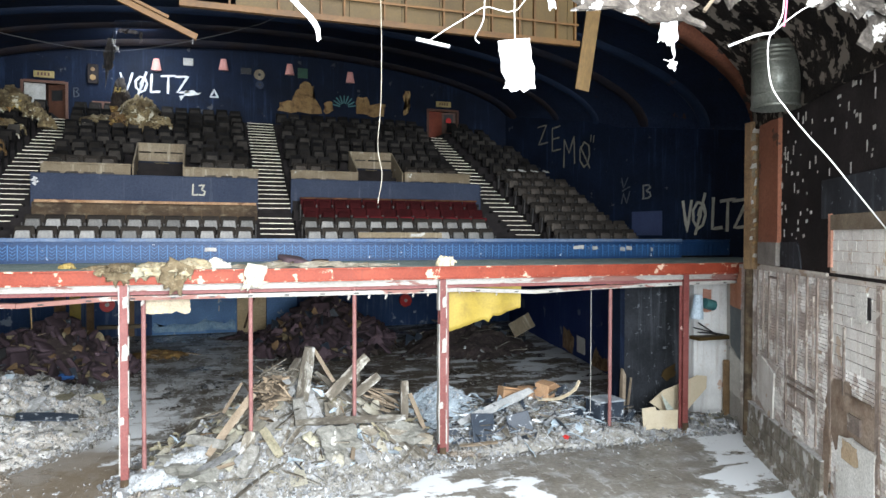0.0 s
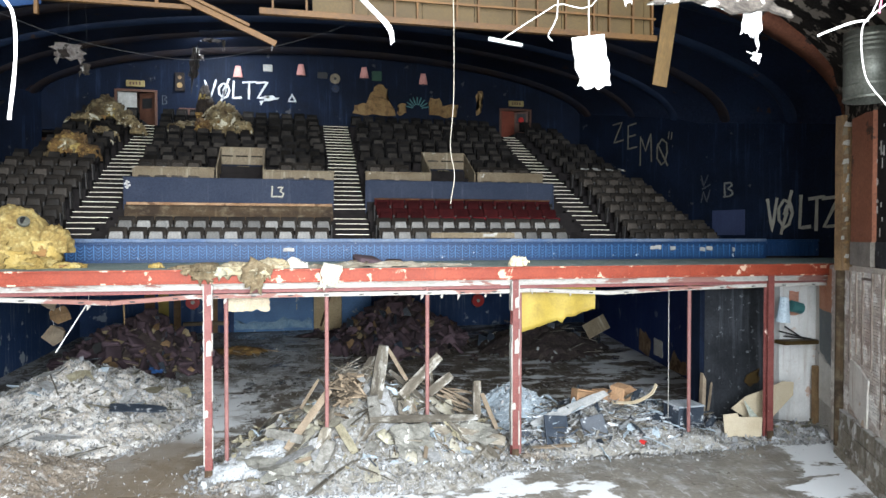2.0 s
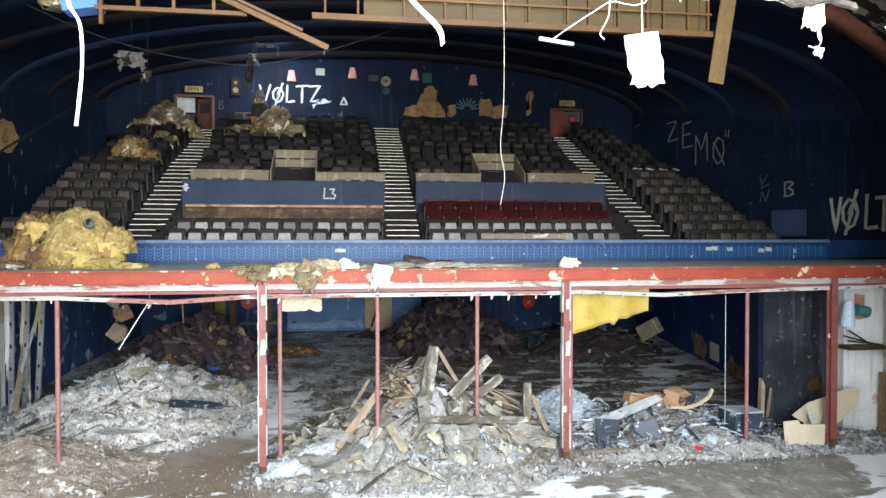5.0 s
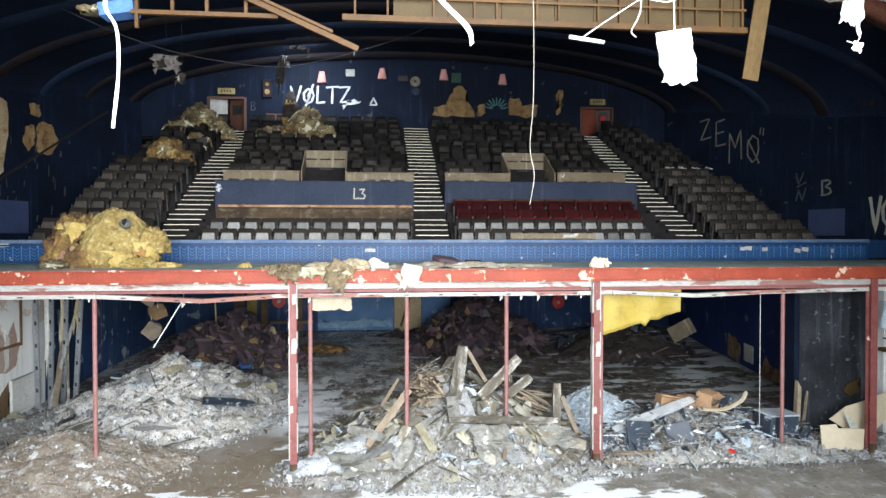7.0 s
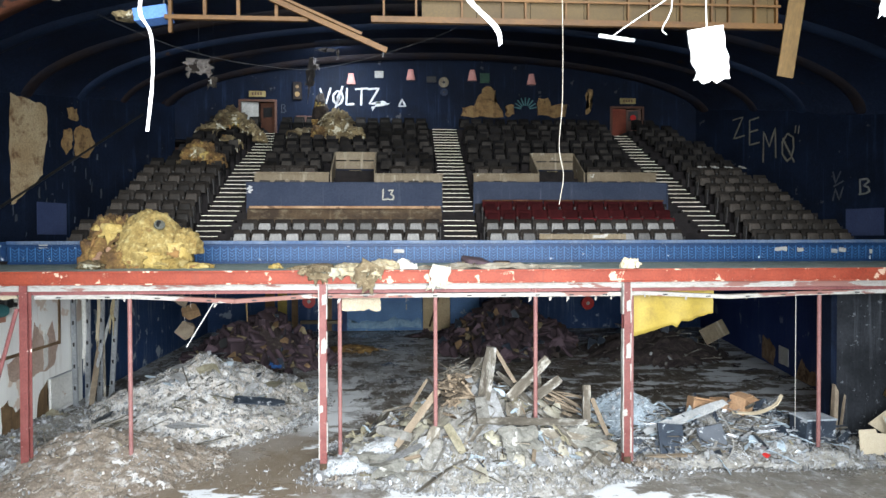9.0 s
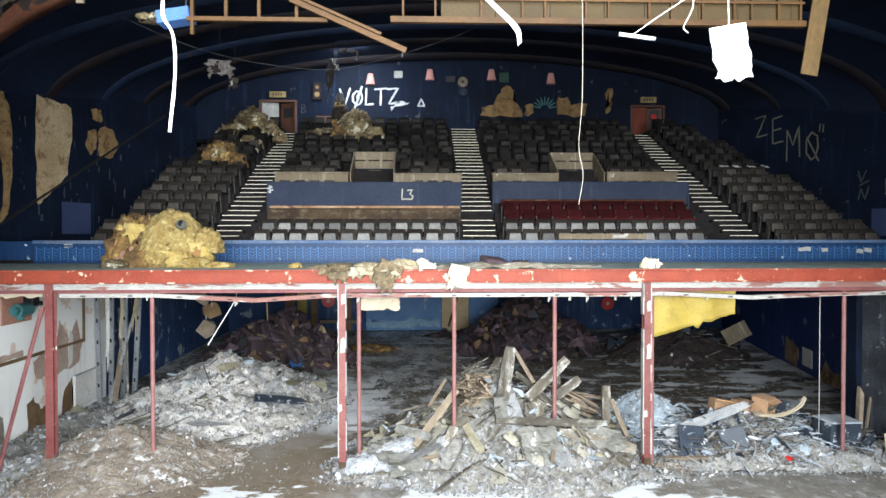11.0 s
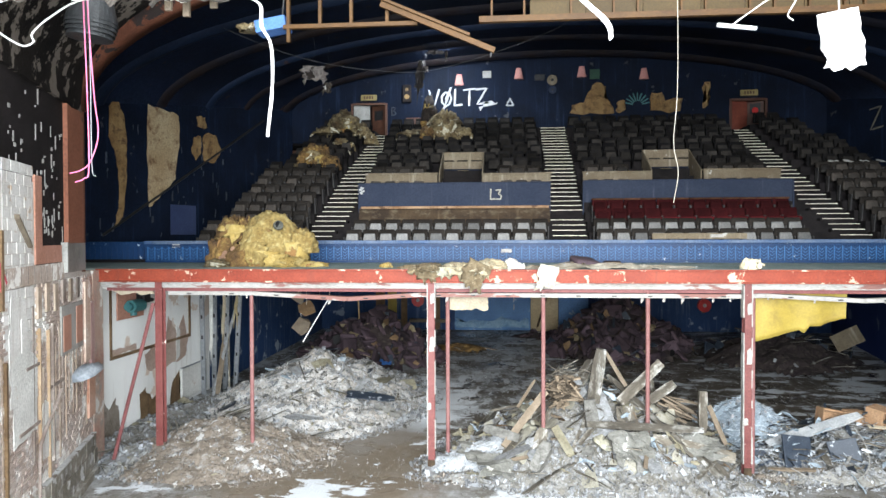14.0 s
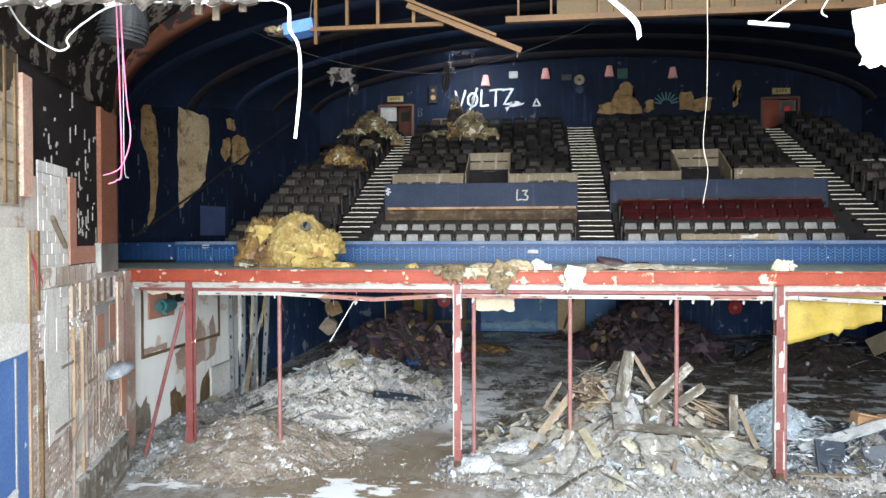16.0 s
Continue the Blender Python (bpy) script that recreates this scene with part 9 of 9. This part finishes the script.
# fibre rags in the vault
for k, (x, y, z, w, h) in enumerate(((-7.3, 26, 12.75, 1.1, 0.7), (-6.75, 26, 12.1, 0.35, 0.5), (-3.2, 32.0, 14.85, 0.9, 0.2), (-3.7, 32.3, 14.2, 0.3, 0.25), (-2.7, 32.0, 14.8, 0.15, 0.5))):
    a_, z_, b_, c_ = vault_section(y)
    top = z_ + b_ * math.sqrt(1 - ((x - c_) / a_) ** 2)
    hang("torn_plaster", "shredded fibre sheet hanging from the vault", "plaster", torn_sheet(w * 0.8, h * 0.8, 0.03, 220 + k, 0.5, 0.2), PALE_FIBRE if k != 1 else DARK_FIBRE, pose(x, y, z, 0, 8 * (k % 2), 10), [(x, y, z - 0.02), (x + 0.02, y, (z + top) / 2), (x, y, top)], 0.003)
veil = thing("fallen_netting", "dark torn netting hanging from the ceiling hole", "netting")
part("sheet", torn_sheet(0.30, 1.4, 0.015, 44, 1.0, 0.3, 14, 20), surf("dark_netting", [(0.020, 0.018, 0.018), (0.045, 0.038, 0.034)], 4.0, 30, 0.95, 0.4), veil).matrix_basis = pose(-3.9, 32.3, 14.5, 0, 4, 0)

# ------------------------------------------------------------ under the balcony: wall fittings
wl = bpy.data.objects["wall_left_lower_white"]
part("crack_strip", cube((-12.0, 19.9, 2.42), (-11.96, 25.2, 2.52)), STAINED, wl, "brown rotten rail in the wall")
part("frame_strip", cube((-12.0, 25.15, 2.4), (-11.95, 25.25, 4.6)), STAINED, wl)
part("bare_patch", patch([(0, 0), (1.8, 0.2), (2.2, 1.0), (1.5, 1.05), (0.3, 0.9), (-0.2, 0.5)], (-11.995, 23.0, 1.5), (0, 1, 0), UZ, 0.01, 15, 0.15), surf("bare_pink_plaster", [(0.42, 0.30, 0.24), (0.52, 0.40, 0.33)], 1.2, 18, 0.9, 0.3), wl, "bare pinkish plaster")
part("damp_patch", patch([(0, 0), (1.6, 0), (1.4, 0.9), (0.8, 0.5), (0.3, 1.1), (0, 0.8)], (-11.995, 21.6, 0.1), (0, 1, 0), UZ, 0.01, 16, 0.15), STAINED, wl, "damp rotten wall foot")
part("damp_patch", patch([(0, 0), (0.8, 0), (0.75, 1.2), (0.2, 0.9)], (-11.995, 23.6, 0.1), (0, 1, 0), UZ, 0.01, 17, 0.15), STAINED, wl)
part("torn_paper", patch([(0, 0), (0.25, 0.1), (0.3, 1.0), (0.1, 1.3), (0, 0.7)], (-11.985, 24.1, 1.7), (0, 1, 0), UZ, 0.02, 18, 0.08), WHITE, wl)
BARE_FOOT = surf("bare_grey_masonry", [(0.20, 0.165, 0.13), (0.33, 0.29, 0.245), (0.13, 0.105, 0.08)], 1.2, 18, 0.95, 0.5)
part("bare_foot", patch([(0, 0), (2.2, 0), (2.2, 0.75), (1.9, 1.25), (1.6, 0.9), (1.3, 1.3), (0.9, 0.95), (0.5, 1.45), (0.2, 1.1), (0, 1.5)], (-11.995, 18.2, 0.0), (0, 1, 0), UZ, 0.012, 61, 0.14), BARE_FOOT, wl, "bare masonry below the flaked plaster")
part("bare_patch", patch([(0, 0), (1.1, -0.2), (2.3, 0.1), (3.0, 0.7), (2.7, 1.5), (2.1, 0.9), (1.6, 1.6), (1.2, 0.8), (0.4, 0.7), (0, 0.5)], (-11.994, 22.0, 1.75), (0, 1, 0), UZ, 0.014, 62, 0.14), bpy.data.materials["bare_pink_plaster"], wl)
part("torn_paper", patch([(0, 0), (0.35, 0.2), (0.45, 0.9), (0.1, 1.1), (-0.1, 0.5)], (-11.985, 22.9, 1.95), (0, 1, 0), UZ, 0.016, 63, 0.1), WHITE_WALL, wl)
part("bare_patch", patch([(0, 0), (0.9, 0.05), (1.4, 0.02), (1.4, 0.22), (0.6, 0.2), (0, 0.24)], (-11.994, 20.0, 2.5), (0, 1, 0), UZ, 0.012, 64, 0.05), bpy.data.materials["bare_pink_plaster"], wl)
part("frame_strip", cube((-12.0, 19.9, 2.42), (-11.955, 19.98, 4.75)), STAINED, wl)
rad = thing("radiator", "white panel radiator on the stained wall", "radiator", -11.98, 24.4, 0.15)
part("panel", cube((0, 0, 0), (0.09, 2.1, 1.15), 0.02), WHITE, rad)
part("top_grille", cube((0.0, 0.02, 1.15), (0.1, 2.08, 1.18)), STEEL, rad)
mach = thing("pipe_machine", "teal pump and pipes bolted in a wall recess", "machine", -11.95, 20.3, 3.7)
part("recess_plate", cube((-0.03, -0.05, -0.1), (0.02, 1.5, 0.75), 0.01), SALMON, mach)
part("motor", rod(bmesh.new(), (0.2, 0.35, 0.3), (0.2, 1.0, 0.3), 0.2, None, 14), TEAL, mach)
part("motor_end", rod(bmesh.new(), (0.2, 0.2, 0.3), (0.2, 0.35, 0.3), 0.13, None, 14), TEAL, mach)
part("valve", rod(bmesh.new(), (0.2, 0.55, 0.0), (0.2, 0.55, 0.2), 0.1, None, 10), TEAL, mach)
part("pipe", rod(bmesh.new(), (0.2, 0.9, 0.5), (0.2, 1.7, 0.4), 0.07, None, 10), PIT, mach)
part("cowl", cube((0.05, 0.95, 0.35), (0.35, 1.35, 0.7), 0.05), PIT, mach)
for k, (x, y) in enumerate(((-11.75, 25.9), (-11.5, 26.3), (-11.2, 26.6), (-10.85, 26.8))):
    st = thing("metal_stud", "loose galvanised partition stud with punched holes", "stud", x, y, 0, "partition studs")
    bm = bmesh.new()
    box(bm, (-0.03, -0.10, 0), (-0.025, 0.10, 4.6))
    box(bm, (-0.03, -0.10, 0), (0.03, -0.095, 4.6))
    box(bm, (-0.03, 0.095, 0), (0.03, 0.10, 4.6))
    part("channel", bm, STEEL, st)
    for i in range(5):
        part("hole", cube((-0.036, -0.04, 0.6 + i * 0.8), (-0.031, 0.04, 0.74 + i * 0.8)), PIT, st)
    st.rotation_euler = (0.02 * (k - 1), 0.012 * k, 1.25)
    if k:
        part("torn_board", torn_sheet(0.16, 3.6 - 0.7 * k, 0.02, 330 + k, 0.3, 0.06, 6, 16), (WHITE, CHIP, WOOL_SCRAP_BOARD)[k - 1], st, "strip of torn lining still fixed to the stud").matrix_basis = pose(-0.06, 0.12, 4.5, 0, 0, 90)
for k, (a, b, w) in enumerate((((-11.2, 25.6, 0.2), (-11.0, 27.3, 3.3), 0.12), ((-10.9, 25.2, 0.2), (-11.3, 26.9, 2.2), 0.2), ((-10.6, 25.6, 0.25), (-11.2, 27.0, 2.9), 0.08))):
    pl = thing("leaning_board", "torn board leaning against the studs", "board", group="boards leaning on the studs")
    d = Vector(b) - Vector(a)
    me = shared("leaning_board", board(d.length, w, 0.03, 300 + k), (CHUNK, RAW_WOOD, OLD_WOOD)[k])
    at("board", me, Matrix.Translation((Vector(a) + Vector(b)) / 2) @ d.to_track_quat("X", "Z").to_matrix().to_4x4(), pl)
hang("hanging_wood", "brown broken seat panels hanging by the blue wall", "panel", stone((0.40, 0.12, 0.36), 5), RAW_WOOD, pose(-8.2, 27.2, 2.55, 0, 20, 20), [(-8.2, 27.2, 2.8), (-8.3, 27.2, 3.6), (-8.3, 27.2, 4.72)])
hang("hanging_wood", "brown broken seat panels hanging by the blue wall", "panel", stone((0.36, 0.12, 0.34), 6), STAINED, pose(-8.0, 27.2, 3.25, 0, -15, 10), [(-8.0, 27.2, 3.4), (-8.0, 27.2, 4.72)])
hang("hanging_wood", "brown broken seat panels hanging by the blue wall", "panel", stone((0.30, 0.1, 0.24), 7), RAW_WOOD, pose(-8.3, 27.1, 3.75, 0, 25, 0), [(-8.3, 27.1, 3.9), (-8.3, 27.1, 4.72)])
hang("hanging_stick", "thin white batten hanging at a slant", "batten", rod(bmesh.new(), (-5.18, 20, 4.4), (-6.0, 20, 3.05), 0.015), PAPER, None, [(-5.2, 20, 4.35), (-5.15, 20, 4.72)])
hang("hanging_stick", "pale splinter hanging from the ceiling edge", "batten", rod(bmesh.new(), (-3.95, 18.3, 4.5), (-3.93, 18.3, 3.95), 0.03, 0.012), PLY)
hang("hanging_board", "pale torn board hanging below the beam", "board", torn_sheet(1.12, 0.52, 0.03, 51, 0.08, 0.02), PALE_BOARD, pose(-1.0, 18.5, 4.72, 0, 1, 0))
hang("hanging_board", "torn beige board under the beam end", "board", torn_sheet(1.15, 0.34, 0.03, 52, 0.2, 0.03), CHIP, pose(-10.3, 18.3, 4.94, 0, 3, 0))
ysheet = thing("yellow_membrane", "yellow membrane sheet hanging from the ceiling edge", "membrane")
bm = bmesh.new()
cols_x = 18
prev = None
for i in range(cols_x + 1):
    u = i / cols_x
    x = 6.42 + 2.3 * u
    low = 3.42 + 0.62 * u + 0.06 * noise.noise(Vector((u * 9, 0, 1))) - (0.12 if 0.52 < u < 0.6 else 0)
    row = []
    for j in range(9):
        v = j / 8
        z = 4.68 + (low - 4.68) * v
        y = 18.42 + 0.10 * noise.noise(Vector((x * 1.4, z * 0.8, 4))) + 0.05 * v
        row.append((bm.verts.new((x, y, z)), bm.verts.new((x, y + 0.012, z))))
    if prev:
        for j in range(8):
            bm.faces.new((prev[j][0], prev[j + 1][0], row[j + 1][0], row[j][0]))
            bm.faces.new((prev[j][1], row[j][1], row[j + 1][1], prev[j + 1][1]))
        bm.faces.new((prev[8][0], prev[8][1], row[8][1], row[8][0]))
    prev = row
part("sheet", bm, YELLOW_SHEET, ysheet, "", True)
strip_y = thing("membrane_strip", "narrow yellow membrane strip above the black wall", "membrane")
part("sheet", cube((11.7, 18.6, 4.55), (14.0, 18.62, 4.78)), YELLOW_SHEET, strip_y)
for k, (pts, lab, y, rx) in enumerate((([(13.45, 0.75), (14.0, 1.1), (14.6, 1.25), (15.35, 1.5), (15.75, 1.45), (15.7, 1.05), (14.9, 0.4), (14.3, 0.0), (13.85, 0.0), (13.9, 0.45)], "large broken chipboard sheet leaning behind the post", 18.72, -6), ([(12.72, 0.05), (13.95, 0.05), (14.05, 0.62), (13.25, 0.66), (13.2, 0.78), (12.72, 0.76)], "square-cut chipboard sheet standing on the rubble", 18.05, -8))):
    c = thing("chipboard_sheet", lab, "board", group="chipboard by the post")
    p = part("sheet", patch(pts, (0, 0, 0), UX, UZ, 0.03, 30 + k, 0.0), CHIP, c)
    p.matrix_basis = pose(0, y, 0.05, rx, 0, 0)
c = thing("chipboard_sheet", "grey-green triangular board offcut leaning on chipboard", "board", group="chipboard by the post")
p = part("sheet", patch([(0, 0), (0.55, 0), (-0.28, 1.05)], (0, 0, 0), UX, UZ, 0.02, 33, 0.0), surf("grey_green_board", [(0.33, 0.36, 0.31), (0.42, 0.45, 0.40)], 2.0, 20, 0.8, 0.2), c)
p.matrix_basis = pose(13.9, 18.2, 0.1, -12, 0, 0)
part("torn_hole", patch([(0, 0.15), (0.25, 0.0), (0.5, 0.1), (0.62, 0.3), (0.5, 0.42), (0.58, 0.6), (0.3, 0.5), (0.12, 0.38)], (14.75, 19.97, 1.15), UX, UZ, 0.03, 34, 0.08), PLY, bpy.data.objects["wall_right_lower_black"], "torn ochre plywood hole edge")
c = thing("splintered_post", "splintered timber post stump by the black wall", "post", 13.05, 19.7, 0)
part("stump", board(1.6, 0.18, 0.12, 35, 0.2), RAW_WOOD, c).matrix_basis = pose(0, 0, 0.8, 0, -88, 0)
part("splinter", board(1.3, 0.08, 0.04, 36, 0.3), RAW_WOOD, c).matrix_basis = pose(0.18, -0.05, 0.65, 0, -80, 10)
# niche beside the last post
wn_ = bpy.data.objects["wall_right_niche"]
part("bare_shelf", cube((15.5, 18.95, 2.66), (16.9, 19.45, 2.78), 0.01), PLY, wn_, "broken timber shelf")
part("upper_hole", patch([(0, 0), (0.7, 0.05), (0.72, 0.75), (0.1, 0.8)], (15.9, 19.4, 3.55), UX, UZ, 0.012, 41, 0.08), SALMON, wn_, "broken hole showing brick")
part("dark_pipe", rod(bmesh.new(), (15.9, 19.2, 3.9), (16.3, 19.2, 3.8), 0.18, None, 12), TEAL, wn_, "teal pipe end")
part("blue_tank", rod(bmesh.new(), (15.45, 19.0, 3.4), (15.5, 19.0, 4.2), 0.22, 0.14, 14), surf("pale_blue_plastic", [(0.42, 0.52, 0.60), (0.50, 0.60, 0.68)], 2.0, 20, 0.5, 0.1), wn_, "pale blue plastic tank")
for a, b in (((15.4, 19.1, 3.1), (16.8, 19.2, 2.75)), ((15.5, 19.0, 2.95), (16.6, 19.1, 2.82)), ((15.6, 19.1, 3.25), (16.4, 19.15, 2.8))):
    part("dark_bar", rod(bmesh.new(), a, b, 0.025), PIT, wn_)
part("post_stump", cube((16.62, 18.85, 0), (16.85, 19.1, 1.95), 0.02), STAINED, wn_, "rotten timber stump")
pier = bpy.data.objects["pier_right"]
PIER_U = Vector((-0.477, -0.879, 0))
part("orange_paint", patch([(0.5, 0), (1.95, 0), (1.95, 1.3), (0.5, 1.3)], (16.95, 19.3, 3.85), PIER_U, UZ, 0.014, 42, 0.06), bpy.data.materials["orange_paint"], pier, "orange painted patch")
part("grey_paint", patch([(0.55, 0.1), (1.95, -0.2), (1.95, 1.45), (0.5, 1.45)], (16.95, 19.3, 2.38), PIER_U, UZ, 0.010, 43, 0.08), surf("slate_grey_paint", [(0.11, 0.13, 0.145), (0.16, 0.18, 0.19)], 1.5, 20, 0.7, 0.2), pier, "slate grey painted patch")
part("white_paint", patch([(0.5, 0), (1.95, 0), (1.95, 1.2), (0.5, 1.4)], (16.95, 19.3, 0.95), PIER_U, UZ, 0.012, 44, 0.08), WHITE, pier, "flaking white patch")
# rear wall of the lower hall
wr = bpy.data.objects["wall_rear_lower"]
part("blue_panel", cube((-3.3, LOWER_REAR - 0.25, 0.05), (1.65, LOWER_REAR, 4.6), 0.01), surf("worn_mid_blue_panel", [(0.052, 0.140, 0.30), (0.085, 0.200, 0.40)], 0.6, 16, 0.6, 0.2, peel=((0.25, 0.30, 0.36), 0.2, 1.2)), wr, "worn mid-blue counter panel")
part("blue_panel", cube((3.5, LOWER_REAR - 0.2, 0.05), (5.4, LOWER_REAR, 4.6), 0.01), bpy.data.materials["worn_mid_blue_panel"], wr)
part("beige_doorway", cube((1.68, LOWER_REAR - 0.3, 0.0), (3.45, LOWER_REAR, 4.6), 0.01), surf("ochre_doorway_board", [(0.40, 0.31, 0.18), (0.50, 0.40, 0.25)], 0.8, 18, 0.85, 0.2, streak=((0.2, 0.14, 0.08), 0.3)), wr, "stained ochre doorway board")
part("transom", cube((2.0, LOWER_REAR - 0.33, 3.75), (3.3, LOWER_REAR - 0.3, 4.5)), PIT, wr, "dark transom above the doorway")
part("fallen_strut", beam_mesh((2.1, LOWER_REAR - 0.4, 0.3), (3.1, LOWER_REAR - 0.36, 3.6), 0.10), DARK_STAIN_SHADE, wr, "dark strut leaning in the doorway")
part("dust_band", patch([(0, 0), (4.8, 0), (4.8, 0.7), (4.0, 0.45), (3.1, 0.75), (2.2, 0.4), (1.4, 0.6), (0.6, 0.3), (0, 0.55)], (-3.25, LOWER_REAR - 0.252, 0.2), UX, UZ, 0.008, 81, 0.2), surf("pale_dust_on_blue", [(0.10, 0.20, 0.33), (0.24, 0.36, 0.46)], 1.6, 14, 0.8, 0.2), wr, "pale dust along the foot of the blue panel")
for z in (1.4, 2.0, 2.55, 3.1):
    part("paint_run", patch([(0, 0), (0.06, 0.02), (0.07, 0.36), (0.01, 0.38)], (0.55, LOWER_REAR - 0.252, z), UX, UZ, 0.008, int(z * 9), 0.02), TRIM, wr)
part("yellow_strip", cube((-7.8, LOWER_REAR - 0.06, 0.5), (-7.2, LOWER_REAR, 4.4)), YELLOW_SHEET, wr, "yellow upright strip on the rear wall")
for x0, x1 in ((-8.6, -8.0), (-6.9, -6.5), (-4.6, -4.3)):
    part("door_frame", cube((x0, LOWER_REAR - 0.1, 0.0), (x1, LOWER_REAR, 4.5)), STAINED, wr)
part("pale_bench", cube((-6.3, LOWER_REAR - 0.5, 0.55), (-3.6, LOWER_REAR, 0.75)), BEIGE, wr)
for x, z in ((-5.75, 2.0), (12.7, 1.75)):
    reel = thing("hose_reel", "red fire hose reel on the dark wall", "hose reel", x, LOWER_REAR - 0.1, z, "fire hose reels")
    bm = bmesh.new()
    rod(bm, (0, -0.25, 0), (0, -0.02, 0), 0.42, None, 24)
    part("drum", bm, RED_GLOSS, reel)
    part("hub", rod(bmesh.new(), (0, -0.28, 0), (0, -0.25, 0), 0.12, None, 14), TRIM, reel)
    part("bracket", cube((-0.1, -0.02, -0.5), (0.1, 0.1, 0.5)), DOOR_DARK, reel)
pan = thing("beige_board", "beige panel leaning on the dark debris", "panel", 15.9, 33.0, 1.0)
part("sheet", cube((-0.65, -0.03, 0.1), (0.65, 0.03, 0.9), 0.01), BEIGE, pan).rotation_euler = (-0.2, -0.45, 0)
SPLINTER = surf("splintered_brown_lining", [(0.20, 0.115, 0.060), (0.42, 0.30, 0.19)], 2.0, 20, 0.85, 0.4, peel=((0.10, 0.06, 0.035), 0.3, 2.5))
wrb = bpy.data.objects["wall_right_lower_blue"]
d = (Vector((15.55, 20.3)) - Vector((20.6, LOWER_REAR))).normalized()
ur = (d.x, d.y, 0)
part("torn_hole", patch([(0, 0), (1.6, -0.1), (1.9, 0.7), (1.0, 1.1), (0.6, 0.8), (0.1, 1.2)], (18.05, 32.9, 0.2), ur, UZ, 0.02, 45, 0.15), SPLINTER, wrb, "torn brown hole in the blue lining")
part("pale_board", patch([(0, 0), (1.2, 0.0), (1.2, 0.8), (0, 0.8)], (17.6, 30.6, 0.35), ur, UZ, 0.03, 46, 0.03), WHITE, wrb, "pale board behind the lining")
part("torn_hole", patch([(0, 0), (2.2, 0), (2.0, 0.7), (1.4, 0.4), (0.7, 0.9)], (17.2, 28.6, 0.1), ur, UZ, 0.02, 47, 0.15), SPLINTER, wrb)
# white scraps left on the seats of one row
for k, x in enumerate((12.65, 13.17, 13.77, 14.32)):
    sc = thing("plaster_scrap", "small white plaster scrap lying on a dark seat", "plaster", x, 27.98, row_z(7) + 0.85, "scraps on the seats")
    part("piece", laid(torn_sheet(0.34, 0.16, 0.02, 610 + k, 0.5, 0.06, 8, 6)), TRIM, sc).matrix_basis = pose(0, 0, 0.03, 12, 6 * (k % 2), 15 * k)
# plank across the front seats
pl = thing("loose_plank", "dusty beige plank lying across the front seats", "plank", 6.3, 23.05, 6.1)
part("board", cube((-1.5, -0.03, -0.02), (1.5, 0.03, 0.17), 0.01), BEIGE, pl)
part("paper", cube((0.35, -0.04, 0.03), (0.75, -0.031, 0.13)), TRIM, pl)
